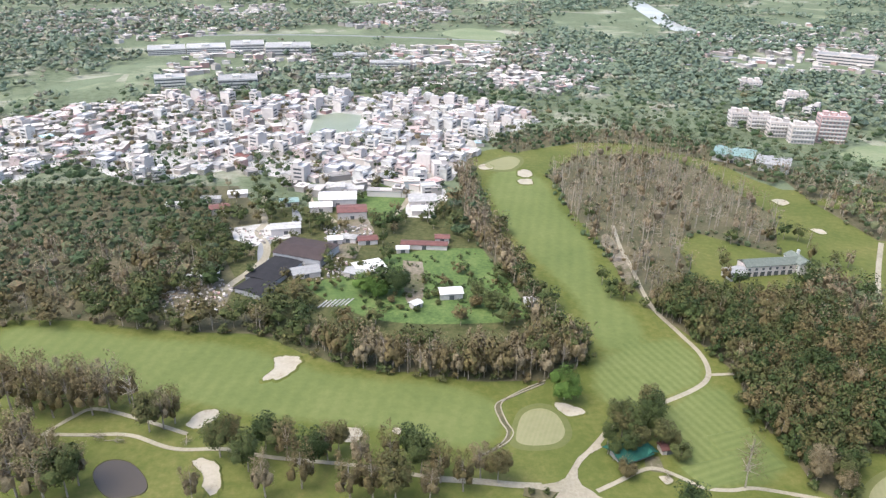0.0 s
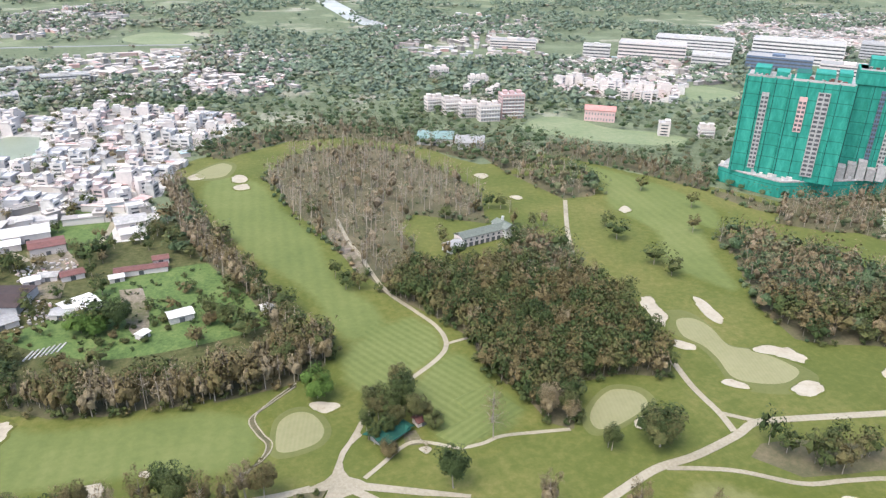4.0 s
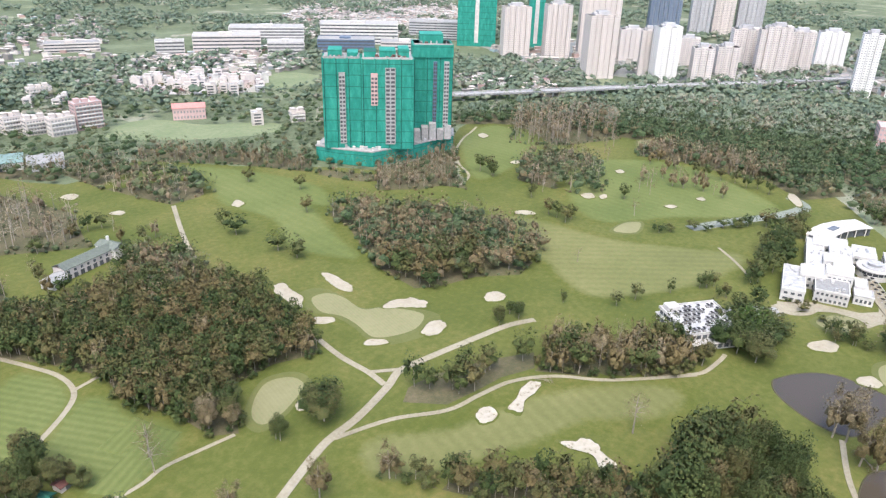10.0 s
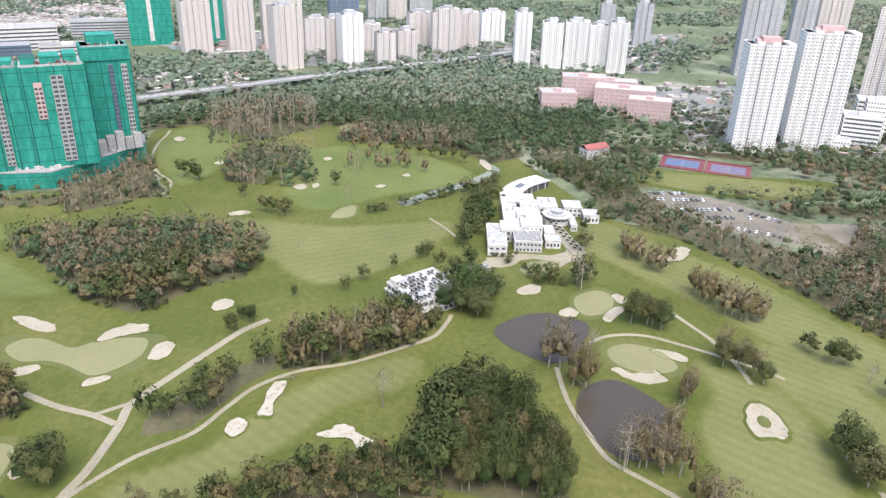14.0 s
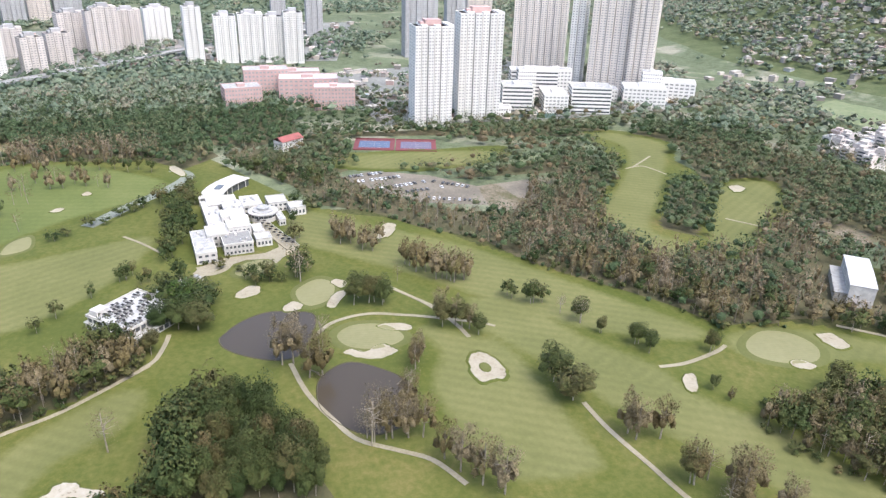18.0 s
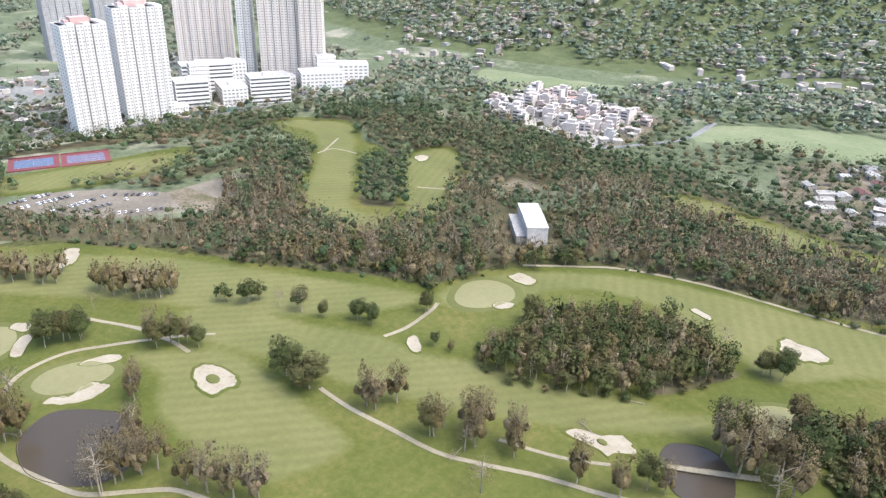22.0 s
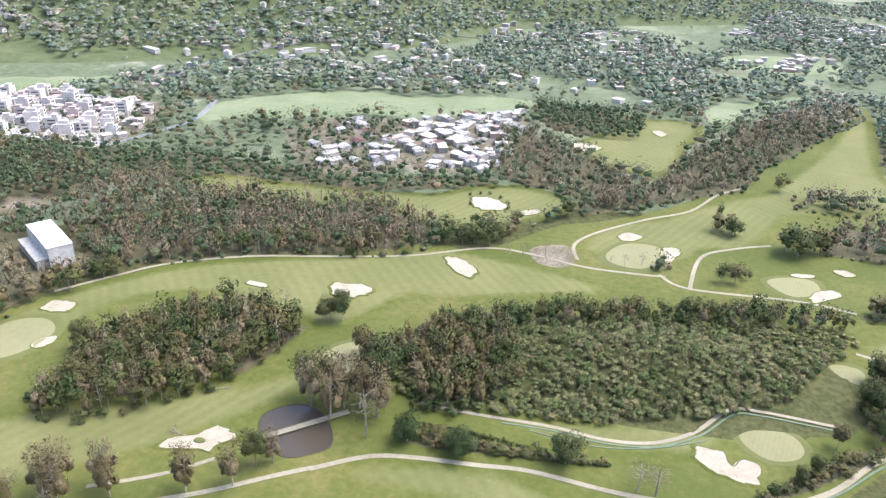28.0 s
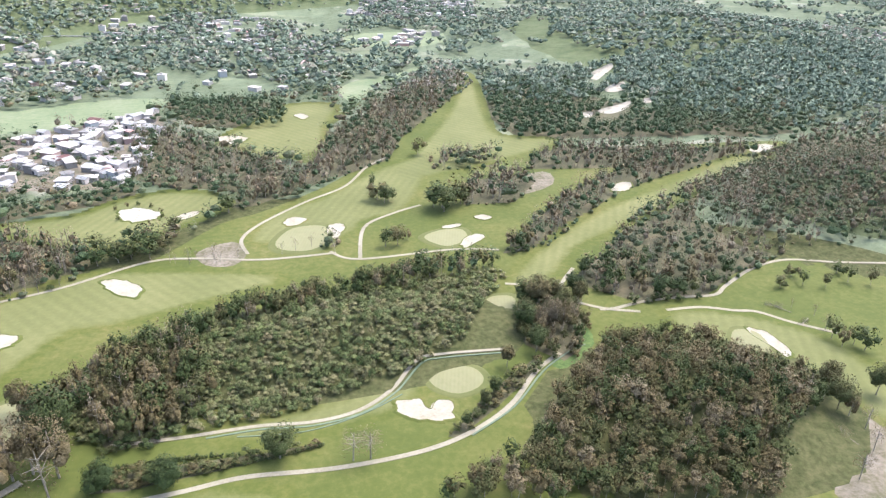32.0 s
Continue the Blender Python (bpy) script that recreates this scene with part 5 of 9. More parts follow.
M_YARD = patchy("village_yards", [(0.3, (0.2, 0.19, 0.15)), (0.5, (0.36, 0.34, 0.3)), (0.7, (0.52, 0.5, 0.46))], 0.03, 0.3)
POCKETS = [[(-215, 503), (-230, 557), (-197, 549), (-181, 510), (-191, 482)], [(-132, 484), (-140, 534), (-111, 547), (-94, 519), (-115, 480)], [(-281, 591), (-294, 651), (-271, 638), (-257, 596)]]
NOHOUSE = [[(-116, 668), (-112, 597), (-81, 593), (-64, 606), (-66, 672), (-92, 682)]] + POCKETS
village('dense', [(-296, 463), (-286, 488), (-266, 515), (-205, 467), (-175, 492), (-146, 506), (-100, 483), (-51, 473), (13, 487), (39, 581), (101, 659), (74, 713), (-6, 735), (-91, 750), (-150, 750), (-200, 715), (-262, 740), (-317, 701), (-350, 690), (-380, 614), (-360, 520)])
village('dense', [(522, -504), (548, -550), (545, -610), (494, -625), (436, -620), (375, -578), (353, -524), (361, -475), (427, -485), (499, -480)])
village('shed', [(240, -555), (222, -604), (150, -622), (82, -655), (47, -683), (40, -640), (48, -560), (48, -509), (70, -482), (117, -490), (150, -459), (190, -466), (212, -504)])
sheet("village_pond", [(-113, 668), (-109, 600), (-82, 596), (-68, 609), (-69, 670), (-92, 680)], 0.12, patchy("murky_pond_water", [(0.3, (0.15, 0.17, 0.11)), (0.7, (0.2, 0.215, 0.15))], 0.05, 0.4, 0.4, spec=0.15), "murky green village pond", "pond")
joined_trees("village_trees", [(x, y, 6.0 + (5 * x + y) % 5, "green" if int(x + y) % 3 else "mixed", 1.1, 0.0) for x, y in scatter([(236, -556), (220, -600), (150, -618), (138, -540), (140, -462), (190, -468), (210, -506)], 9.5, 17)], "garden trees between the sheds", "trees", FAR)
joined_trees("village_trees", [(x, y, 7.0 + (3 * x + y) % 4, "green", 1.15, 0.0) for p in POCKETS for x, y in scatter(p, 7.5, 31)], "green trees in the gaps of the village", "trees", FAR)


def net_tower():
    """Residential blocks under construction, wrapped in green netting, on a podium."""
    root = thing("tower_under_construction", "residential tower under construction wrapped in teal green scaffold netting", "tower block", at(413, 347, -50.8))
    store = ([], [])

    def wrapped(x0, x1, y0, y1, z0, h, strips, crown):
        w = x1 - x0
        part("netted_block", boxes((x0, x1, y0, y1, z0, h)), M_NET, root)
        n = max(2, int(w / 9))
        for i in range(n + 1):
            x = x0 + w * i / n
            part("scaffold_fin", boxes((x - 0.6, x + 0.6, y0 - 0.9, y0, z0, h + 0.6)), M_NET, root)
            part("joint", boxes((x + 0.6, x + 1.1, y0 - 0.12, y0, z0, h)), M_NETDARK, root)
        for i in range(3):
            y = y0 + (y1 - y0) * (i + 0.5) / 3
            for x in (x0, x1):
                part("scaffold_fin", boxes((x - 0.8, x + 0.8, y - 0.7, y + 0.7, z0, h + 0.4)), M_NET, root)
        for sx, sw, za, zb, mat in strips:
            part("open_bay", boxes((sx - sw / 2, sx + sw / 2, y0 - 1.2, y0 - 0.2, za, zb)), mat, root, "bare concrete window bay left open in the netting")
            fl = int((zb - za) / 3.05)
            for k in range(2):
                window_boxes(store, at(sx + (k - 0.5) * sw * 0.5, y0 - 1.25, 0, za), fl, 3.05, sw * 0.36, 1.7)
        for cx, cw, ch in crown:
            part("roof_core", boxes((cx - cw / 2, cx + cw / 2, y0 + 3, y1 - 4, h, h + ch)), M_NET, root)
        part("roof_slab", boxes((x0 + 0.5, x1 - 0.5, y0 + 0.5, y1 - 0.5, h, h + 0.6), (x0, x1, y0, y0 + 0.5, h, h + 1.5)), M_CONC, root)
        # ragged formwork and stacked material along the edge of the roof
        g = random.Random(int(x0))
        for k in range(int(w / 3.2)):
            x, q = x0 + 1 + g.random() * (w - 3), g.random()
            part("formwork", boxes((x, x + 0.8 + 1.6 * q, y0 + 1, y0 + 2.5, h + 0.6, h + 1.2 + 2.2 * g.random())), M_CONC if q < 0.6 else M_RUST, root)

    wrapped(-29, -1.5, 2, 26, 12, 80, ((-15, 4.6, 16, 70, M_CONC),), ((-20, 10, 6), (-7, 8, 4)))
    wrapped(0, 38, 0, 26, 12, 80, ((9, 5, 46, 70, M_PINK), (21, 7.5, 16, 74, M_CONC)), ((6, 9, 5), (19, 12, 6), (31, 8, 7)))
    wrapped(40, 70, 30, 56, 12, 86, ((57, 3.0, 18, 74, M_NAVY), (66, 4.0, 18, 74, M_CONC)), ((54, 18, 8),))
    part("netted_cap", boxes((39, 71, 29, 57, 77, 86.6)), M_NET, root)
    bm = bmesh.new()
    plan = [(7, -9), (-20, 0), (-37, 10), (-28, 46), (36, 72), (76, 62), (74, 40), (45, 16)]
    lo, hi = [bm.verts.new((x, y, 0)) for x, y in plan], [bm.verts.new((x, y, 11.5)) for x, y in plan]
    ring(bm, lo, hi)
    bm.faces.new(hi)
    bmesh.ops.recalc_face_normals(bm, faces=bm.faces[:])
    part("podium", bm, M_NET, root, "podium wrapped in green netting")
    bm = bmesh.new()
    for s, z0, z1 in ((1.01, 11.5, 12.4),):
        c = centre(plan)
        p = [(c.x + (x - c.x) * s, c.y + (y - c.y) * s) for x, y in plan]
        lo, hi = [bm.verts.new((x, y, z0)) for x, y in p], [bm.verts.new((x, y, z1)) for x, y in p]
        ring(bm, lo, hi)
        bm.faces.new(hi)
        bm.faces.new(lo)
    bmesh.ops.recalc_face_normals(bm, faces=bm.faces[:])
    part("podium_deck", bm, M_CONC, root, "pale concrete deck edge")
    g = random.Random(9)
    for k in range(26):
        a = g.random()
        x, y = (7 + (-44) * a, -7 + 19 * a) if g.random() < 0.45 else (7 + 60 * a, -7 + 36 * a)
        part("site_material", boxes((x - 0.8, x + 0.8 + 2 * g.random(), y, y + 1.5, 12.4, 13.2 + 2 * g.random())), g.choice((M_CONC, M_WHITE, M_GREY)), root)
    for k in range(5):
        x0 = 40 + 6.3 * k
        part("open_floor", boxes((x0, x0 + 5.4, 18 + 2 * k, 29 + 2 * k, 12.4, 15 + 2.5 * (k % 3) + 6)), M_CONC, root, "stepped bare concrete floors")
    fill_windows(store, root, M_GLASS)


net_tower()

# white twin towers and the tan estate behind the course
tower(868, -362, -118, 66, 26, 104, M_TAN_LIFTED, "tall grey and white residential tower", 40, 8, M_WHITE)
tower(786, -376, -128, 16, 20, 116, M_TOWER, "narrow white residential tower of the estate", 40, 2, M_WHITE)
tower(752, -404, -128, 50, 26, 114, M_TAN_LIFTED, "tall tan residential tower of the estate", 40, 6, M_CREAM)
tower(722, -424, -128, 26, 22, 114, M_TAN_LIFTED, "tall cream residential tower of the estate", 40, 4, M_CREAM)
tower(962, 515, -48, 40, 22, 69, M_TAN, "tan residential tower by the viaduct", 24, 5, M_GREY)
tower(988, 461, -51, 37, 22, 74, M_TAN, "tan residential tower by the viaduct", 26, 5, M_GREY)
tower(883, 352, -48, 37, 24, 76, M_TAN, "tan residential tower by the viaduct", 26, 5, M_GREY)
tower(1038, 418, -58, 58, 22, 83, M_TAN, "tall tan residential tower behind another", 29, 7, M_GREY)
tower(1041, 366, -63, 36, 20, 44, M_CREAM, "cream residential slab of the estate", 15, 5, M_GREY)
tower(932, 306, -67, 19, 22, 58, M_CREAM, "cream residential slab of the estate", 20, 3, M_GREY)
tower(915, 277, -55, 29, 24, 66, M_TOWER, "pale point block of the housing estate", 23, 4, M_GREY)
tower(1052, 287, -70, 29, 18, 38, M_CREAM, "cream residential slab of the estate", 13, 4, M_GREY)
tower(930, 235, -64, 25, 20, 44, M_CREAM, "lower cream slab with rows of galleries", 15, 3, M_GREY)
tower(977, 217, -66, 27, 20, 42, M_CREAM, "lower cream slab with rows of galleries", 15, 3, M_GREY)
tower(1081, 220, -66, 36, 22, 54, M_CREAM, "cream slab block of the housing estate", 19, 4, M_GREY)
tower(1050, 173, -69, 31, 22, 64, M_CREAM, "cream slab block of the housing estate", 22, 4, M_GREY)
tower(1331, 415, -63, 55, 24, 66, M_NAVY, "dark blue glazed office tower", 23, 7, M_GREY)
tower(1389, 367, -67, 36, 24, 76, M_GREY, "hazy grey residential tower", 26, 5, M_GREY)
tower(1426, 336, -69, 36, 24, 73, M_TAN, "hazy tan residential tower", 25, 5, M_GREY)
tower(1438, 292, -70, 45, 24, 68, M_GREY, "hazy grey residential tower", 24, 6, M_GREY)
tower(1049, 181, -70, 31, 22, 60, M_CREAM, "cream slab block of the housing estate", 21, 4, M_GREY)
tower(1100, 152, -72, 34, 22, 55, M_CREAM, "cream slab block of the housing estate", 19, 4, M_GREY)
tower(1168, 121, -76, 38, 22, 51, M_TOWER, "pale slab block of the housing estate", 18, 5, M_GREY)
tower(988, 61, -80, 22, 20, 71, M_TOWER, "white point block of the housing estate", 24, 3, M_GREY, ledge=True)
tower(999, 22, -85, 28, 22, 59, M_TOWER, "white slab block of the housing estate", 20, 3, M_GREY, ledge=True)
tower(999, -10, -87, 32, 22, 61, M_TOWER, "white slab block of the housing estate", 21, 4, M_GREY, ledge=True)
tower(998, -39, -88, 26, 22, 58, M_TOWER, "white slab block of the housing estate", 20, 3, M_GREY, ledge=True)
tower(988, -64, -90, 25, 22, 64, M_TOWER, "white slab block of the housing estate", 22, 3, M_GREY, ledge=True)
tower(1363, -64, -87, 26, 22, 54, M_GREY, "grey residential tower beyond the estate", 19, 3, M_GREY)
tower(1227, -114, -89, 27, 22, 68, M_GREY, "grey residential tower beyond the estate", 23, 3, M_GREY)
tower(1021, -242, -91, 47, 26, 100, M_GREY, "dark grey residential tower of the estate", 34, 6, M_GREY)
tower(1190, -341, -94, 31, 24, 92, M_GREY, "dark grey residential tower of the estate", 32, 4, M_GREY)
tower(1266, -407, -98, 45, 24, 85, M_TAN, "tan residential tower of the estate", 29, 6, M_GREY)
tower(641, -163, -90, 36, 24, 90, M_TOWER, "white residential tower with pink roof rooms", 31, 6, M_PINK, ledge=True)
tower(658, -213, -94, 42, 24, 99, M_TOWER, "white residential tower with pink roof rooms", 34, 6, M_PINK, ledge=True)
for _x, _y, _w in ((1002, 606, 60), (1058, 531, 24)):
    root = thing("netted_tower", "distant tower wrapped in green construction netting", "tower block", at(_x, _y, -58), "netted towers")
    part("netted_block", boxes((-_w / 2, _w / 2, -11, 11, 0, 118)), M_NET, root)
    part("open_bay", boxes((-3, 3, -11.6, -11, 6, 110)), M_WHITE, root)
    part("roof_core", boxes((-6, 6, -5, 5, 118, 124)), M_NET, root)

# pink institution and the white offices
for _a in ((760, -62, -95, 60, 30, 24, 6), (742, 6, -80, 36, 26, 20, 5), (790, -20, -88, 46, 26, 28, 7), (720, -84, -97, 40, 22, 22, 6), (830, -50, -92, 60, 24, 18, 5)):
    block("pink_institution", "pink institutional block with rows of windows", "building", *_a[:6], M_PINK, M_FLAT, _a[6], 12, group="pink institution", win=0.55)
for _a in ((668, -258, -104, 30, 26, 30, 8), (672, -300, -104, 24, 40, 20, 6), (668, -338, -106, 40, 26, 26, 7), (720, -296, -104, 50, 24, 34, 9), (676, -404, -112, 44, 30, 22, 6), (700, -448, -118, 56, 26, 22, 6)):
    block("white_office", "white mid-rise block with banded windows", "building", *_a[:6], M_TOWER, M_FLAT, _a[6], 10, group="white offices", win=0.6, band=_a[6] > 6)
for _a in ((690, -276, -104, 18, 18, 40, 11), (738, -330, -106, 32, 20, 30, 8), (652, -236, -100, 20, 14, 12, 3), (700, -372, -108, 24, 22, 16, 4), (690, -420, -114, 20, 16, 34, 9)):
    block("white_office", "white mid-rise block with rows of windows", "building", *_a[:6], M_TOWER, M_FLAT, _a[6], 8, group="white offices", win=0.55)
root = thing("hoarding", "teal construction hoarding in front of the white offices", "hoarding", at(648, -268, -103))
for _k in range(12):
    part("panel", boxes((-24 + 4 * _k, -20.1 + 4 * _k, -0.1, 0.1, 0.2, 5)), M_GREENROOF, root)
    part("post", boxes((-24.1 + 4 * _k, -23.9 + 4 * _k, 0.1, 0.3, 0, 5.2)), M_GREY, root)
# estates and works on the plain
for _a in ((283, 654, -5, 17, 12, 13, 4, M_TAN), (295, 637, -7, 17, 12, 14, 4, M_TAN), (305, 619, -8, 18, 12, 13, 4, M_TAN), (317, 600, -10, 20, 12, 15, 4, M_TAN), (343, 603, -12, 23, 14, 23, 7, M_PINK), (378, 745, -9, 22, 12, 11, 3, M_TAN), (358, 815, -6, 24, 12, 10, 3, M_TAN), (477, 481, -27, 13, 10, 9, 3, M_TAN)):
    _h = block("terrace_block", "cream and pink apartment terrace with balconies", "building", *_a[:6], _a[7], M_FLAT, _a[6], 7, group="apartment terraces", win=0.6)
    for _f in range(1, _a[6]):
        part("balcony", boxes((-_a[3] / 2 + 1, _a[3] / 2 - 1, -_a[4] / 2 - 1.2, -_a[4] / 2, _a[5] / _a[6] * _f - 0.2, _a[5] / _a[6] * _f + 0.8)), M_WHITE, _h)
    for _q in (-0.3, 0.3):
        part("roof_room", boxes((_a[3] * _q - 2, _a[3] * _q + 2, -2, 3, _a[5] + 0.25, _a[5] + 3.2), (_a[3] * _q - 2.4, _a[3] * _q + 2.4, -2.4, 3.4, _a[5] + 3.2, _a[5] + 3.5)), _a[7], _h)
_h = block("pink_villa", "long pale pink villa with a red roof", "house", 420, 564, -37, 29, 12, 10, M_PINK, M_RED, 2, 10, roofbits=False)
part("pitched_roof", gable(bmesh.new(), 29, 12, 11, 3.5), plain("faded_red_tiles", (0.42, 0.2, 0.17), 0.8, dirt=0.3), _h)
for _a in ((-290, 790, 20, 32, 24, 10), (-215, 787, 15, 41, 30, 11), (-115, 818, 8, 39, 20, 8), (-365, 998, 20, 48, 40, 7), (-315, 1011, 17, 51, 40, 8), (-263, 1030, 14, 45, 40, 10), (-201, 1004, 11, 60, 40, 12), (-111, 950, 7, 44, 16, 10), (-56, 900, 4, 49, 16, 10)):
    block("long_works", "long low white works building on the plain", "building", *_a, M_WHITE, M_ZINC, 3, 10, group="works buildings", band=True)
for _a in ((800, 700, -50, 80, 40, 22, 5, M_NAVY), (740, 760, -45, 50, 40, 18, 4, M_WHITE), (700, 835, -42, 92, 40, 24, 5, M_CREAM), (860, 640, -53, 70, 36, 18, 4, M_CREAM), (634, 876, -38, 38, 22, 18, 4, M_WHITE), (900, 760, -50, 120, 44, 30, 6, M_WHITE), (790, 850, -45, 110, 40, 26, 6, M_WHITE), (560, 990, -32, 70, 30, 12, 3, M_CREAM), (1020, 700, -57, 80, 40, 28, 7, M_GREY)):
    block("works_building", "large flat-roofed works building on the plain", "building", *_a[:6], _a[7], M_ZINC, _a[6], 14, group="works buildings", band=True)
village("dense", [(470, 720), (545, 720), (590, 640), (545, 600), (480, 650), (455, 690)], 60)
for _x, _y in ((498, 628), (515, 612), (380, 705), (365, 690), (350, 715), (445, 500)):
    settle("house", 5 if _x > 440 else 1, at(_x, _y, -40 + _x % 7))

# ---- clubhouse ----
def clubhouse():
    lab = "white clubhouse block with a flat roof and square windows"
    for x, y, w, d, h, fl, bays, roof in (
        (386, 31, 33, 11, 6.0, 2, 8, M_FLAT), (387, 13, 17, 16, 6.4, 2, 7, M_TILE), (398, 24, 14, 12, 7.4, 2, 5, M_FLAT), (426, 27, 46, 9, 7.0, 2, 12, M_FLAT),
        (404, 12, 14, 13, 8.6, 2, 5, M_WHITE), (418, 15, 12, 14, 9.6, 2, 4, M_WHITE), (433, 15, 16, 12, 9.0, 2, 5, M_FLAT), (447, 22, 16, 18, 7.6, 2, 6, M_WHITE),
        (392, -1.5, 10, 9, 4.4, 1, 4, M_FLAT), (403, 1, 12, 6, 5.0, 1, 4, M_FLAT), (446, 4, 18, 12, 6.4, 2, 6, M_FLAT), (437, -24, 11, 10, 5.2, 1, 4, M_FLAT), (424, -13, 16, 4, 3.6, 1, 6, M_FLAT), (448, -12, 14, 12, 5.8, 2, 5, M_FLAT)):
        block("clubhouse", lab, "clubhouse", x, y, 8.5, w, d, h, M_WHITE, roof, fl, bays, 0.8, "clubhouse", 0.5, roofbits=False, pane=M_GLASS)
    g = random.Random(21)
    for x0, y0, w, d, h in ((386, 31, 26, 7, 6.25), (426, 27, 40, 6, 7.25), (433, 15, 12, 8, 9.25), (446, 4, 14, 8, 6.65), (387, 13, 12, 12, 6.65)):
        for k in range(7):
            m = at(x0, y0, 8.5) @ at(g.uniform(-w / 2, w / 2), g.uniform(-d / 2, d / 2), 0, h)
            root = thing("roof_unit", "grey air conditioning unit on the clubhouse roof", "roof unit", m, "roof units")
            part("casing", boxes((-0.8, 0.8, -0.6, 0.6, 0.2, 1.3)), g.choice((M_GREY, M_WHITE)), root)
            part("grille", boxes((-0.5, 0.5, -0.62, -0.6, 0.4, 1.1)), M_GLASS, root)
            for q in (-0.6, 0.6):
                part("foot", boxes((q - 0.08, q + 0.08, -0.5, 0.5, 0, 0.2)), M_GREY, root)
    # vaulted roof over the dining room
    root = thing("vaulted_roof", "curved white vault over the clubhouse dining room", "roof", at(409, 11, 98.5, 8.7), "clubhouse")
    bm, rows = bmesh.new(), []
    for i in range(11):
        a = math.pi * i / 10
        rows.append([bm.verts.new((x, 5.5 * math.cos(a), 2.2 * math.sin(a))) for x in (-5, 5)])
    for p, q in zip(rows, rows[1:]):
        bm.faces.new((p[0], p[1], q[1], q[0]))
    for k in (0, 1):
        bm.faces.new([r[k] for r in rows])
    part("vault", bm, M_WHITE, root)
    root = thing("rotunda", "round white clubhouse pavilion with stacked terraces", "clubhouse", at(430, -3), "clubhouse")
    for name, r0, z0, z1, mat in (("lower_drum", 8.4, 0, 2.8, M_WHITE), ("glazing", 7.8, 2.8, 5.0, M_GLASS), ("eave", 9.2, 5.0, 5.7, M_WHITE), ("upper_roof", 6.4, 5.7, 6.5, M_FLAT), ("drum", 3.4, 6.5, 7.8, M_GREY), ("cap", 3.9, 7.8, 8.2, M_FLAT)):
        bm = bmesh.new()
        bmesh.ops.create_cone(bm, cap_ends=True, segments=32, radius1=r0, radius2=r0 * (0.98 if "roof" in name or name == "cap" else 1), depth=z1 - z0, matrix=Matrix.Translation((0, 0, (z0 + z1) / 2)))
        part(name, bm, mat, root)
    for k in range(18):
        a = k * 2 * math.pi / 18
        part("column", boxes((8.2 * math.cos(a) - 0.18, 8.2 * math.cos(a) + 0.18, 8.2 * math.sin(a) - 0.18, 8.2 * math.sin(a) + 0.18, 2.8, 5.0)), M_WHITE, root)
    # terrace with folded dark parasols
    root = thing("terrace", "paved clubhouse terrace with a white balustrade", "terrace", at(404, -8, 22))
    part("floor", boxes((-26, 22, -4, 4, 0, 0.8)), M_PATH, root)
    for k in range(24):
        part("baluster", boxes((-25.5 + 2 * k, -25.2 + 2 * k, -4, -3.8, 0.8, 1.7)), M_WHITE, root)
    part("handrail", boxes((-26, 22, -4.05, -3.75, 1.7, 1.85)), M_WHITE, root)
    for k in range(16):
        m = at(404, -8, 22) @ at(-23 + 2.8 * k, -1.5 + 2.6 * (k % 2), 0, 0.8)
        root = thing("parasol", "dark folded parasol on the clubhouse terrace", "parasol", m, "terrace parasols")
        part("pole", boxes((-0.05, 0.05, -0.05, 0.05, 0, 2.6)), M_GREY, root)
        bm = bmesh.new()
        bmesh.ops.create_cone(bm, cap_ends=True, segments=8, radius1=1.2, radius2=0.05, depth=0.6, matrix=Matrix.Translation((0, 0, 2.4)))
        part("canopy", bm, M_BLACKROOF, root)
        part("base", boxes((-0.3, 0.3, -0.3, 0.3, 0, 0.1)), M_GREY, root)
    root = thing("curved_wing", "curved white clubhouse wing with a flat roof on columns", "clubhouse", group="clubhouse")
    arc = spline([(458, 29), (468, 28), (480, 24), (491, 17), (500, 9)], False, 5)
    bm, rows, bm2, walls = bmesh.new(), [], bmesh.new(), []
    for i, p in enumerate(arc):
        d = arc[min(i + 1, len(arc) - 1)] - arc[max(i - 1, 0)]
        n = Vector((-d.y, d.x)).normalized() * 7.5
        rows.append([bm.verts.new((*(p + n * s), z)) for s, z in ((1, 5.2), (1, 5.8), (-1, 5.8), (-1, 5.2))])
        walls.append([bm2.verts.new((*(p + n * s), z)) for s, z in ((0.8, 0), (0.8, 5.2), (-0.8, 5.2), (-0.8, 0))])
        if i % 3 == 0:
            for s in (0.9, -0.9):
                q = p + n * s
                part("column", boxes((q.x - 0.3, q.x + 0.3, q.y - 0.3, q.y + 0.3, 0, 5.2)), M_WHITE, root)
    for a, b in zip(rows, rows[1:]):
        for k in range(4):
            bm.faces.new((a[k], b[k], b[(k + 1) % 4], a[(k + 1) % 4]))
    bm.faces.new(rows[0])
    bm.faces.new(rows[-1])
    bmesh.ops.recalc_face_normals(bm, faces=bm.faces[:])
    part("canopy_roof", bm, M_WHITE, root)
    for a, b in zip(walls, walls[1:]):
        for k in (0, 2):
            bm2.faces.new((a[k], b[k], b[k + 1], a[k + 1]))
    bm2.faces.new(walls[0])
    bm2.faces.new(walls[-1])
    part("glazed_wall", bm2, M_GLASS, root)
    part("roof_light", boxes((-4, 4, -2, 2, 0, 0.5)), M_GLASS, root).matrix_basis = at(478, 24, -20, 5.8)
    # the lower building beside the fairway, stepped in terraces
    root = thing("fairway_lodge", "white two-storey lodge with rows of dark carts on its roof deck", "building", at(311, 58, -42))
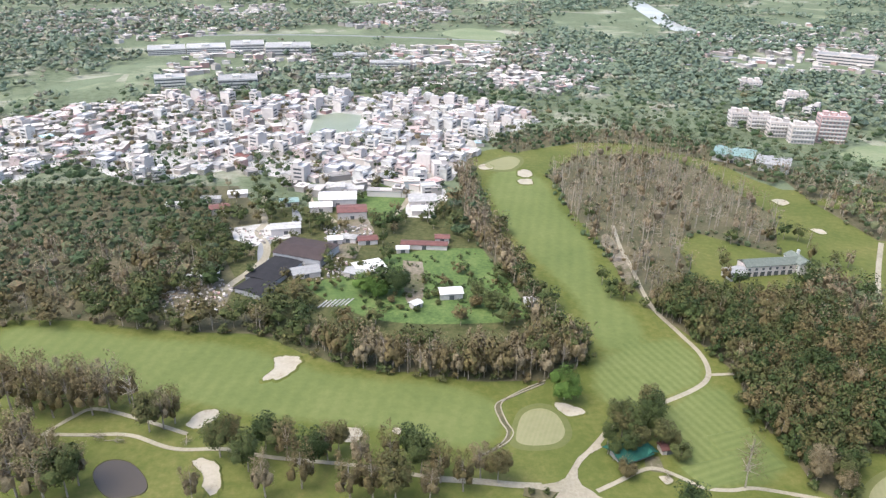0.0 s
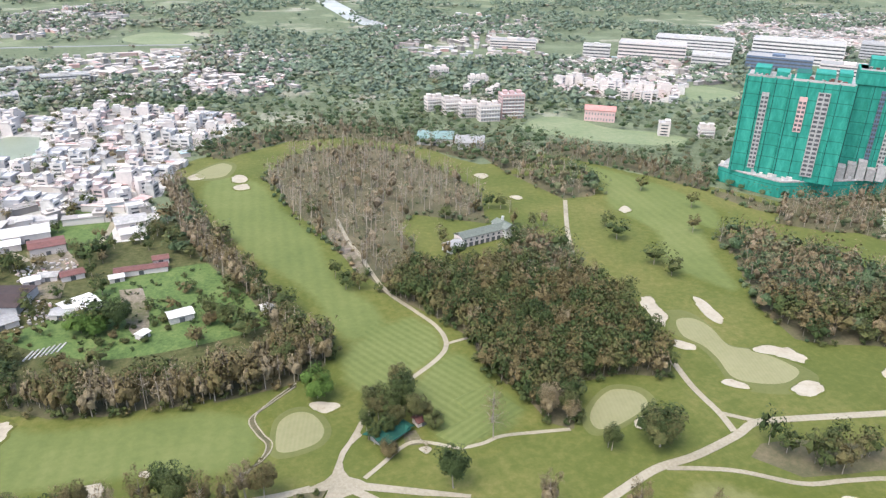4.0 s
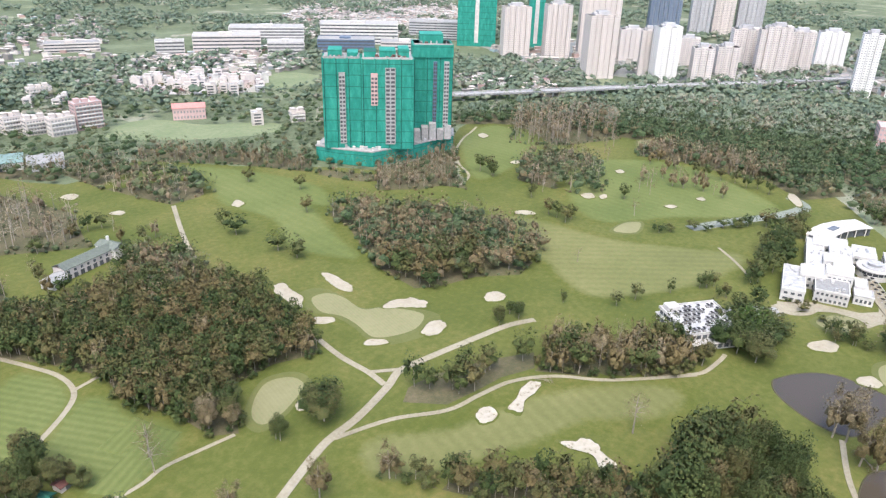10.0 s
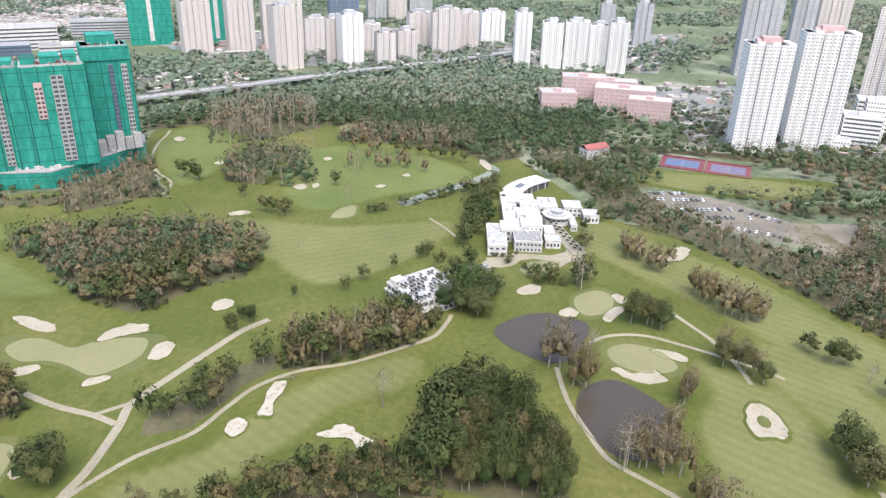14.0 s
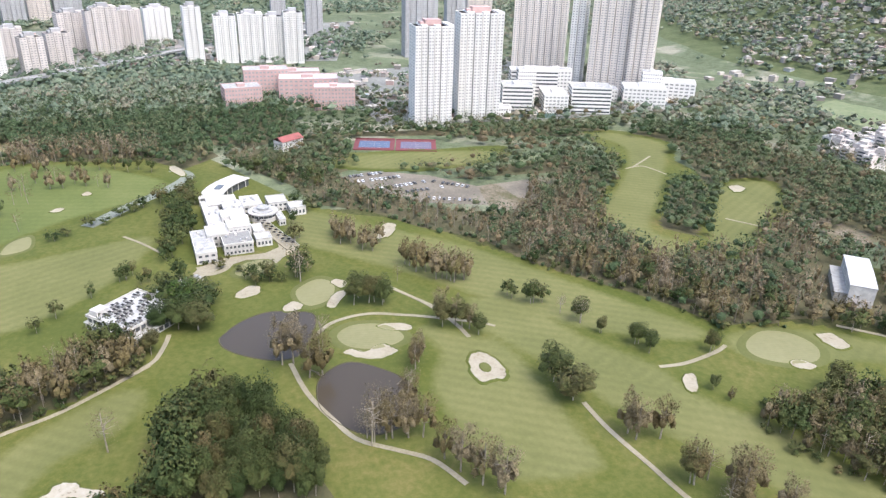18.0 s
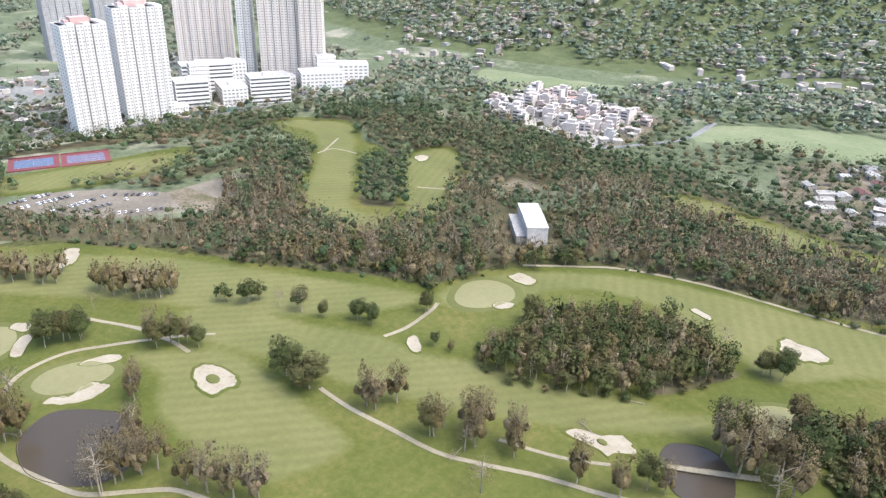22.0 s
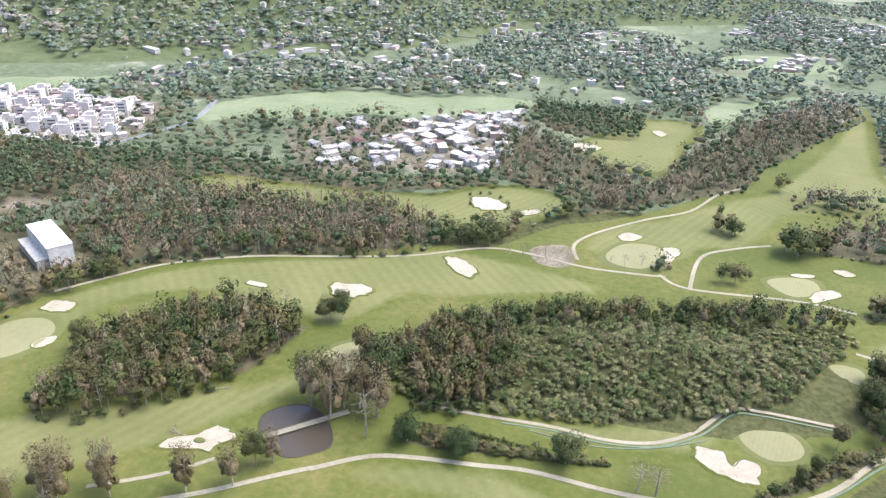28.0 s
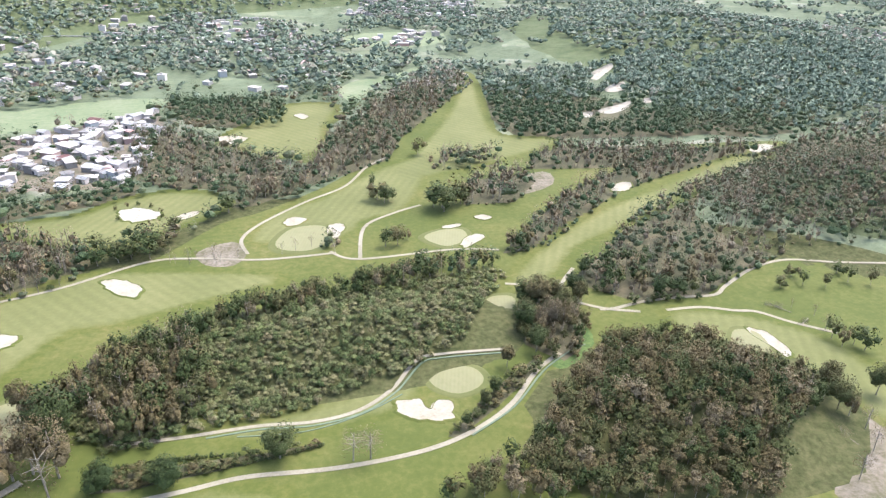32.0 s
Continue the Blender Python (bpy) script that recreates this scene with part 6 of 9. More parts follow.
    for w, d, z0, z1, oy in ((29, 31, 0, 3.4, 0), (28, 28, 3.4, 6.6, 2)):
        part("storey", boxes((-w / 2, w / 2, -d / 2 + oy, d / 2, z0, z1)), M_WHITE, root)
        part("slab_edge", boxes((-w / 2 - 0.7, w / 2 + 0.7, -d / 2 + oy - 0.9, d / 2 + 0.4, z1, z1 + 0.3)), M_WHITE, root)
        for k in range(9):
            x = -w / 2 + w * (k + 0.5) / 9
            pane = part("window", boxes((x - 1.1, x + 1.1, -d / 2 + oy - 0.08, -d / 2 + oy + 0.1, z0 + 0.7, z1 - 0.4)), M_GLASS, root)
            part("sill", boxes((x - 1.25, x + 1.25, -d / 2 + oy - 0.25, -d / 2 + oy + 0.1, z0 + 0.5, z0 + 0.66)), M_WHITE, pane)
        for k in range(8):
            y = -d / 2 + oy + (d - oy) * (k + 0.5) / 8
            for s in (-1, 1):
                part("window", boxes((s * w / 2 - 0.09, s * w / 2 + 0.09, y - 1.1, y + 1.1, z0 + 0.7, z1 - 0.4)), M_GLASS, root)
    part("roof_deck", boxes((-13.7, 13.7, -11.7, 13.7, 6.9, 6.98)), M_FLAT, root, "worn grey roof deck")
    part("parapet", boxes((-14.6, 14.6, -12.8, -12.4, 6.9, 7.8), (-14.6, 14.6, 14, 14.4, 6.9, 7.8), (-14.6, -14.2, -12.4, 14, 6.9, 7.8), (14.2, 14.6, -12.4, 14, 6.9, 7.8)), M_WHITE, root)
    part("stair_room", boxes((-13, -7, 8.5, 13.5, 6.98, 9.6)), M_WHITE, root)
    g = random.Random(4)
    place = at(311, 58, -42)
    first = None
    for k in range(60):
        x, y = -11 + 2.4 * (k % 10) + g.uniform(-0.2, 0.2), -10 + 3.9 * (k // 10) + g.uniform(-0.3, 0.3)
        if x < -6 and y > 7 or g.random() < 0.3:
            continue
        m = place @ at(x, y, g.uniform(-5, 5), 6.98)
        if first:
            copy_thing(first, m)
            continue
        first = thing("golf_cart", "dark golf cart parked on the lodge roof deck", "golf cart", m, "golf carts")
        part("body", boxes((-0.6, 0.6, -1.1, 1.1, 0.25, 0.75), (-0.6, 0.6, -0.3, 0.2, 0.75, 1.2)), M_TILE, first)
        part("roof", boxes((-0.65, 0.65, -0.9, 0.9, 1.75, 1.83)), M_BLACKROOF, first)
        for q in (-0.55, 0.55):
            part("post", boxes((q - 0.03, q + 0.03, -0.8, -0.74, 0.75, 1.75), (q - 0.03, q + 0.03, 0.74, 0.8, 0.75, 1.75)), M_GREY, first)
            for r in (-0.8, 0.8):
                part("wheel", boxes((q - 0.1, q + 0.1, r - 0.2, r + 0.2, 0, 0.4)), M_BLACKROOF, first)
    shed(335, 44, -60, 14, 8, 4, M_FLAT, "low white service hut with a flat roof", M_WHITE, 0.3, "service_hut", "hut")
    shed(343, 36, -60, 10, 7, 4, M_TILE, "low service hut with a grey roof", M_WHITE, 1.0, "service_hut", "hut")


clubhouse()
sheet("forecourt", [(377, -2), (375, 20), (366, 32), (358, 36), (352, 30), (362, 22), (370, 8), (368, -10), (378, -20), (400, -20), (396, -14), (384, -10)], 0.26, M_PATH, "pale paved forecourt round the clubhouse", "paving")
CLEAR.append([(290, 40), (300, 85), (340, 80), (400, 50), (500, 40), (515, 0), (480, -40), (400, -35), (350, -10)])

# villa in the wood
def villa():
    root = thing("villa", "white two-storey villa with arches and a long grey-green roof", "house", at(182, 345, 9))
    M_SLATE = plain("grey_green_slates", (0.14, 0.155, 0.125), 0.8, dirt=0.4, scale=0.8)
    part("wall", boxes((-17, 17, -4.5, 4.5, 0, 6)), M_CREAM, root)
    part("roof", gable(bmesh.new(), 34, 9, 6, 2.2), M_SLATE, root, "long grey-green tiled roof")
    part("gable_wing", boxes((12, 20, -7, 7, 0, 6.6)), M_WHITE, root)
    part("wing_roof", gable(bmesh.new(), 14, 8, 6.6, 1.8), M_SLATE, root).matrix_basis = pose(16, 0, 0, 0, 0, 90)
    part("chimney", boxes((17, 18.2, 3, 4.2, 7, 10.5)), M_WHITE, root)
    for k in range(7):
        x = -15 + 4 * k
        part("arch", boxes((x - 1.2, x + 1.2, -4.6, -4.4, 0.1, 2.7)), M_GLASS, root)
        part("window", boxes((x - 0.7, x + 0.7, -4.6, -4.4, 3.6, 5.0)), M_GLASS, root)


villa()
shed(160, 338, 20, 10, 8, 4, M_TILE, "white garden house with a tiled roof", M_WHITE, 1.6, "garden_house", "house")
shed(163, 304, 60, 8, 6, 3, M_GREENROOF, "garden shed with a pale green roof", M_WHITE, 0.8)
CLEAR.append([(150, 325), (210, 335), (215, 365), (165, 372), (146, 350)])
shed(240, 549, -28, 30, 26, 6, M_GREENROOF, "maintenance hall with a pale green metal roof", M_WHITE, 1.8, "maintenance_hall", "hall")
shed(262, 527, -28, 24, 26, 6, M_TILE, "maintenance hall with a dark grey roof", M_GREY, 1.8, "maintenance_hall", "hall")

# range house: a tall white hall with a lean-to
root = thing("white_hall", "tall white windowless hall with a sheet roof and lean-to", "hall", at(266, -300.4, -127.8))
BARE.append([(234, -290), (253, -268), (300, -304), (282, -330)])
part("wall", boxes((-6, 6, -19.7, 19.7, 0, 12)), M_WHITE, root)
part("roof", gable(bmesh.new(), 12, 39.4, 12, 0.5, 0.3), M_FLAT, root)
part("lean_to", boxes((-11.5, -6, -17, 17, 0, 5.5), (-11.9, -5.9, -17.4, 17.4, 5.5, 5.8)), M_ZINC, root)
part("entrance", boxes((-4, 4, -19.9, -19.6, 0, 4.6)), M_CREAM, root)
for _k in range(8):
    part("rib", boxes((-6.15, -5.95, -15 + 4 * _k, -14.7 + 4 * _k, 5.8, 12)), M_GREY, root)

# pavilion by the first green
root = thing("pavilion", "small pavilion with a teal green pitched roof", "pavilion", at(69, 197, 25))
part("wall", boxes((-5, 5, -3.5, 3.5, 0, 2.6)), M_TILE, root)
part("roof", gable(bmesh.new(), 12.5, 9, 2.7, 2.1, 0.9), M_JADE, root)
part("porch_roof", gable(bmesh.new(), 5, 5, 2.4, 1.2, 0.5), M_JADE, root).matrix_basis = pose(6.5, -2, 0, 0, 0, 90)
for _x in (-5.4, 5.4):
    for _y in (-3.9, 3.9):
        part("post", boxes((_x - 0.1, _x + 0.1, _y - 0.1, _y + 0.1, 0, 2.7)), M_BARK, root)
shed(84, 200, 10, 6, 4, 2.4, M_RUST, "open hut with a weathered reddish roof", M_CREAM, 0.7, "hut", "hut")

# farm and workshops below the village
shed(9, 313, 8, 11, 7, 3.4, M_WHITE, "small white farm hut with a white roof", M_WHITE, 0.9, "farm_hut", "hut")
shed(-8, 302, 40, 5, 4, 2.6, M_WHITE, "tiny white hut beside the field", M_WHITE, 0.5, "farm_hut", "hut")
shed(48, 306, 10, 6, 5, 2.8, M_WHITE, "tiny white hut under the trees", M_WHITE, 0.6, "farm_hut", "hut")
shed(-70, 359, -20, 29, 22, 4.4, plain("dark_brown_metal_roof", (0.06, 0.04, 0.034), 0.8, dirt=0.4), "long shed with a dark brown roof", M_GREY, 1.0)
shed(-83, 336, 67, 26, 17, 3.0, M_BLACKROOF, "low shed under a black net roof", M_GREY, 0.4)
shed(-88, 317, 62, 14, 16, 2.8, M_BLACKROOF, "low shed under a black net roof", M_GREY, 0.4)
shed(-5, 371, -3, 26, 6, 3, M_RUST, "long low brick shed with a rusty roof", M_CREAM, 0.7)
for _k, (_x, _y) in enumerate(((-10, 480), (-4, 462), (4, 494), (-205, 476), (-193, 479))):
    settle("house", (0, 2, 5, 0, 0)[_k], at(_x, _y, 12))

# farm yards below the village
shed(-62.9, 440.6, 6, 24, 15, 5, M_WHITE, "large shed with a white metal roof", M_CREAM, 0.8, group="farm sheds")
shed(-51.2, 417.9, 8, 18, 13, 5, M_RUST, "workshop with a dark red roof", M_CREAM, 0.8, group="farm sheds")
shed(-87.6, 391.3, 12, 17, 9, 4, M_ZINC, "low shed with a pale roof and white walls", M_CREAM, 0.8, group="farm sheds")
shed(-37.9, 377.2, 10, 11, 7, 3, M_RUST, "small shed with a red-brown roof", M_CREAM, 0.8, group="farm sheds")
shed(-135.0, 421.3, 20, 12, 9, 4, M_RUST, "hut with a rusty roof among trees", M_CREAM, 0.8, group="farm sheds")
shed(-145.5, 439.3, 5, 12, 6, 3, M_ZINC, "hut with a pale roof among trees", M_CREAM, 0.8, group="farm sheds")
shed(-124.8, 331.3, 35, 9, 7, 3, M_ZINC, "hut with a grey roof among trees", M_CREAM, 0.8, group="farm sheds")
shed(-115.9, 330.6, 30, 10, 6, 3, M_WHITE, "hut with a white roof beside the lane", M_CREAM, 0.8, group="farm sheds")
shed(-33.9, 340.8, 25, 15, 13, 3, M_WHITE, "open shelter with a white sheet roof", M_CREAM, 0.8, group="farm sheds")
shed(-40.8, 334.7, -20, 9, 7, 3, M_TILE, "small hut with a grey roof", M_CREAM, 0.8, group="farm sheds")
shed(-7.4, 441.6, 5, 18, 14, 4, M_ZINC, "yard building with a pale flat roof", M_CREAM, 0.8, group="farm sheds")
shed(-7.0, 424.1, 5, 14, 10, 3.5, M_WHITE, "white shed in the yard", M_CREAM, 0.8, group="farm sheds")
shed(-76.9, 460.5, 5, 16, 8, 4, M_ZINC, "shed with a pale roof", M_CREAM, 0.8, group="farm sheds")
shed(-94.3, 436.0, 15, 12, 8, 3, M_GREENROOF, "hut with a teal sheet roof", M_CREAM, 0.8, group="farm sheds")
shed(-57.8, 461.2, 0, 20, 10, 4, M_ZINC, "shed with a pale metal roof", M_CREAM, 0.8, group="farm sheds")
shed(-71.9, 426.8, 8, 14, 9, 4, M_WHITE, "shed with a white roof", M_CREAM, 0.8, group="farm sheds")
shed(-65.1, 458.2, 8, 9, 8, 6, M_ZINC, "two-storey shed with a pale roof", M_CREAM, 0.8, group="farm sheds")
shed(-130.8, 450.3, 10, 12, 7, 3, M_WHITE, "hut with a white roof among trees", M_CREAM, 0.8, group="farm sheds")
shed(-165.7, 428.5, 0, 9, 6, 3, M_WHITE, "hut with a white roof among trees", M_CREAM, 0.8, group="farm sheds")
shed(-17.1, 365.4, 5, 7, 5, 2.6, M_WHITE, "tiny white hut beside the field", M_CREAM, 0.8, group="farm sheds")
shed(5.2, 380.5, 0, 8, 6, 3, M_RUST, "hut with a rusty roof", M_CREAM, 0.8, group="farm sheds")
shed(-66.6, 335.0, 20, 14, 9, 3, M_TILE, "hut with a tan grey roof", M_CREAM, 0.8, group="farm sheds")
shed(-56.5, 376.7, 10, 8, 6, 3, M_WHITE, "hut with a white roof", M_CREAM, 0.8, group="farm sheds")
shed(-48.6, 378.9, -10, 9, 6, 3, M_ZINC, "hut with a pale roof", M_CREAM, 0.8, group="farm sheds")
sheet("yard", [(-121.2, 395.4), (-105.9, 402.4), (-85.2, 400.9), (-79.2, 386.1), (-91.9, 375.7), (-101.7, 369.5), (-115.3, 378.9)], 0.22, M_YARD, "pale concrete yard between the sheds", "yard")
sheet("yard", [(-62.0, 419.9), (-42.4, 418.2), (-35.1, 393.7), (-40.3, 377.1), (-42.8, 354.5), (-54.0, 357.8), (-62.1, 370.7), (-56.4, 388.9)], 0.22, M_EARTH, "trampled earth yard between the sheds", "yard")
sheet("yard", [(-133.8, 307.5), (-129.1, 322.4), (-112.6, 329.1), (-100.1, 320.0), (-99.7, 302.6), (-111.7, 289.0), (-126.4, 293.9)], 0.22, M_EARTH, "littered earth yard with pale rubble", "yard")
sheet("yard", [(-19.3, 462.6), (7.8, 469.3), (9.4, 447.4), (-1.6, 414.8), (-17.5, 416.6)], 0.22, M_YARD, "pale concrete yard beside the lane", "yard")
sheet("yard", [(-16.5, 353.4), (-5.7, 351.9), (-3.9, 331.7), (-4.9, 310.4), (-10.1, 299.1), (-13.3, 310.2), (-15.4, 328.3)], 0.22, M_EARTH, "bare brown earth beside the huts", "yard")
strip("lane", [(-112.8, 453.7), (-109.5, 427.9), (-103.0, 404.7), (-103.9, 389.5), (-95.0, 371.6), (-92.2, 354.9), (-96.2, 339.2), (-100.7, 327.8), (-104.9, 316.9)], 4, 0.27, M_PATH, "narrow pale concrete lane between the sheds", "lane")
strip("lane", [(-19.8, 474.0), (-17.0, 451.7), (-21.6, 428.5), (-26.3, 416.3)], 3.5, 0.27, M_PATH, "narrow pale concrete lane between the sheds", "lane")
strip("lane", [(-85.4, 465.8), (-81.9, 444.1), (-71.6, 424.4), (-60.3, 406.1)], 4, 0.27, M_PATH, "narrow pale concrete lane between the sheds", "lane")


def rubble(pts, n, seed):
    """Loose pale boards, slabs and rubbish lying about a yard."""
    g = random.Random(seed)
    o = [tuple(p) for p in pts]
    bm = bmesh.new()
    for x, y in scatter(o, 3.2, seed)[:n]:
        a, w, d, h = g.uniform(0, 3), g.uniform(0.6, 2.6), g.uniform(0.4, 1.4), g.uniform(0.3, 1.1)
        q = Matrix.Translation((x, y, 0.2)) @ Matrix.Rotation(a, 4, "Z")
        k = len(bm.verts)
        box(bm, -w / 2, w / 2, -d / 2, d / 2, 0, h)
        bm.verts.ensure_lookup_table()
        for v in bm.verts[k:]:
            v.co = q @ v.co
    tagged(part("rubble", bm, M_HAMLET), "pale rubble, boards and rubbish lying about the yard", "rubble", kind="stuff")



# tennis courts
def court(x, y, turn, blue):
    root = thing("tennis_court", "hard tennis court with a blue playing area and red surround", "tennis court", at(x, y, turn), "tennis courts")
    part("surround", boxes((-17, 17, -17, 17, 0, 0.12)), M_COURT_RED, root)
    part("playing_area", boxes((-13, 13, -9, 11, 0.12, 0.16)), blue, root)
    for q in (-17, 17):
        part("fence", boxes((-17.1, 17.1, q - 0.08, q + 0.08, 0, 0.9)), M_COURT_RED, root)
    part("net", boxes((-0.05, 0.05, -6, 6, 0.16, 1.1)), M_GREY, root)
    for q in (-9, -3, 3, 10.9):
        part("line", boxes((-12, 12, q, q + 0.12, 0.16, 0.17)), M_WHITE, root)


M_COURT_RED = plain("red_court_surface", (0.17, 0.05, 0.055), 0.8)
M_COURT_BLUE = plain("blue_court_surface", (0.1, 0.14, 0.22), 0.8)
M_COURT_MAUVE = plain("mauve_court_surface", (0.15, 0.14, 0.2), 0.8)
CLEAR.append([(560, -75), (602, -80), (596, -160), (550, -156)])
court(582, -100, -103, M_COURT_BLUE)
court(573, -134, -103, M_COURT_MAUVE)
_h = block("red_roof_house", "white house with a red tiled roof among trees", "house", 584, -29, -52, 22, 11, 7, M_WHITE, M_RED, 2, 8, roofbits=False)
part("pitched_roof", gable(bmesh.new(), 22, 11, 7.9, 3), M_RED, _h)


# ---- car park ----
M_LOT = patchy("worn_car_park", [(0.3, (0.09, 0.078, 0.06)), (0.5, (0.155, 0.135, 0.105)), (0.7, (0.26, 0.22, 0.17))], 0.05, 0.5)
sheet("car_park", [(500, -58), (512, -86), (494, -126), (464, -154), (476, -222), (458, -208), (417, -172), (428, -142), (439, -108), (467, -82)], 0.1, M_LOT, "pale asphalt and gravel car park behind the trees", "car park")
CLEAR.append([(500, -58), (512, -86), (494, -126), (464, -154), (470, -200), (417, -172), (428, -142), (439, -108), (467, -82)])
M_TYRE = plain("tyre_rubber", (0.03, 0.03, 0.03), 0.9)
CAR_PAINT = [plain(f"{n}_car_paint", c, 0.3, dirt=0.1, spec=0.5) for n, c in (("white", (0.75, 0.75, 0.75)), ("black", (0.03, 0.03, 0.035)), ("silver", (0.45, 0.46, 0.47)), ("dark_grey", (0.1, 0.1, 0.11)))]


def car(i, m):
    root = thing("car", f"parked {('white', 'black', 'silver', 'dark grey')[i]} car in the car park", "car", m, "parked cars")
    bm = boxes((-2.2, 2.2, -0.88, 0.88, 0.35, 0.95))
    bmesh.ops.bevel(bm, geom=bm.edges[:], offset=0.12, segments=2, affect="EDGES")
    body = part("body", bm, CAR_PAINT[i], root)
    bm = boxes((-1.5, 1.1, -0.8, 0.8, 0.95, 1.45))
    for v in bm.verts:
        if v.co.z > 1.4:
            v.co.x *= 0.72
            v.co.y *= 0.85
    part("cabin_glass", bm, M_GLASS, root)
    part("roof", boxes((-1.05, 0.75, -0.66, 0.66, 1.45, 1.5)), CAR_PAINT[i], root)
    for x in (-1.4, 1.4):
        for y in (-0.82, 0.82):
            bm = bmesh.new()
            bmesh.ops.create_cone(bm, cap_ends=True, segments=12, radius1=0.33, radius2=0.33, depth=0.2, matrix=pose(x, y, 0.33, 90, 0, 0))
            wheel = part("wheel", bm, M_TYRE, root)
            bm = bmesh.new()
            bmesh.ops.create_cone(bm, cap_ends=True, segments=8, radius1=0.2, radius2=0.2, depth=0.23, matrix=pose(x, y, 0.33, 90, 0, 0))
            part("rim", bm, M_ZINC, wheel)
    return root


def parked():
    g = random.Random(12)
    first = {}
    rows = (((500, -66), (505, -92), 9), ((488, -70), (494, -104), 10), ((470, -84), (480, -120), 10), ((480, -124), (462, -148), 8), ((446, -112), (436, -142), 9), ((460, -100), (466, -130), 8))
    for (x0, y0), (x1, y1), n in rows:
        turn = math.degrees(math.atan2(y1 - y0, x1 - x0)) + 90
        for k in range(n):
            if g.random() < 0.15:
                continue
            t = (k + 0.5) / n
            m = at(x0 + (x1 - x0) * t, y0 + (y1 - y0) * t, turn + g.uniform(-3, 3), 0.1)
            i = g.choice((0, 0, 1, 1, 2, 3))
            if i in first:
                copy_thing(first[i], m)
            else:
                first[i] = car(i, m)


parked()

# ---- roads and channels beyond the course ----
root = thing("viaduct", "concrete road viaduct with parapets across the wood", "viaduct")
_line = spline([(560, 480), (644, 416), (745, 335), (824, 274), (907, 202), (991, 135), (1090, 60)], False, 5)
for _i, (_a, _b) in enumerate(zip(_line, _line[1:])):
    _d = _b - _a
    _m = at(*((_a + _b) / 2), math.degrees(math.atan2(_d.y, _d.x)), 6.0)
    _l = _d.length / 2 + 0.3
    part("deck", boxes((-_l, _l, -7, 7, 0, 1.0)), M_CONC, root).matrix_basis = _m
    for _s in (-1, 1):
        part("parapet", boxes((-_l, _l, _s * 7 - 0.2, _s * 7 + 0.2, 1.0, 2.2)), M_CONC, root).matrix_basis = _m
    part("pier", boxes((-1.2, 1.2, -3, 3, -6, 0)), M_CONC, root).matrix_basis = _m
strip("river_channel", [(437, 100), (468, 80), (495, 60), (524, 47), (541, 58)], 9, 0.18, patchy("grey_green_water", [(0.3, (0.13, 0.145, 0.115)), (0.7, (0.23, 0.24, 0.2))], 0.05, 0.3, 0.8, spec=0.1), "pale grey-green water channel", "channel")
strip("far_river", [(520, 2300), (473, 1780), (449, 1504), (438, 1336), (471, 1256), (560, 1180), (700, 1130)], 46, 0.3, patchy("pale_river_bed", [(0.3, (0.2, 0.22, 0.19)), (0.5, (0.3, 0.31, 0.28)), (0.7, (0.42, 0.41, 0.37))], 0.008, 0.06, 0.6), "broad pale river channel on the plain", "river")
for _w, _p in ((9, [(-420, 1150), (-150, 1180), (200, 1120), (480, 1000)]), (8, [(300, 1000), (480, 860), (640, 800)]), (7, [(470, -700), (360, -900), (150, -1080), (-60, -1150)]), (8, [(-24, 500), (-12, 540), (-20, 600)]), (6, [(-92, 350), (-96, 376), (-84, 400), (-88, 430)]), (6, [(357, -480), (330, -560), (345, -640)]), (10, [(780, -300), (900, -330), (1100, -380)])):
    strip("country_road", _p, _w, 0.25, M_ASPHALT, "grey road across the plain", "road")


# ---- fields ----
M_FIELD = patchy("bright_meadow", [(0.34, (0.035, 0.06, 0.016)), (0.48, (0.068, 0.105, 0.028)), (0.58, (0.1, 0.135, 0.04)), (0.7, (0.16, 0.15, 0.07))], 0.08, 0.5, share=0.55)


# duller grass for far plots; haze is put into its colour
M_GRASS_HAZED = patchy("haze_dulled_grass", [(0.32, (0.105, 0.135, 0.065)), (0.5, (0.15, 0.175, 0.09)), (0.68, (0.21, 0.215, 0.13))], 0.02, 0.2)


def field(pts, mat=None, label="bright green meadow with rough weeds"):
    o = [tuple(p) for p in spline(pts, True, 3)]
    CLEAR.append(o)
    sheet("meadow" if mat is None else "bare_plot", o, 0.062 + 0.002 * len(CLEAR), mat or (M_FIELD if centre(o).length < 520 else M_GRASS_HAZED), label, "field")


field([(-65, 323), (-33, 293), (-1, 286), (44, 292), (52, 317), (42, 356), (24, 371), (-21, 362), (-49, 333)])
field([(-52, 485), (-28, 492), (-16, 452), (-24, 412), (-41, 411), (-52, 450)])
field([(318, -565), (337, -623), (288, -670), (203, -681), (126, -725), (44, -729), (61, -672), (162, -631), (268, -621)])
field([(323, -587), (334, -638), (264, -700), (206, -718), (126, -684), (117, -649), (186, -631), (269, -591)])
field([(632, -589), (677, -663), (665, -779), (580, -729), (532, -658), (585, -609)])
field([(333, 565), (378, 593), (402, 573), (412, 536), (458, 492), (439, 468), (405, 479), (357, 520)])
field([(-365, 664), (-349, 687), (-322, 701), (-313, 667), (-340, 645)])
field([(589, 651), (640, 665), (653, 618), (610, 587), (565, 606)])
field([(647, -595), (665, -726), (577, -737), (476, -695), (518, -623), (570, -585)])
field([(600, -659), (648, -743), (585, -728), (532, -666), (551, -632)])
field([(61, 870), (92, 908), (128, 858), (107, 794), (69, 792)])
field([(8, 1218), (58, 1292), (120, 1218), (78, 1135)])
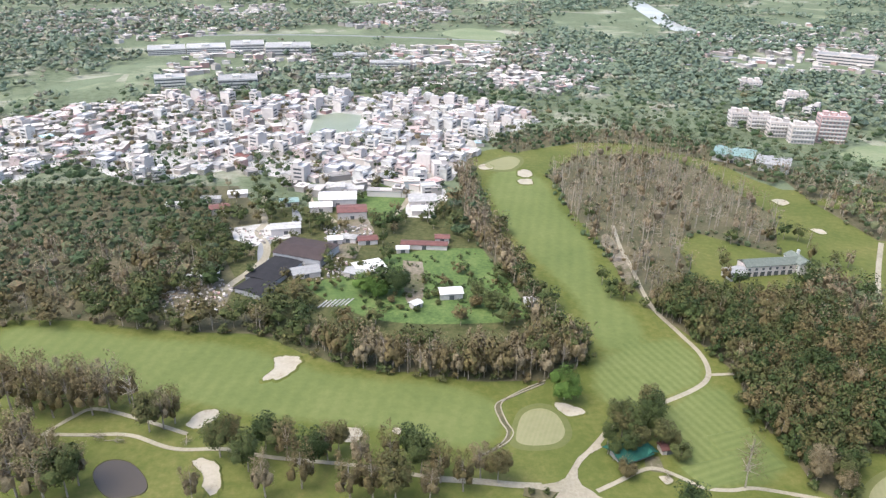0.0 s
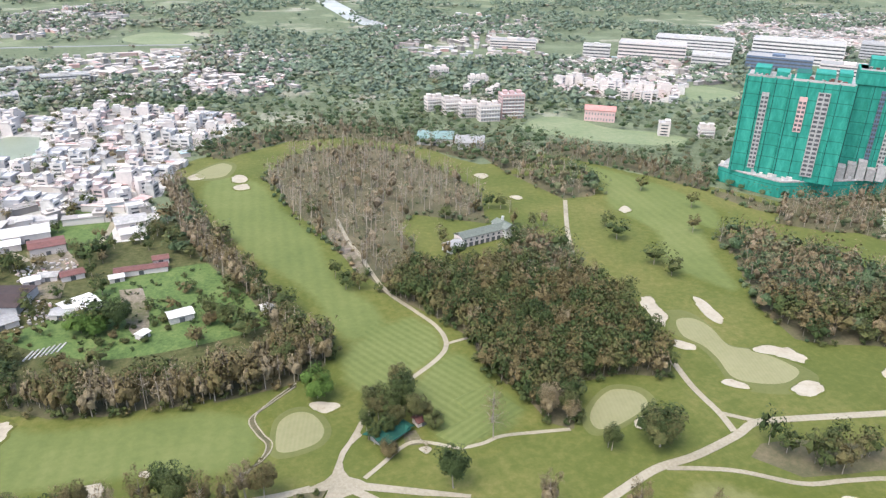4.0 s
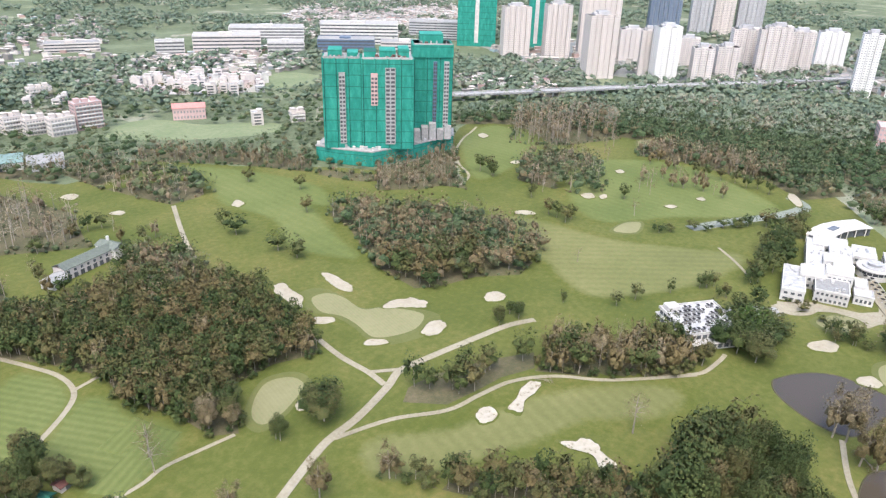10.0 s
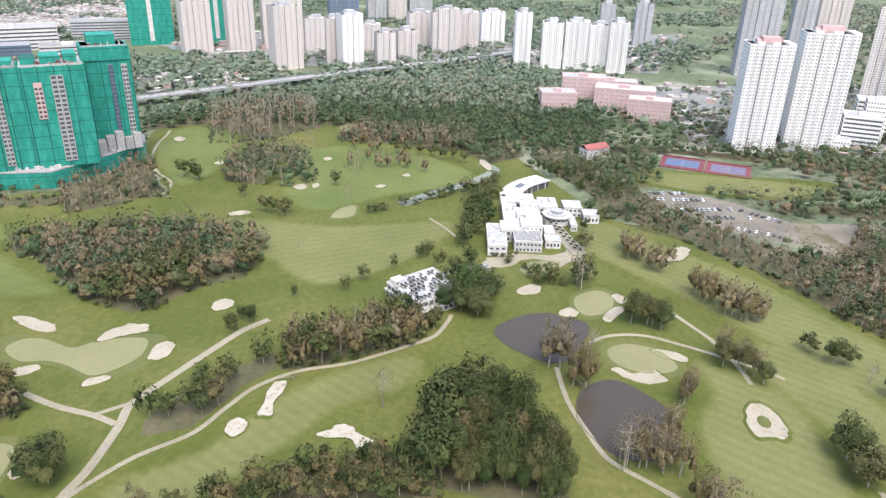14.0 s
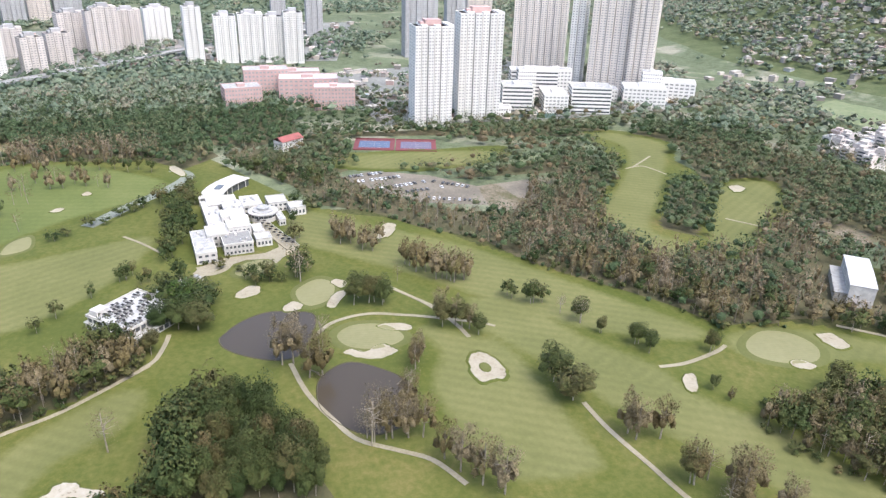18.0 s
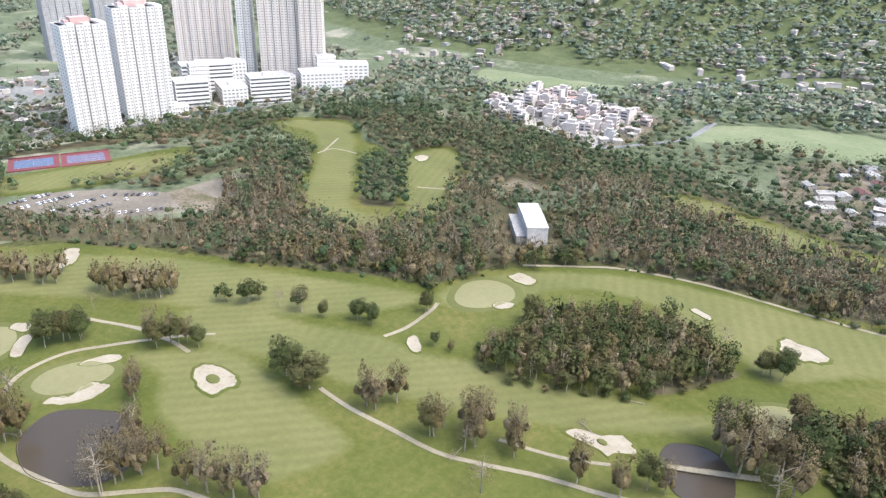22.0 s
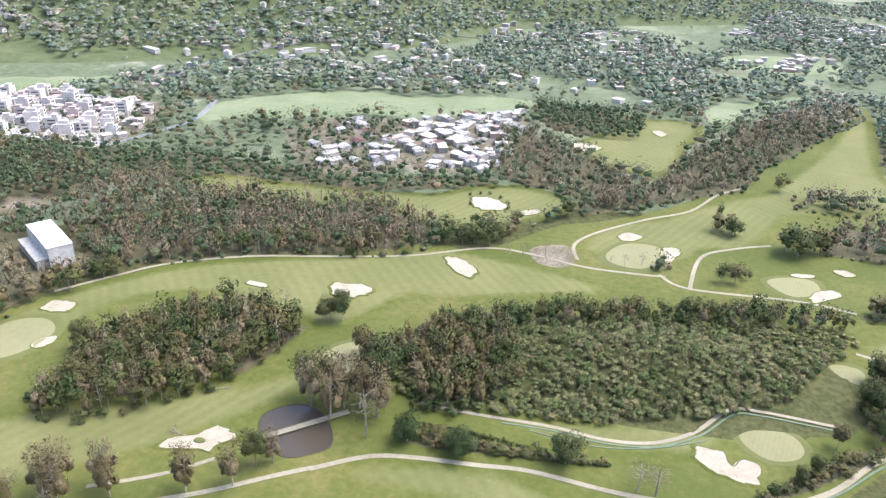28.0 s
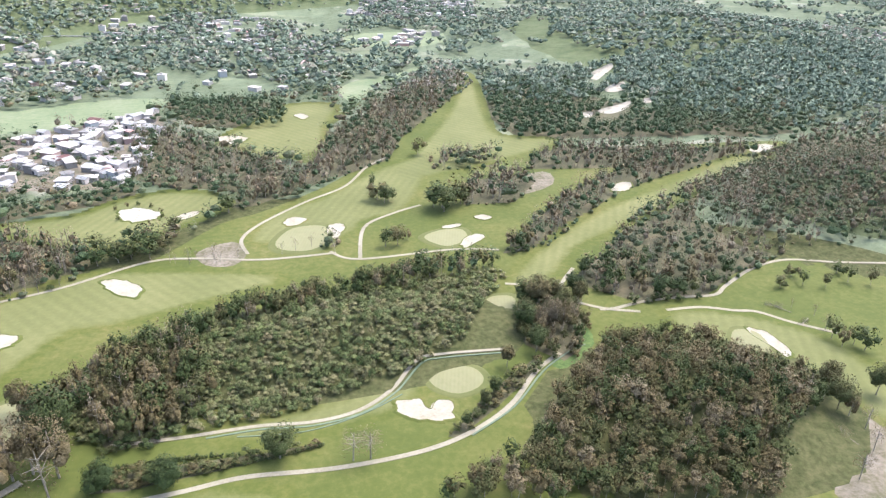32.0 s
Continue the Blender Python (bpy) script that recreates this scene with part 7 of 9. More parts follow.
field([(-326, 462), (-296, 463), (-272, 442), (-253, 404), (-256, 391), (-273, 386)], M_EARTH, "bare tan earth plot")
field([(371, -354), (340, -371), (314, -370), (316, -352), (339, -342)], M_EARTH, "bare tan earth plot")
field([(-177, -432), (-225, -449), (-221, -423), (-186, -408)], M_EARTH, "bare tan earth plot")
field([(16, -370), (-3, -379), (-10, -364), (-2, -349), (12, -353)], M_EARTH, "bare tan earth plot")
field([(105, 393), (108, 366), (105, 335), (100, 329), (99, 360), (99, 386)], M_EARTH, "bare tan earth plot")
field([(391, -543), (398, -616), (366, -581), (349, -494), (357, -484)], M_EARTH, "bare tan earth plot")
field([(-127, -734), (-152, -773), (-192, -791), (-243, -842), (-243, -827), (-212, -786), (-180, -758), (-146, -699), (-128, -683)], M_GRASS_HAZED, "pale green strip of far fairway between the woods")
field([(-182, -1033), (-231, -1096), (-347, -1088), (-347, -1026), (-282, -971), (-208, -978)], M_GRASS_HAZED, "pale fenced sports ground on the plain")
field([(-150, -248), (-149, -232), (-129, -218), (-125, -225)])
field([(77, 199), (84, 201), (88, 195), (85, 190), (77, 189), (74, 192)], M_EARTH, "bare tan earth plot")
field([(460, -155), (465, -169), (435, -175), (431, -183), (413, -164), (410, -151), (433, -151)], M_EARTH, "bare tan earth plot")
field([(465, -198), (480, -223), (470, -223), (453, -198)], M_EARTH, "bare tan earth plot")
field([(-207, -163), (-233, -170), (-255, -168), (-264, -139), (-227, -111), (-182, -124), (-194, -141)], M_EARTH, "bare tan earth plot")


def hamlet(gap, pts, infill=False):
    """Distant houses, joined into one mesh."""
    o = [tuple(p) for p in pts]
    g = random.Random(int(gap * 7 + pts[0][0]))
    bm = bmesh.new()
    for x, y in scatter(o, gap, int(pts[0][1])):
        if g.random() < 0.25 or any(inside(x, y, k) for k in OPEN + ([] if infill else VILLAGES)) or infill and any(inside(x, y, k) for k in NOHOUSE):
            continue
        a, w, d, h = g.uniform(0, 3.1), g.uniform(7, 13), g.uniform(7, 12), g.choice((3.0, 3.2, 5.5) if infill else (3, 3.4, 3.8, 5.0, 6.2))
        w, d = w * (0.7 if infill else 0.95), d * (0.7 if infill else 0.75)
        if g.random() < 0.2:
            w, h = w * 2.4, 4
        z = gz(x, y)
        c, s = math.cos(a), math.sin(a)
        for x0, x1, y0, y1, z0, z1 in ((-w / 2, w / 2, -d / 2, d / 2, -1, h), (-w / 2 - 0.4, w / 2 + 0.4, -d / 2 - 0.4, d / 2 + 0.4, h, h + 0.35), (-w / 4, w / 6, -d / 4, d / 4, h + 0.35, h + (1.6 if h > 6 else 0.6))):
            v = [bm.verts.new((x + c * p - s * q, y + s * p + c * q, z + r)) for p, q, r in ((x0, y0, z0), (x1, y0, z0), (x1, y1, z0), (x0, y1, z0), (x0, y0, z1), (x1, y0, z1), (x1, y1, z1), (x0, y1, z1))]
            for f in ((4, 5, 6, 7), (0, 1, 5, 4), (1, 2, 6, 5), (2, 3, 7, 6), (3, 0, 4, 7)):
                bm.faces.new([v[i] for i in f])
    tagged(part("distant_houses", bm, M_HAMLET), "scattered low white houses and sheds on the plain", "houses", kind="stuff")


M_HAMLET, _nt, _b = material("hamlet_plaster", 0.8)
_g = _nt.nodes.new("ShaderNodeNewGeometry")
_nt.links.new(ramp(_nt, _g.outputs["Random Per Island"], [(0.0, (0.17, 0.155, 0.14)), (0.3, (0.3, 0.27, 0.235)), (0.5, (0.42, 0.375, 0.325)), (0.85, (0.56, 0.51, 0.45)), (0.95, (0.36, 0.22, 0.19)), (1.0, (0.3, 0.42, 0.42))]), _b.inputs["Base Color"])
hamlet(20, [(-328, 857), (-330, 995), (-169, 1043), (-121, 910), (-215, 833)])
hamlet(15, [(-133, 948), (-58, 1068), (163, 1116), (236, 979), (140, 768), (19, 774), (-83, 811)])
hamlet(22, [(-671, 1143), (-705, 1439), (-326, 1597), (-240, 1257), (-461, 1055)])
hamlet(16, [(-226, 1415), (-91, 1691), (36, 1711), (19, 1363), (-142, 1234)])
hamlet(24, [(376, 1195), (693, 1446), (799, 1305), (560, 890), (379, 912)])
hamlet(17, [(34, 856), (67, 977), (203, 953), (175, 785), (90, 771)])
hamlet(15, [(421, 766), (574, 875), (820, 819), (705, 670), (518, 646)])
hamlet(13, [(911, 985), (1279, 1238), (1794, 1193), (1304, 820), (862, 801)])
hamlet(14, [(923, 974), (1143, 1130), (1341, 884), (1069, 688), (925, 769)])
hamlet(15, [(713, 473), (785, 479), (823, 392), (742, 326), (686, 421)])
hamlet(34, [(796, -556), (1052, -807), (1030, -1105), (860, -1128), (677, -881), (674, -609)])
hamlet(28, [(929, -769), (1074, -945), (881, -1068), (693, -883), (698, -652)])
hamlet(34, [(427, -550), (553, -830), (383, -1188), (267, -1252), (198, -973), (379, -810), (376, -574)])
hamlet(30, [(392, -758), (406, -956), (208, -1002), (38, -809), (123, -713), (253, -741)])
hamlet(26, [(175, -1151), (149, -1299), (-109, -1259), (-160, -977), (16, -881)])
hamlet(30, [(12, -788), (-53, -941), (-189, -1027), (-134, -778), (-24, -720)])
hamlet(17, [(-232, -1305), (-386, -1599), (-549, -1497), (-463, -1241), (-326, -1247)])
hamlet(20, [(-818, -1147), (-985, -1205), (-1119, -977), (-1012, -878), (-865, -981)])
hamlet(17, [(-197, -1029), (-295, -1117), (-343, -1070), (-262, -972)])
hamlet(17, [(-157, 517), (-104, 508), (7, 506), (12, 458), (-26, 451), (-78, 449), (-139, 481)])
M_TOWN = patchy("town_streets", [(0.3, (0.12, 0.125, 0.11)), (0.5, (0.19, 0.19, 0.17)), (0.7, (0.3, 0.295, 0.28))], 0.02, 0.2)
for _z, _p in ((0.3, [(640, -120), (900, -80), (980, -380), (800, -500), (668, -470), (640, -300)]), (0.32, [(880, 420), (1000, 600), (1250, 460), (1400, 100), (1400, -200), (990, -120), (990, 60), (930, 220)])):
    sheet("town_ground", _p, _z, M_TOWN, "grey streets and yards between the tower blocks", "ground")
    hamlet(27, _p)
for _v, _gap in zip(VILLAGES[:2] + [[(145, -470), (145, -620), (82, -652), (50, -676), (48, -560), (50, -509), (70, -484), (117, -490)]], (12.5, 13, 13)):
    hamlet(_gap, _v, True)

# yard litter
rubble([(-133.8, 307.5), (-130.2, 325.5), (-113.5, 332.2), (-100.1, 320.0), (-99.0, 299.9), (-110.9, 286.4), (-125.5, 291.3)], 160, 160)
rubble([(-72.3, 346.6), (-52.5, 357.8), (-41.7, 344.0), (-46.2, 330.7), (-63.1, 327.1), (-72.3, 330.0)], 90, 90)
rubble([(-70.2, 414.9), (-42.4, 418.2), (-34.5, 385.4), (-45.2, 377.0), (-62.9, 376.5)], 70, 70)
rubble([(-124.5, 395.3), (-86.0, 405.3), (-79.2, 386.1), (-101.7, 369.5)], 60, 60)
root = thing("vegetable_bed", "rows of pale sheeting over a vegetable bed", "vegetable bed")
for _k in range(7):
    _x, _y = -53.2, 303.6
    part("plant_bed", boxes((-0.35, 0.35, -4, 4, 0, 0.4)), M_ZINC, root).matrix_basis = at(_x + 2.1 * _k, _y + 0.4 * _k, -25, 0.05)

# tees, planter and paved junction
M_TEE = mown("tee_grass", FAIR_LUSH, 3.2, 68, 0.12)


def tee(pts):
    """A raised mown tee with sloping sides."""
    bm = bmesh.new()
    a, b = [bm.verts.new(q) for q in inset(pts, 1.12, 0.1)], [bm.verts.new(q) for q in inset(pts, 1.0, 0.5)]
    ring(bm, a, b)
    bm.faces.new(b)
    bmesh.ops.recalc_face_normals(bm, faces=bm.faces[:])
    tagged(part("tee_box", bm, M_TEE), "raised green tee box cut into the striped grass", "tee", kind="structure")


tee([(101.3, 208.0), (118.2, 212.7), (119.6, 203.0), (103.6, 199.5)])
tee([(87.8, 191.6), (119.0, 201.5), (121.9, 191.9), (92.8, 181.6)])
tee([(-195.3, -157.4), (-199.5, -156.8), (-185.5, -140.8), (-180.9, -141.6)])
sheet("junction", [(31.5, 183.5), (37.7, 182.8), (42.3, 183.8), (45.4, 185.9), (47.9, 190.0), (51.2, 195.7), (55.6, 200.2), (60.6, 204.7), (61.0, 201.3), (56.2, 198.1), (52.6, 194.0), (50.3, 190.2), (49.6, 186.0), (50.4, 182.4), (53.6, 179.6), (54.8, 177.6), (60.1, 174.4), (70.5, 168.1), (77.7, 163.7), (84.8, 159.3), (83.9, 158.1), (69.3, 165.3), (62.0, 169.5), (52.8, 174.7), (56.3, 169.8), (59.6, 164.6), (57.4, 164.5), (52.1, 170.3), (49.1, 174.3), (46.2, 174.1), (43.2, 172.6), (38.8, 174.3), (42.2, 179.1), (35.1, 180.5), (31.0, 180.9)], 0.262, M_PATH, "pale paved junction of the cart paths", "paving")
_bed = [(31.1, 181.1), (41.6, 178.9), (38.6, 175.1), (30.2, 177.4)]
root = thing("planter", "dark planting bed with a rounded shrub at the junction", "planter")
bm = bmesh.new()
_a, _b = [bm.verts.new((*p, 0.2)) for p in _bed], [bm.verts.new((*p, 0.55)) for p in _bed]
ring(bm, _a, _b)
bm.faces.new(_b)
bmesh.ops.recalc_face_normals(bm, faces=bm.faces[:])
part("soil_bed", bm, M_LITTER, root)
_c = centre(_bed)
for _k in (-2.5, 2.5):
    _p = put("shrub", HIGH_MESH["scrub", 1][1], root, Matrix.LocRotScale((_c.x + _k, _c.y, 0.5), Euler((0, 0, _k)), (2.6, 2.6, 2.4)))

# ---- boardwalk over the pond ----
root = thing("boardwalk", "narrow pale timber boardwalk across the pond", "bridge")
_line = spline([(100.9, -182.9), (91.7, -189.8), (81.7, -197.9), (71.2, -206.7)], False, 8)
for _a, _b in zip(_line, _line[1:]):
    _d = _b - _a
    _m = at(*((_a + _b) / 2), math.degrees(math.atan2(_d.y, _d.x)), 0.6)
    part("deck_board", boxes((-_d.length / 2 + 0.03, _d.length / 2 - 0.03, -1.3, 1.3, 0, 0.12)), M_PATH, root).matrix_basis = _m
    for _s in (-1, 1):
        part("kerb", boxes((-_d.length / 2, _d.length / 2, _s * 1.3 - 0.06, _s * 1.3 + 0.06, 0.12, 0.3)), M_PATH, root).matrix_basis = _m
    part("pile", boxes((-0.12, 0.12, -1.1, -0.9, -0.7, 0), (-0.12, 0.12, 0.9, 1.1, -0.7, 0)), M_BARK, root).matrix_basis = _m

# ---- drains, nets and fallen trees ----
strip("drain", [(46, 241), (34, 233), (26, 226), (27, 216), (29, 209), (25, 202), (15, 195)], 1.7, 0.13, M_LITTER, "dark open drain beside the green", "drain")
for _s in (1.1, -1.1):
    strip("drain_kerb", [(46 + _s * 0.4, 241 + _s), (34 + _s * 0.6, 233 + _s), (26 + _s, 226 + _s * 0.3), (27 + _s, 216), (29 + _s, 209), (25 + _s, 202 + _s * 0.4), (15 + _s * 0.6, 195 + _s)], 0.45, 0.4, M_PATH, "pale kerb of the drain", "kerb", 0.4)
M_TURF = patchy("blue_green_netting", [(0.3, (0.085, 0.115, 0.065)), (0.7, (0.15, 0.18, 0.12))], 0.1, 0.8)
strip("net_fence", [(14.4, -213.2), (-4.4, -212.8), (-23.0, -209.8), (-41.2, -212.1), (-56.2, -221.0), (-70.4, -235.0), (-81.0, -236.8), (-108.3, -235.6)], 0.8, 0.34, M_TURF, "blue-green safety netting laid along the cart path", "netting", 0.3)
strip("net_fence", [(-76.4, -189.1), (-97.4, -200.2), (-117.5, -218.1), (-132.8, -227.6), (-144.7, -232.3)], 0.8, 0.34, M_TURF, "blue-green safety netting laid along the cart path", "netting", 0.3)
strip("net_fence", [(4.0, -211.0), (-18.7, -207.4), (-40.0, -211.1), (-58.5, -219.2)], 0.5, 0.36, M_TURF, "blue-green safety netting laid along the cart path", "netting", 0.3)


def fallen(x, y, turn, size=13):
    ob = tagged(new("fallen_tree"), "fallen storm-broken tree lying on the grass", "fallen tree", "fallen trees")
    ob.matrix_basis = Matrix.LocRotScale((x, y, 0.5), Euler((radians(86), 0, radians(turn))), (size, size, size))
    for name, me in zip(("trunk", "crown"), HIGH_MESH["bare", size % 4]):
        p = new(name, me)
        p.parent = ob


fallen(236.7, -48.6, 40, 15)
fallen(121.0, -211.0, 120, 12)
fallen(147.0, -138.4, 200, 10)
fallen(-124.3, 206.2, 70, 11)
fallen(79.6, 191.0, 10, 8)
fallen(255.9, -15.2, 300, 12)
fallen(-88.3, 207.2, 20, 9)
fallen(231.6, -51.3, 60, 13)
fallen(251.6, -18.9, 140, 11)
fallen(14.0, -223.5, 30, 9)
fallen(122.3, -181.1, 80, 10)
fallen(-115.7, 202.6, 90, 9)
fallen(229.4, 103.1, 20, 9)
fallen(-254.2, -230.5, 30, 11)
fallen(-258.2, -223.9, 120, 10)
fallen(-252.7, -236.5, 60, 9)
fallen(-208.7, -145.5, 10, 11)

# ---- single trees ----
tree(52.0, 229.4, 8.0, "lush", wide=0.95)
tree(319, 36, 9, "lush", wide=1.2)
tree(-33, 316, 6.5, "lush", wide=1.15)
tree(-27, 311, 5.5, "lush", wide=1.1)
tree(-158.1, 220.4, 12, "brown")
tree(-148.0, 217.1, 12, "brown")
tree(-139.9, 215.6, 11, "brown")
tree(-133.4, 217.3, 12, "brown")
tree(-126.2, 217.4, 12, "brown")
tree(-120.6, 219.2, 11, "brown")
tree(-97.2, 209.7, 10, "brown")
tree(-101.8, 208.0, 9, "mixed")
tree(-94.2, 212.9, 10, "brown")
tree(-69.6, 197.8, 8, "mixed")
tree(-61.3, 188.0, 9, "mixed")
tree(-58.1, 199.4, 8, "mixed")
tree(-52.9, 198.0, 8, "green")
tree(-42.0, 180.3, 11, "brown")
tree(-39.7, 189.6, 9, "mixed")
tree(-35.5, 193.9, 9, "brown")
tree(-32.2, 198.2, 7, "mixed")
tree(-13.9, 191.3, 10, "brown")
tree(-6.3, 194.2, 8, "mixed")
tree(3.4, 183.4, 10, "brown")
tree(16.8, 186.1, 9, "brown")
tree(22.3, 183.5, 8, "mixed")
tree(-18.4, 175.5, 11, "brown")
tree(-53.1, 176.4, 10, "brown")
tree(-132.3, 175.7, 13, "brown")
tree(-122.2, 173.3, 13, "brown")
tree(-116.2, 175.8, 11, "mixed")
tree(-25.7, 175.4, 11, "brown")
tree(-11.1, 175.1, 10, "mixed")
tree(-0.2, 175.7, 9, "brown")
tree(68.0, 210.2, 8, "mixed")
tree(73.5, 207.1, 8, "green")
tree(80.6, 210.3, 9, "mixed")
tree(82.1, 201.0, 7, "mixed")
tree(68.7, 195.9, 6, "mixed", wide=0.85)
tree(81.8, 218.6, 8, "mixed")
tree(108.1, 189.8, 9, "bare")
tree(97.4, 417.3, 8, "green")
tree(88.7, 313.1, 8, "green")
tree(95.2, 310.9, 8, "green")
tree(87.4, 327.1, 8, "mixed")
tree(73.6, 199.5, 6, "mixed")
tree(-76.3, 175.0, 8, "brown")
tree(-115.2, 224.5, 10, "brown")
tree(104.7, 182.0, 9, "bare")
tree(140.9, 159.9, 6, "mixed", wide=0.85)
tree(158.4, 154.8, 9, "green", wide=1.2)
tree(80.6, 164.5, 9, "mixed")
tree(105.1, 144.3, 9, "brown")
tree(258.4, 316.5, 9, "green", wide=1.3)
tree(263.6, 335.0, 8, "green")
tree(256.7, 279.8, 9, "green", wide=1.2)
tree(256.5, 265.0, 9, "green", wide=1.2)
tree(328.1, 382.7, 8, "green")
tree(338.4, 342.2, 8, "mixed")
tree(309.8, 308.6, 8, "mixed")
tree(211.6, 268.4, 8, "mixed")
tree(211.4, 253.5, 9, "mixed")
tree(220.5, 255.5, 8, "green")
tree(259.7, 137.2, 4, "mixed", wide=0.85)
tree(273.3, 134.0, 4, "mixed", wide=0.85)
tree(271.9, 138.5, 4, "mixed")
tree(127.9, 128.7, 10, "brown")
tree(148.4, 116.1, 9, "brown")
tree(159.5, 156.2, 9, "green", wide=1.2)
tree(159.2, 162.9, 7, "mixed", wide=0.85)
tree(140.6, 161.8, 5, "mixed", wide=0.85)
tree(220.0, 57.4, 10, "bare")
tree(347.4, 136.9, 6, "bare")
tree(322.7, 94.1, 7, "mixed")
tree(310.7, 99.5, 6, "mixed")
tree(340.6, 81.8, 6, "mixed", wide=0.85)
tree(261.8, -4.6, 13, "brown")
tree(261.6, -9.3, 14, "brown")
tree(249.8, -14.9, 13, "brown")
tree(250.3, -20.2, 12, "brown")
tree(273.4, -22.9, 9, "bare")
tree(202.4, -32.5, 12, "bare")
tree(205.0, -38.1, 12, "brown")
tree(203.9, -46.1, 11, "brown")
tree(202.9, -51.3, 11, "brown")
tree(219.2, -49.2, 10, "brown")
tree(337.5, -18.3, 13, "bare", wide=1.3)
tree(336.3, 4.2, 6, "mixed", wide=0.85)
tree(340.4, -4.1, 6, "mixed", wide=0.85)
tree(307.2, -41.6, 8, "mixed")
tree(307.6, -49.1, 8, "mixed")
tree(306.9, -56.4, 8, "mixed")
tree(251.3, -61.1, 9, "brown")
tree(284.3, -79.2, 10, "brown")
tree(277.6, -84.7, 9, "brown")
tree(272.9, -90.2, 8, "brown")
tree(370.1, -55.9, 11, "brown")
tree(367.9, -61.4, 11, "brown")
tree(380.8, -44.8, 11, "brown")
tree(380.6, -50.7, 11, "brown")
tree(336.2, -79.5, 13, "brown")
tree(325.7, -88.0, 14, "brown")
tree(322.6, -94.8, 14, "brown")
tree(321.8, -101.8, 13, "brown")
tree(346.8, -75.6, 12, "brown")
tree(453.2, 265.2, 10, "mixed")
tree(448.6, 251.1, 9, "mixed")
tree(463.0, 153.3, 8, "mixed")
tree(435.9, 136.2, 9, "bare")
tree(357.5, 68.1, 5, "mixed", wide=0.85)
tree(262.4, 139.3, 5, "mixed")
tree(270.1, 132.8, 5, "mixed", wide=0.85)
tree(297.8, 122.3, 5, "mixed", wide=0.85)
tree(281.5, 49.0, 7, "mixed")
tree(301.3, 39.2, 9, "green")
tree(298.5, 30.6, 9, "green", wide=1.3)
tree(301.4, 47.6, 8, "green")
tree(328.2, 32.2, 8, "green")
tree(352.7, 41.9, 9, "green")
tree(296.3, -119.5, 7, "mixed")
tree(289.9, -127.1, 7, "mixed")
tree(289.1, -132.9, 7, "mixed")
tree(266.8, -143.2, 8, "bare", wide=1.2)
tree(256.3, -149.0, 5, "mixed", wide=0.85)
tree(243.9, -159.5, 6, "mixed")
tree(235.7, -162.1, 6, "mixed", wide=0.85)
tree(230.7, -191.4, 6, "mixed", wide=0.85)
tree(277.4, -78.5, 8, "mixed")
tree(274.4, -87.1, 8, "mixed")
tree(267.1, -92.9, 6, "mixed")
tree(224.8, -112.0, 10, "green")
tree(211.3, -114.5, 9, "green", wide=1.4)
tree(183.9, -127.2, 11, "brown")
tree(188.0, -125.9, 11, "brown")
tree(182.2, -136.0, 11, "brown")
tree(158.1, -134.7, 11, "brown")
tree(159.1, -140.6, 8, "bare")
tree(148.2, -148.7, 12, "brown")
tree(152.7, -147.4, 11, "brown")
tree(135.8, -153.9, 11, "brown")
tree(182.4, -59.6, 12, "brown")
tree(174.6, -65.1, 12, "brown")
tree(168.8, -70.9, 12, "brown")
tree(189.8, -55.9, 10, "brown")
tree(208.8, -36.1, 12, "bare")
tree(204.9, -40.4, 11, "bare")
tree(206.2, -45.9, 10, "brown")
tree(343.8, -16.2, 12, "bare", wide=1.3)
tree(335.3, -84.5, 12, "brown")
tree(326.0, -91.2, 12, "brown")
tree(320.1, -96.2, 13, "brown")
tree(322.2, -102.4, 12, "brown")
tree(344.9, -77.6, 11, "brown")
tree(385.5, -51.0, 11, "brown")
tree(374.6, -58.7, 11, "brown")
tree(396.7, -43.0, 10, "brown")
tree(379.9, -67.8, 10, "brown")
tree(246.8, -58.5, 9, "brown")
tree(328.4, -67.6, 7, "bare")
tree(308.2, -51.9, 8, "mixed")
tree(313.7, -44.7, 8, "mixed")
tree(304.1, -55.2, 7, "mixed")
tree(159.2, -133.8, 8, "mixed")
tree(144.7, -142.5, 12, "brown")
tree(145.1, -137.9, 8, "bare")
tree(132.1, -149.7, 9, "brown")
tree(109.9, -156.9, 11, "brown")
tree(96.5, -162.6, 10, "brown")
tree(93.0, -172.6, 8, "mixed")
tree(88.2, -175.7, 8, "brown")
tree(126.8, -128.9, 8, "bare", wide=1.3)
tree(76.8, -201.9, 14, "brown")
tree(86.1, -206.8, 13, "brown")
tree(73.9, -209.0, 14, "brown")
tree(68.2, -210.4, 14, "brown")
tree(60.1, -206.4, 14, "brown")
tree(60.7, -194.5, 13, "bare")
tree(86.6, -211.8, 12, "mixed")
tree(79.0, -212.6, 13, "brown")
tree(61.7, -219.1, 14, "mixed")
tree(300.3, -118.5, 7, "mixed")
tree(290.3, -128.8, 7, "bare")
tree(290.5, -132.4, 7, "mixed")
tree(277.3, -137.5, 6, "bare")
tree(268.2, -143.8, 7, "mixed")
tree(256.5, -148.4, 4, "mixed", wide=0.85)
tree(243.9, -161.3, 6, "mixed")
tree(239.9, -165.3, 5, "mixed", wide=0.85)
tree(230.7, -189.7, 6, "mixed", wide=0.85)
tree(324.8, -93.5, 11, "brown")
tree(335.7, -89.9, 11, "brown")
tree(348.8, -84.5, 11, "brown")
tree(323.8, -98.2, 12, "brown")
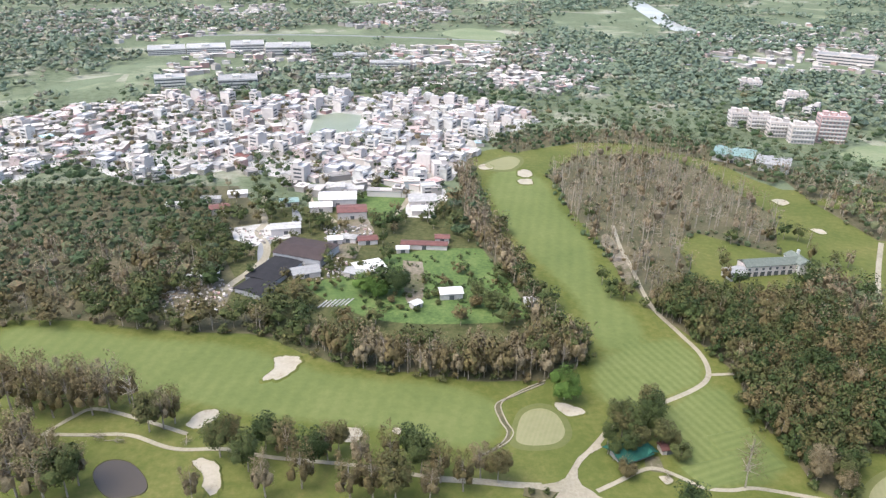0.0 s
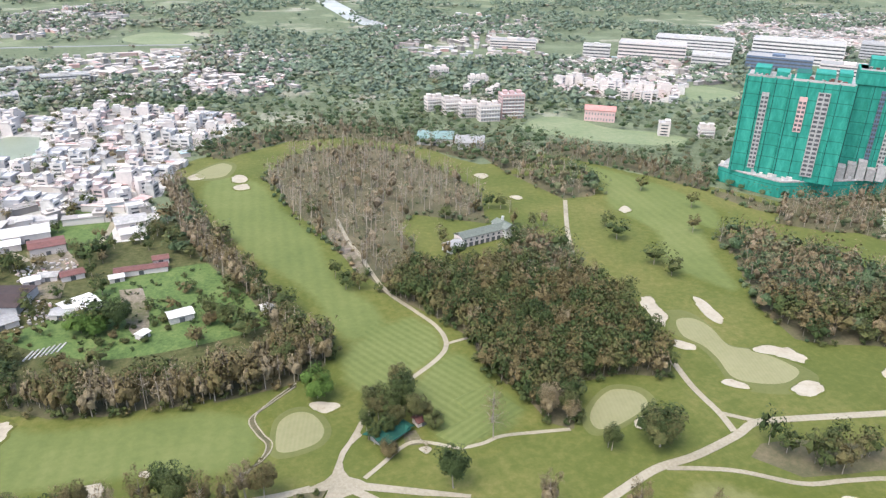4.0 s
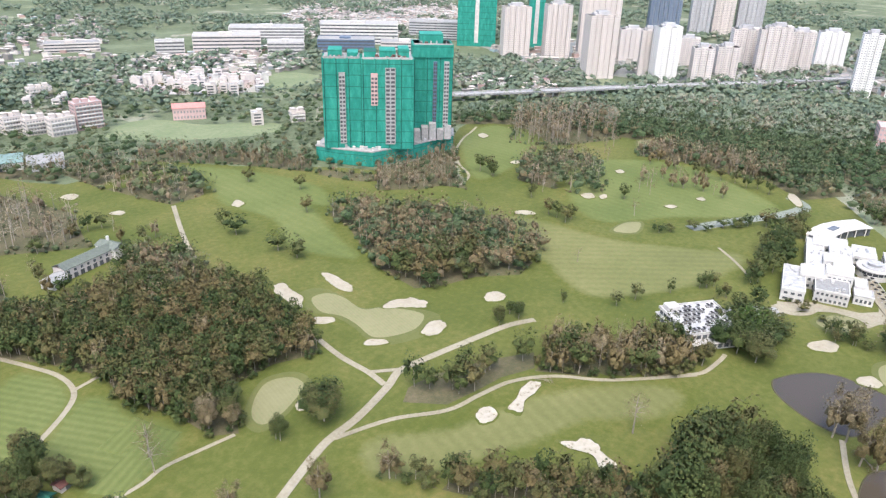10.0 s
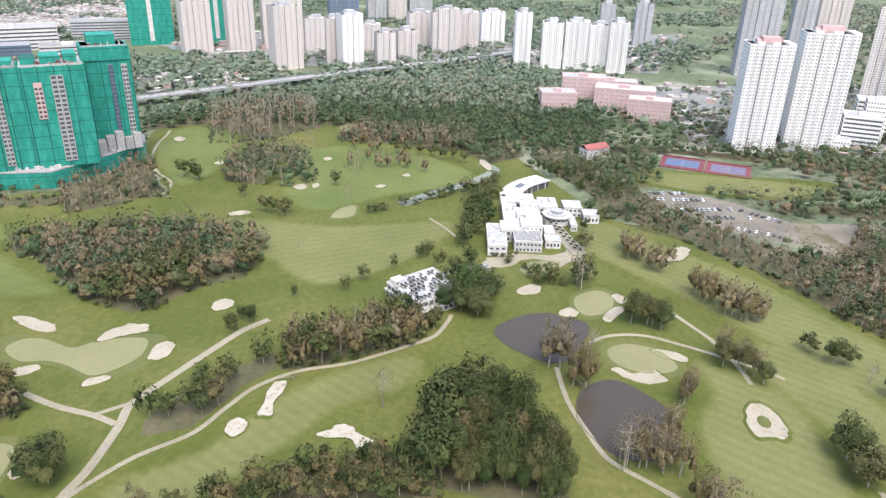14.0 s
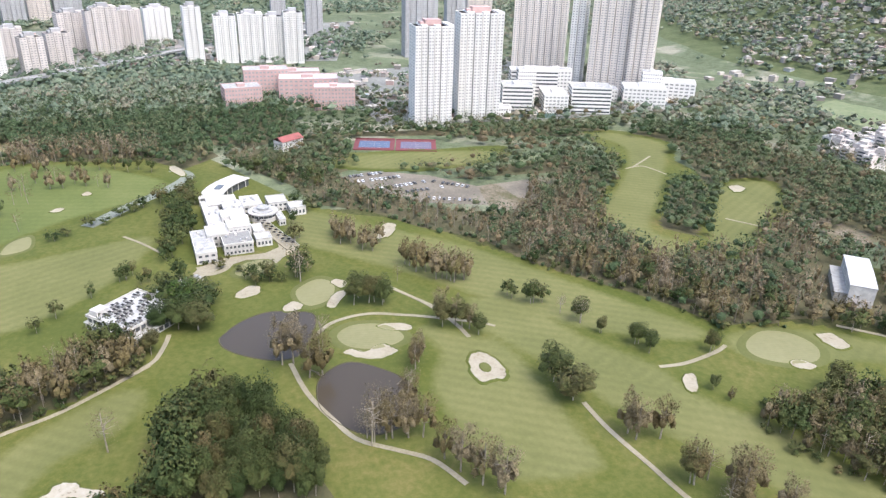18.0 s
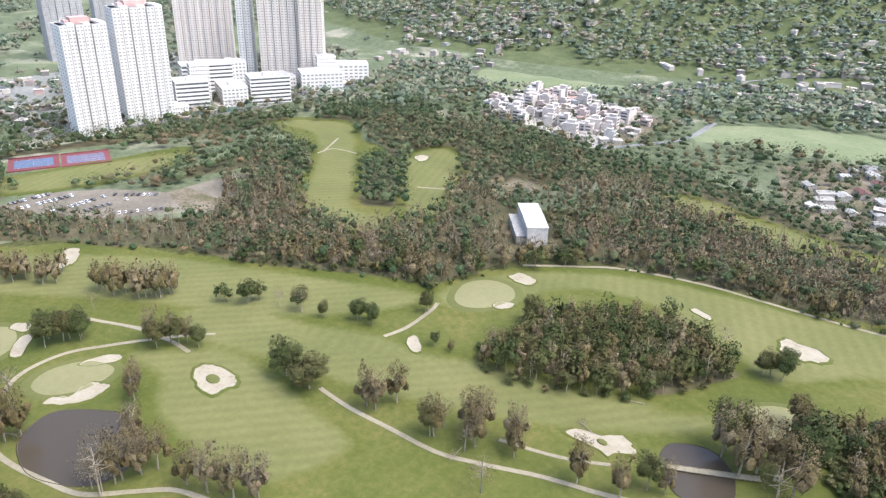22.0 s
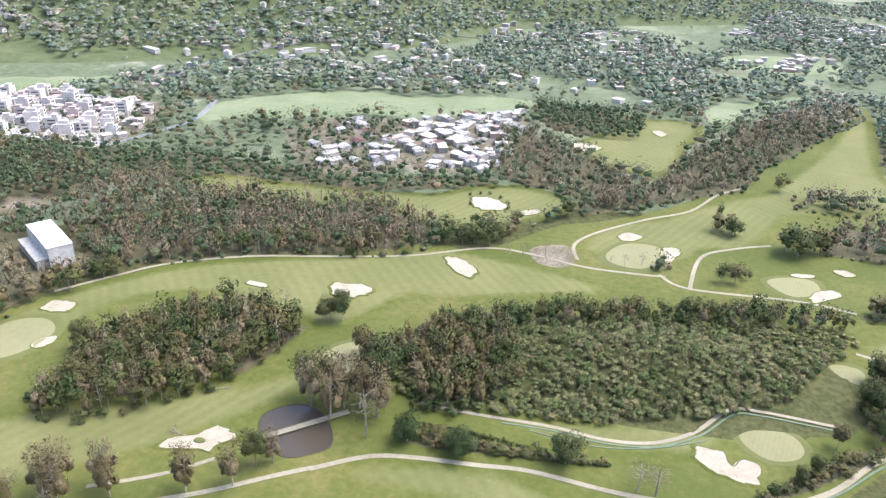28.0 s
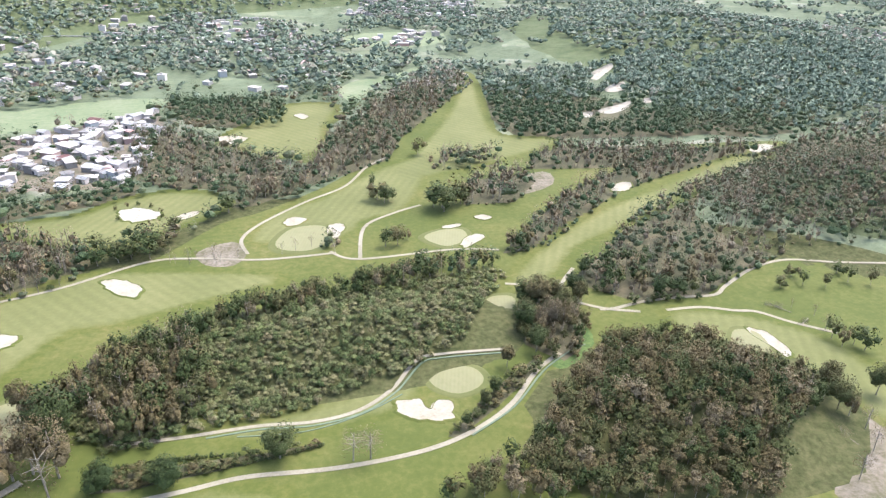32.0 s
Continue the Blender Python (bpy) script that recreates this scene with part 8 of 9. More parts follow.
tree(95.1, -270.2, 8, "mixed")
tree(100.0, -269.6, 7, "mixed")
tree(192.4, -222.8, 8, "green")
tree(205.5, -174.2, 4, "mixed")
tree(196.9, -176.4, 4, "brown")
tree(26.4, -192.1, 6, "green", wide=1.3)
tree(-9.4, -196.0, 7, "green", wide=1.2)
tree(-38.9, -187.5, 7, "bare", wide=1.5)
tree(-101.9, -417.9, 8, "green", wide=1.3)
tree(-95.5, -422.4, 9, "scrub")
tree(-131.0, -392.4, 12, "green", wide=1.4)
tree(-143.2, -405.4, 12, "green", wide=1.3)
tree(-127.0, -401.3, 11, "mixed")
tree(-91.0, -352.1, 8, "mixed", wide=1.3)
tree(-83.9, -351.7, 8, "mixed")
tree(29.4, -360.9, 6, "bare")
tree(19.9, -359.5, 6, "bare")
tree(7.4, -358.9, 7, "bare")
tree(-44.3, -360.9, 6, "bare")
tree(-55.2, -349.9, 6, "bare")
tree(-35.2, -358.7, 6, "bare")
tree(-27.7, -356.8, 5, "bare")
tree(46.4, -196.1, 6, "green", wide=1.3)
tree(-33.0, -188.2, 7, "bare", wide=1.4)
tree(29.0, -194.3, 5, "green", wide=1.4)
tree(-158.6, -265.3, 7, "mixed", wide=0.85)
tree(-146.8, -506.9, 10, "green")
tree(-98.7, -416.5, 8, "green", wide=1.3)
tree(-137.0, -266.4, 9, "mixed", wide=1.2)
tree(-122.6, -248.8, 8, "mixed")
tree(-104.8, -225.5, 6, "mixed", wide=0.85)
tree(-92.6, -208.5, 5, "mixed", wide=0.85)
tree(-86.4, -202.2, 5, "mixed", wide=0.85)
tree(-75.6, -193.4, 4, "mixed", wide=0.85)
tree(-121.3, -232.7, 7, "mixed")
tree(-137.4, -248.6, 9, "brown")
tree(-146.0, -257.2, 8, "mixed")
tree(418.0, 113.7, 5, "green", wide=1.5)
tree(424.0, 108.3, 4, "green", wide=1.6)
tree(437.2, 97.6, 5, "green", wide=1.5)
tree(438.9, 90.0, 4, "green", wide=1.6)
tree(450.7, 83.0, 5, "green", wide=1.5)
tree(458.1, 75.7, 5, "green", wide=1.5)
tree(463.9, 70.8, 6, "green", wide=1.4)
tree(477.5, 59.9, 5, "green", wide=1.5)
tree(487.4, 51.0, 5, "green", wide=1.5)
tree(499.8, 44.0, 6, "green", wide=1.4)
tree(394.2, 49.5, 9, "green", wide=1.2)
tree(411.6, 46.1, 9, "green", wide=1.2)
tree(440.4, 46.1, 9, "green", wide=1.2)
tree(425.7, 50.8, 8, "green", wide=1.2)
tree(461.5, 44.1, 8, "green", wide=1.2)
tree(378.1, 50.4, 8, "green")
tree(484.5, 43.5, 7, "mixed", wide=0.85)
tree(315.6, 41.1, 9, "green", wide=1.3)
tree(308.9, 32.3, 9, "green", wide=1.4)
tree(323.0, 49.3, 8, "green", wide=1.2)
tree(320.9, 27.7, 8, "green", wide=1.3)
tree(343.3, 47.3, 6, "mixed", wide=0.85)
tree(361.9, 21.6, 4, "green", wide=1.5)
tree(355.7, 12.2, 3, "green", wide=1.5)
tree(447.1, -24.0, 8, "mixed")
tree(436.5, -30.9, 8, "green")
tree(417.2, -20.4, 7, "mixed")
tree(341.5, 2.9, 5, "green", wide=1.3)
tree(345.3, -3.7, 5, "green", wide=1.3)
tree(339.7, -9.0, 4, "green", wide=1.3)
tree(493.3, -18.2, 8, "green")
tree(490.6, -34.4, 8, "green")
tree(480.7, -41.9, 8, "green")
tree(519.8, 2.2, 7, "mixed", wide=0.85)
tree(516.9, -10.5, 7, "mixed", wide=0.85)
tree(347.5, -18.4, 8, "bare", wide=1.3)
tree(337.2, 59.6, 4, "green", wide=1.4)
tree(329.7, 62.8, 4, "green", wide=1.4)
tree(-95.6, -439.2, 9, "green", wide=0.5)
tree(-132.1, -398.6, 13, "green", wide=1.5)
tree(-145.9, -403.2, 11, "green", wide=1.3)
tree(-92.7, -361.6, 5, "mixed", wide=1.4)
tree(-98.3, -357.9, 5, "brown", wide=1.3)
tree(-86.2, -361.6, 4, "mixed", wide=1.4)
tree(-163.8, 229.1, 12, "brown")
tree(-156.5, 227.4, 12, "brown")
tree(-149.5, 226.4, 13, "brown")
tree(-141.3, 225.1, 12, "brown")
tree(-134.5, 226.7, 12, "brown")
tree(-127.7, 227.5, 11, "brown")
tree(-121.0, 225.4, 12, "bare")
tree(-110.5, 217.6, 11, "bare")
tree(-133.5, 188.6, 13, "brown")
tree(-124.1, 184.7, 12, "brown")
tree(-141.4, 185.8, 13, "brown")
tree(-114.9, 180.9, 10, "brown")
tree(-141.6, 197.0, 12, "brown")
tree(-72.7, 194.9, 9, "mixed")
tree(-49.1, 193.7, 10, "brown")
tree(-23.3, 188.4, 10, "brown")
tree(10.8, 179.5, 10, "brown")
tree(-3.2, 187.3, 9, "mixed")
tree(469.6, 60.8, 9, "green")
tree(461.7, 54.3, 9, "green")
tree(450.8, 47.7, 10, "green")
tree(437.4, 50.2, 10, "green")
tree(427.7, 54.6, 9, "mixed")
tree(418.1, 47.7, 10, "green")
tree(432.3, 42.6, 9, "green")
tree(417.8, 38.7, 9, "green")
tree(404.6, 49.8, 9, "green")
tree(400.0, 43.4, 9, "green")
tree(463.6, 39.3, 8, "green")
tree(469.3, 45.5, 9, "green")
tree(387.7, 52.1, 8, "green")
tree(324.1, 46.7, 10, "green", wide=1.2)
tree(317.9, 40.5, 11, "green", wide=1.2)
tree(320.6, 35.2, 11, "green", wide=1.2)
tree(317.4, 29.4, 11, "green", wide=1.2)
tree(323.2, 25.6, 10, "green", wide=1.1)
tree(333.1, 39.1, 9, "green")
tree(330.9, 31.7, 9, "green")
tree(336.6, 45.2, 8, "green")
tree(343.4, 50.3, 7, "mixed", wide=0.85)
tree(353.9, 57.4, 6, "mixed", wide=0.85)
tree(351.1, -17.0, 9, "mixed")
tree(354.5, -21.2, 9, "mixed")
tree(348.4, 6.0, 6, "mixed", wide=0.85)
tree(349.6, -0.1, 6, "mixed", wide=0.85)
tree(348.1, -4.0, 6, "mixed", wide=0.85)
tree(62.4, -443.9, 2, "scrub")
tree(56.3, -448.1, 2, "scrub")
tree(49.9, -448.4, 2, "scrub")
tree(42.1, -443.6, 2, "scrub")
tree(35.9, -433.6, 2, "scrub")
tree(35.0, -424.3, 2, "scrub")
tree(59.5, -426.9, 2, "scrub")
tree(-23.5, 317.7, 11, "green", wide=1.3)
tree(-29.4, 320.6, 8, "green", wide=1.2)
tree(-17.9, 314.8, 8, "green", wide=1.2)
tree(-74.6, 397.4, 8, "green")
tree(-67.5, 395.0, 8, "green")
tree(-61.8, 390.9, 7, "mixed", wide=0.85)
tree(-79.5, 406.1, 6, "mixed", wide=0.85)
tree(-48.6, 337.3, 7, "mixed")
tree(-75.8, 328.9, 5, "mixed")
tree(-119.4, 342.2, 8, "green")
tree(-116.2, 363.8, 9, "mixed")
tree(-107.8, 349.5, 7, "mixed")
tree(-88.3, 364.6, 6, "mixed", wide=0.85)
tree(-113.2, 418.9, 7, "mixed", wide=0.85)
tree(-101.6, 421.2, 6, "mixed", wide=0.85)
tree(-28.7, 374.0, 7, "mixed")
tree(-24.1, 351.7, 8, "green")
tree(-3.5, 408.5, 7, "mixed", wide=0.85)
tree(3.5, 413.4, 7, "mixed", wide=0.85)
tree(7.1, 424.9, 7, "mixed", wide=0.85)
tree(-17.5, 408.1, 5, "mixed")
tree(19.0, 319.9, 5, "mixed")
tree(6.1, 324.5, 4, "scrub")
tree(13.8, 338.9, 4, "scrub")
tree(21.0, 302.5, 4, "scrub")
tree(27.7, 299.9, 4, "scrub")
tree(-57.9, 350.8, 5, "scrub")
tree(-67.4, 317.9, 6, "scrub")
tree(-59.0, 318.1, 5, "scrub")
tree(-36.6, 321.7, 5, "scrub")
tree(-49.5, 321.4, 4, "scrub")
tree(-103.4, 356.7, 7, "mixed")
tree(-131.5, 352.4, 8, "brown")
tree(-133.5, 335.2, 8, "mixed")
tree(-132.0, 313.4, 7, "mixed")
tree(-115.0, 308.0, 6, "mixed")
tree(-104.4, 294.9, 6, "bare")
tree(-118.3, 296.8, 6, "bare")
tree(-128.8, 438.2, 7, "mixed", wide=0.85)
tree(-154.2, 437.3, 7, "mixed")
tree(-155.3, 417.5, 8, "green")
tree(-127.6, 400.1, 8, "mixed")
tree(-150.7, 382.4, 8, "green")
tree(-164.3, 407.9, 8, "green")
tree(-131.6, 378.9, 8, "green")
tree(-186.8, 436.1, 7, "mixed", wide=0.85)
tree(-157.6, 374.2, 9, "mixed")
tree(63.2, 202.3, 6, "mixed", wide=0.85)
tree(69.4, 207.0, 7, "mixed")
tree(74.9, 208.7, 7, "mixed", wide=0.85)
tree(80.0, 208.1, 7, "mixed")
tree(82.0, 204.1, 6, "brown")
tree(63.6, 195.0, 5, "mixed", wide=0.85)
tree(85.7, 199.6, 5, "mixed", wide=0.85)
tree(87.4, 195.2, 4, "scrub")
tree(66.5, 186.7, 4, "scrub")
tree(577.7, 291.8, 9, "bare")
tree(573.9, 281.2, 9, "bare")
tree(561.8, 266.5, 9, "bare")
tree(575.2, 264.8, 9, "bare")
tree(563.1, 250.7, 9, "bare")
tree(559.7, 241.0, 9, "bare")
tree(556.3, 231.6, 9, "bare")
tree(494.4, 245.1, 9, "bare")
tree(472.9, 226.6, 9, "bare")
tree(446.8, 217.8, 9, "bare")
tree(440.9, 205.7, 9, "bare")
tree(457.1, 204.7, 9, "bare")
tree(499.5, 215.5, 9, "bare")
tree(490.6, 204.3, 9, "bare")
tree(510.7, 201.4, 9, "bare")
tree(529.0, 202.0, 9, "bare")
tree(563.8, 209.1, 9, "bare")
tree(585.0, 209.9, 9, "bare")
tree(542.2, 197.8, 9, "bare")
tree(536.2, 217.5, 9, "bare")
tree(484.2, 150.6, 9, "bare")
tree(500.3, 150.0, 9, "bare")
tree(483.4, 142.0, 9, "bare")
tree(403.3, 182.7, 8, "mixed")
tree(402.1, 176.1, 8, "mixed")
tree(396.6, 167.4, 8, "mixed")
tree(425.4, 206.7, 8, "mixed")
tree(403.3, 166.6, 8, "mixed")
tree(461.9, 262.5, 8, "mixed")
tree(451.3, 253.8, 8, "mixed")
tree(550.4, 129.2, 8, "mixed")
tree(548.9, 120.1, 8, "mixed")
tree(548.7, 109.5, 8, "mixed")
tree(548.6, 99.1, 8, "mixed")
tree(540.4, 89.1, 8, "mixed")
tree(545.7, 82.3, 8, "mixed")
tree(537.7, 72.8, 8, "mixed")
tree(556.8, 167.4, 9, "brown")
tree(569.0, 164.5, 9, "brown")
tree(550.6, 151.5, 9, "brown")
tree(555.0, 146.1, 9, "brown")
tree(157.2, 347.2, 8, "mixed")
tree(153.1, 332.2, 8, "brown")
tree(158.9, 355.6, 8, "bare")
tree(158.0, 325.6, 8, "green")
tree(159.6, 313.7, 8, "mixed")
tree(167.8, 312.6, 8, "brown")
tree(179.1, 318.1, 8, "bare")
tree(189.4, 326.2, 8, "green")
tree(199.5, 336.1, 8, "mixed")
tree(211.1, 358.6, 8, "brown")
tree(218.0, 377.1, 8, "bare")
tree(216.5, 386.2, 8, "green")
tree(209.0, 388.7, 8, "mixed")
tree(199.4, 387.4, 8, "brown")
tree(189.0, 381.1, 8, "bare")
tree(174.5, 381.2, 8, "green")
tree(218.8, 348.6, 8, "mixed")
tree(227.7, 350.5, 8, "brown")
tree(209.0, 329.7, 8, "bare")
tree(367.7, 29.6, 2, "scrub")
tree(368.2, 25.5, 2, "scrub")
tree(371.8, 21.5, 2, "scrub")
tree(374.0, 17.9, 2, "scrub")
tree(342.5, -17.3, 9, "green")
tree(349.5, -23.2, 7, "mixed")
tree(343.2, 4.8, 7, "mixed", wide=0.85)
tree(340.2, -3.0, 7, "mixed", wide=0.85)
tree(345.4, 9.0, 5, "mixed", wide=0.85)
tree(388.6, -18.7, 8, "green")
tree(394.5, -22.4, 7, "mixed")
tree(391.9, -43.7, 9, "brown")
tree(387.1, -46.4, 9, "brown")
tree(383.7, -50.9, 9, "brown")
tree(395.1, -49.8, 9, "brown")
tree(355.9, 71.1, 6, "mixed", wide=0.85)
tree(358.5, 67.9, 6, "mixed", wide=0.85)
tree(382.4, 47.6, 7, "mixed", wide=0.85)
tree(387.2, 52.4, 6, "mixed", wide=0.85)
tree(350.4, 60.3, 5, "mixed", wide=0.85)
tree(352.8, 56.5, 5, "mixed", wide=0.85)
tree(457.6, 76.2, 5, "scrub")
tree(-32.8, 316.9, 1.6, "scrub")
tree(6.6, 311.9, 1.1, "scrub")
tree(-32.5, 340.4, 2.6, "scrub")
tree(-7.3, 297.5, 1.8, "scrub")
tree(11.0, 348.4, 2.0, "scrub")
tree(35.3, 320.3, 2.2, "scrub")
tree(15.2, 356.3, 2.2, "scrub")
tree(5.4, 336.0, 1.0, "scrub")
tree(35.4, 324.0, 2.2, "scrub")
tree(35.3, 306.7, 2.5, "scrub")
tree(-15.0, 299.5, 1.7, "scrub")
tree(-11.3, 311.5, 1.5, "scrub")
tree(-4.1, 329.3, 1.6, "scrub")
tree(4.6, 314.8, 2.4, "scrub")
tree(14.3, 292.1, 2.4, "scrub")
tree(2.9, 306.0, 1.3, "scrub")
tree(31.3, 316.6, 1.5, "scrub")
tree(28.7, 328.2, 1.2, "scrub")
tree(-25.7, 301.5, 2.4, "scrub")
tree(-53.0, 311.7, 1.1, "scrub")
tree(19.9, 334.4, 2.4, "scrub")
tree(47.9, 321.8, 2.6, "scrub")
tree(-27.7, 353.7, 2.0, "scrub")
tree(-14.2, 312.6, 1.2, "scrub")
tree(39.5, 331.0, 1.7, "scrub")
tree(-2.4, 310.5, 2.0, "scrub")
tree(1.8, 312.3, 2.5, "scrub")
tree(-4.0, 326.2, 2.2, "scrub")
tree(-34.4, 335.0, 2.6, "scrub")
tree(-2.2, 317.6, 1.0, "scrub")
tree(-13.7, 314.9, 1.0, "scrub")
tree(8.0, 311.9, 1.1, "scrub")
tree(9.3, 324.0, 2.1, "scrub")
tree(-20.0, 306.1, 2.2, "scrub")
tree(-31.9, 323.6, 1.9, "scrub")
tree(-24.9, 330.7, 1.5, "scrub")
tree(-18.4, 313.7, 1.5, "scrub")
tree(-17.0, 301.7, 1.0, "scrub")
tree(2.9, 304.3, 1.5, "scrub")
tree(-32.8, 299.1, 1.4, "scrub")
tree(-38.9, 324.7, 2.1, "scrub")
tree(-49.6, 333.4, 1.5, "scrub")
tree(32.1, 326.4, 2.4, "scrub")
tree(-41.8, 332.3, 2.0, "scrub")
tree(37.8, 325.3, 1.4, "scrub")
tree(-45.6, 317.8, 1.3, "scrub")
tree(-133.1, -271.3, 8, "green")
tree(-140.8, -272.9, 8, "green")
tree(-147.8, -269.3, 7, "mixed")
tree(-136.8, -250.9, 9, "brown")
tree(-139.9, -245.8, 9, "brown")
tree(-129.9, -247.2, 8, "brown")
tree(-159.6, -273.0, 7, "mixed")
tree(-161.3, -267.4, 6, "mixed", wide=0.85)
tree(-147.0, -249.5, 7, "brown")
tree(76.8, -244.1, 8, "mixed")
tree(74.0, -240.1, 8, "brown")
tree(70.5, -237.8, 9, "brown")
tree(67.7, -234.0, 9, "brown")
tree(66.6, -239.0, 9, "brown")
tree(63.3, -231.6, 9, "brown")
tree(102.2, -267.1, 6, "mixed")
tree(97.6, -279.2, 6, "mixed")
tree(26.9, -358.6, 4, "bare")
tree(19.7, -356.1, 4, "bare")
tree(16.5, -361.7, 4, "bare")
tree(11.9, -357.6, 4, "bare")
tree(6.3, -354.4, 4, "bare")
tree(-4.8, -358.2, 5, "bare")
tree(4.2, -359.1, 4, "bare")
tree(207.0, -31.5, 8, "bare")
tree(203.7, -33.6, 8, "bare")
tree(209.3, -33.4, 7, "bare")
tree(-255.2, -206.8, 8, "mixed")
tree(-254.6, -199.8, 8, "brown")
tree(-261.5, -200.3, 7, "mixed")
tree(-262.7, -195.2, 8, "green")
tree(-258.3, -213.5, 6, "bare")
tree(-262.9, -225.4, 5, "bare")
tree(-258.2, -235.0, 4, "bare")
tree(-205.8, -170.0, 7, "bare")
tree(-216.0, -163.5, 8, "mixed")
tree(-217.5, -159.5, 7, "brown")
tree(-220.0, -173.4, 8, "mixed")
tree(-218.5, -152.4, 6, "bare")
tree(-211.2, -141.7, 7, "bare")
tree(-194.8, -131.9, 7, "bare")
tree(-240.1, -167.8, 8, "mixed")
tree(-267.4, -253.4, 5, "scrub")
tree(-281.3, -252.9, 6, "mixed", wide=0.85)
tree(-290.6, -247.3, 6, "mixed", wide=0.85)
tree(-307.3, -249.2, 7, "mixed")
tree(-316.5, -243.6, 7, "mixed", wide=0.85)
tree(-309.2, -258.8, 5, "scrub")
tree(-282.5, -262.4, 5, "scrub")
tree(527.0, 10.2, 9, "green")
tree(518.4, 3.9, 8, "mixed")
tree(529.0, -2.6, 9, "green")
tree(514.8, -9.9, 8, "green")
tree(525.0, -19.6, 9, "mixed")
tree(508.4, -25.1, 8, "green")
tree(504.7, -39.5, 8, "green")
tree(494.0, -44.8, 8, "green")
tree(358.6, 68.4, 7, "mixed", wide=0.85)
tree(362.6, 65.5, 6, "mixed", wide=0.85)

# ---- woods ----
KEEP.append([(404, -224), (477, -281), (538, -311), (582, -301), (581, -324), (544, -351), (498, -327), (412, -269), (366, -237), (342, -247), (329, -234), (339, -217), (376, -211)])
KEEP.append([(429, -334), (435, -370), (410, -366), (382, -345), (351, -303), (328, -281), (326, -257), (364, -281)])
bare([(-130, 287), (-129, 301), (-106, 326), (-126, 366), (-128, 399), (-148, 458), (-148, 534), (-55, 524), (14, 527), (17, 475), (-10, 412), (8, 395), (26, 371), (44, 317), (46, 300), (-1, 289), (-44, 290), (-68, 306), (-88, 289)])
for _x, _y, _h in ((-38, 341, 5), (34, 330, 7), (22, 312, 5), (16, 340, 5), (28, 300, 6), (-4, 330, 4), (-30, 390, 9), (-24, 398, 9), (-35, 402, 8), (-100, 410, 8), (-106, 418, 9), (-96, 422, 8), (-70, 402, 7), (-66, 396, 8), (-122, 380, 9), (-118, 404, 8), (-126, 412, 8), (-110, 440, 8), (-118, 452, 7), (-100, 462, 7), (-40, 470, 7), (-30, 480, 8), (-54, 338, 4), (-112, 344, 7), (-106, 350, 6), (-116, 360, 8), (-44, 356, 5)):
    tree(_x, _y, _h, "green", 3, 1.15)
_weeds = scatter([(-60, 322), (-33, 296), (-1, 289), (42, 295), (48, 317), (40, 352), (22, 366), (-21, 358), (-46, 332)], 5.2, 9)
_g = random.Random(78)
joined_trees("field_bushes", [(x, y, _g.uniform(0.8, 2.6), "scrub", _g.uniform(0.9, 1.7), -0.25) for x, y in _weeds if noise.noise((x / 16, y / 16, 3.3)) > 0.05], "low green weeds and bushes in the meadow", "bushes")
_spots = [o.matrix_basis.translation.xy for o in bpy.data.objects if not o.parent and o.type == "EMPTY"]
_yard = [(x, y) for x, y in scatter([(-148, 300), (-60, 330), (-40, 372), (-20, 376), (10, 395), (-10, 412), (14, 470), (-55, 500), (-146, 505)], 10.5, 44) if all((Vector((x, y)) - p).length > 11 for p in _spots)]
joined_trees("yard_trees", [(x, y, _g.uniform(5, 10), _g.choice(("green", "green", "mixed", "dry")), _g.uniform(0.9, 1.3), 0.0) for x, y in _yard if _g.random() < 0.5], "garden trees between the sheds of the yard", "trees")
for _o in ([(-409, -683), (-438, -698), (-430, -680), (-418, -665), (-401, -665)], [(-356, -603), (-384, -616), (-405, -627), (-389, -604), (-365, -588), (-353, -590)], [(-423, -630), (-432, -630), (-426, -618), (-414, -615)], [(-333, -594), (-346, -597), (-336, -581), (-328, -580)], [(-412, -734), (-440, -757), (-465, -772), (-457, -754), (-430, -728), (-414, -714)]):
    _s = [tuple(p) for p in spline(_o, True, 4)]
    KEEP.append([(1.02 * x, 1.06 * y) for x, y in _s])
    KEEP.extend([(f * x, f * y) for x, y in _s] for f in (0.99, 0.965, 0.94))
    _ob = sheet("washed_slope", _s, 0.0, M_SAND_WORN, "pale washed sand and rock on the scrub slope", "bare ground")
    for _v in _ob.data.vertices:
        _v.co.z = gz(_v.co.x, _v.co.y) + 0.5
KEEP += [c for c in CLEAR if centre(c).y < -680 and centre(c).x < 0]
for _x, _y in ((512, 158), (509, 150), (526, 147), (512, 135), (512, 127), (520, 121), (514, 113), (511, 105), (508, 98), (533, 136), (536, 121)):
    tree(_x, _y, 7 + (_x + _y) % 4, "bare" if _x % 2 else "brown", 5)
wood('mixed', 11, [(60, -599), (35, -610), (1, -559), (-22, -535), (-43, -497), (-54, -458), (-37, -441), (-10, -456), (4, -467), (29, -473), (54, -496)])
wood('green', 11, [(41, -713), (-67, -692), (-58, -612), (-27, -604), (22, -633)])
wood('slender', 15, [(-82, 277), (-61, 270), (-41, 252), (-20, 247), (-1, 242), (22, 241), (45, 242), (63, 252), (70, 270), (48, 263), (21, 256), (-15, 257), (-51, 268)])
wood('mixed', 12, [(-232, 278), (-195, 279), (-174, 289), (-145, 282), (-110, 277), (-82, 276), (-66, 272), (-89, 302), (-123, 291), (-133, 313), (-100, 326), (-113, 352), (-146, 359), (-182, 373), (-214, 372), (-241, 363), (-297, 377)])
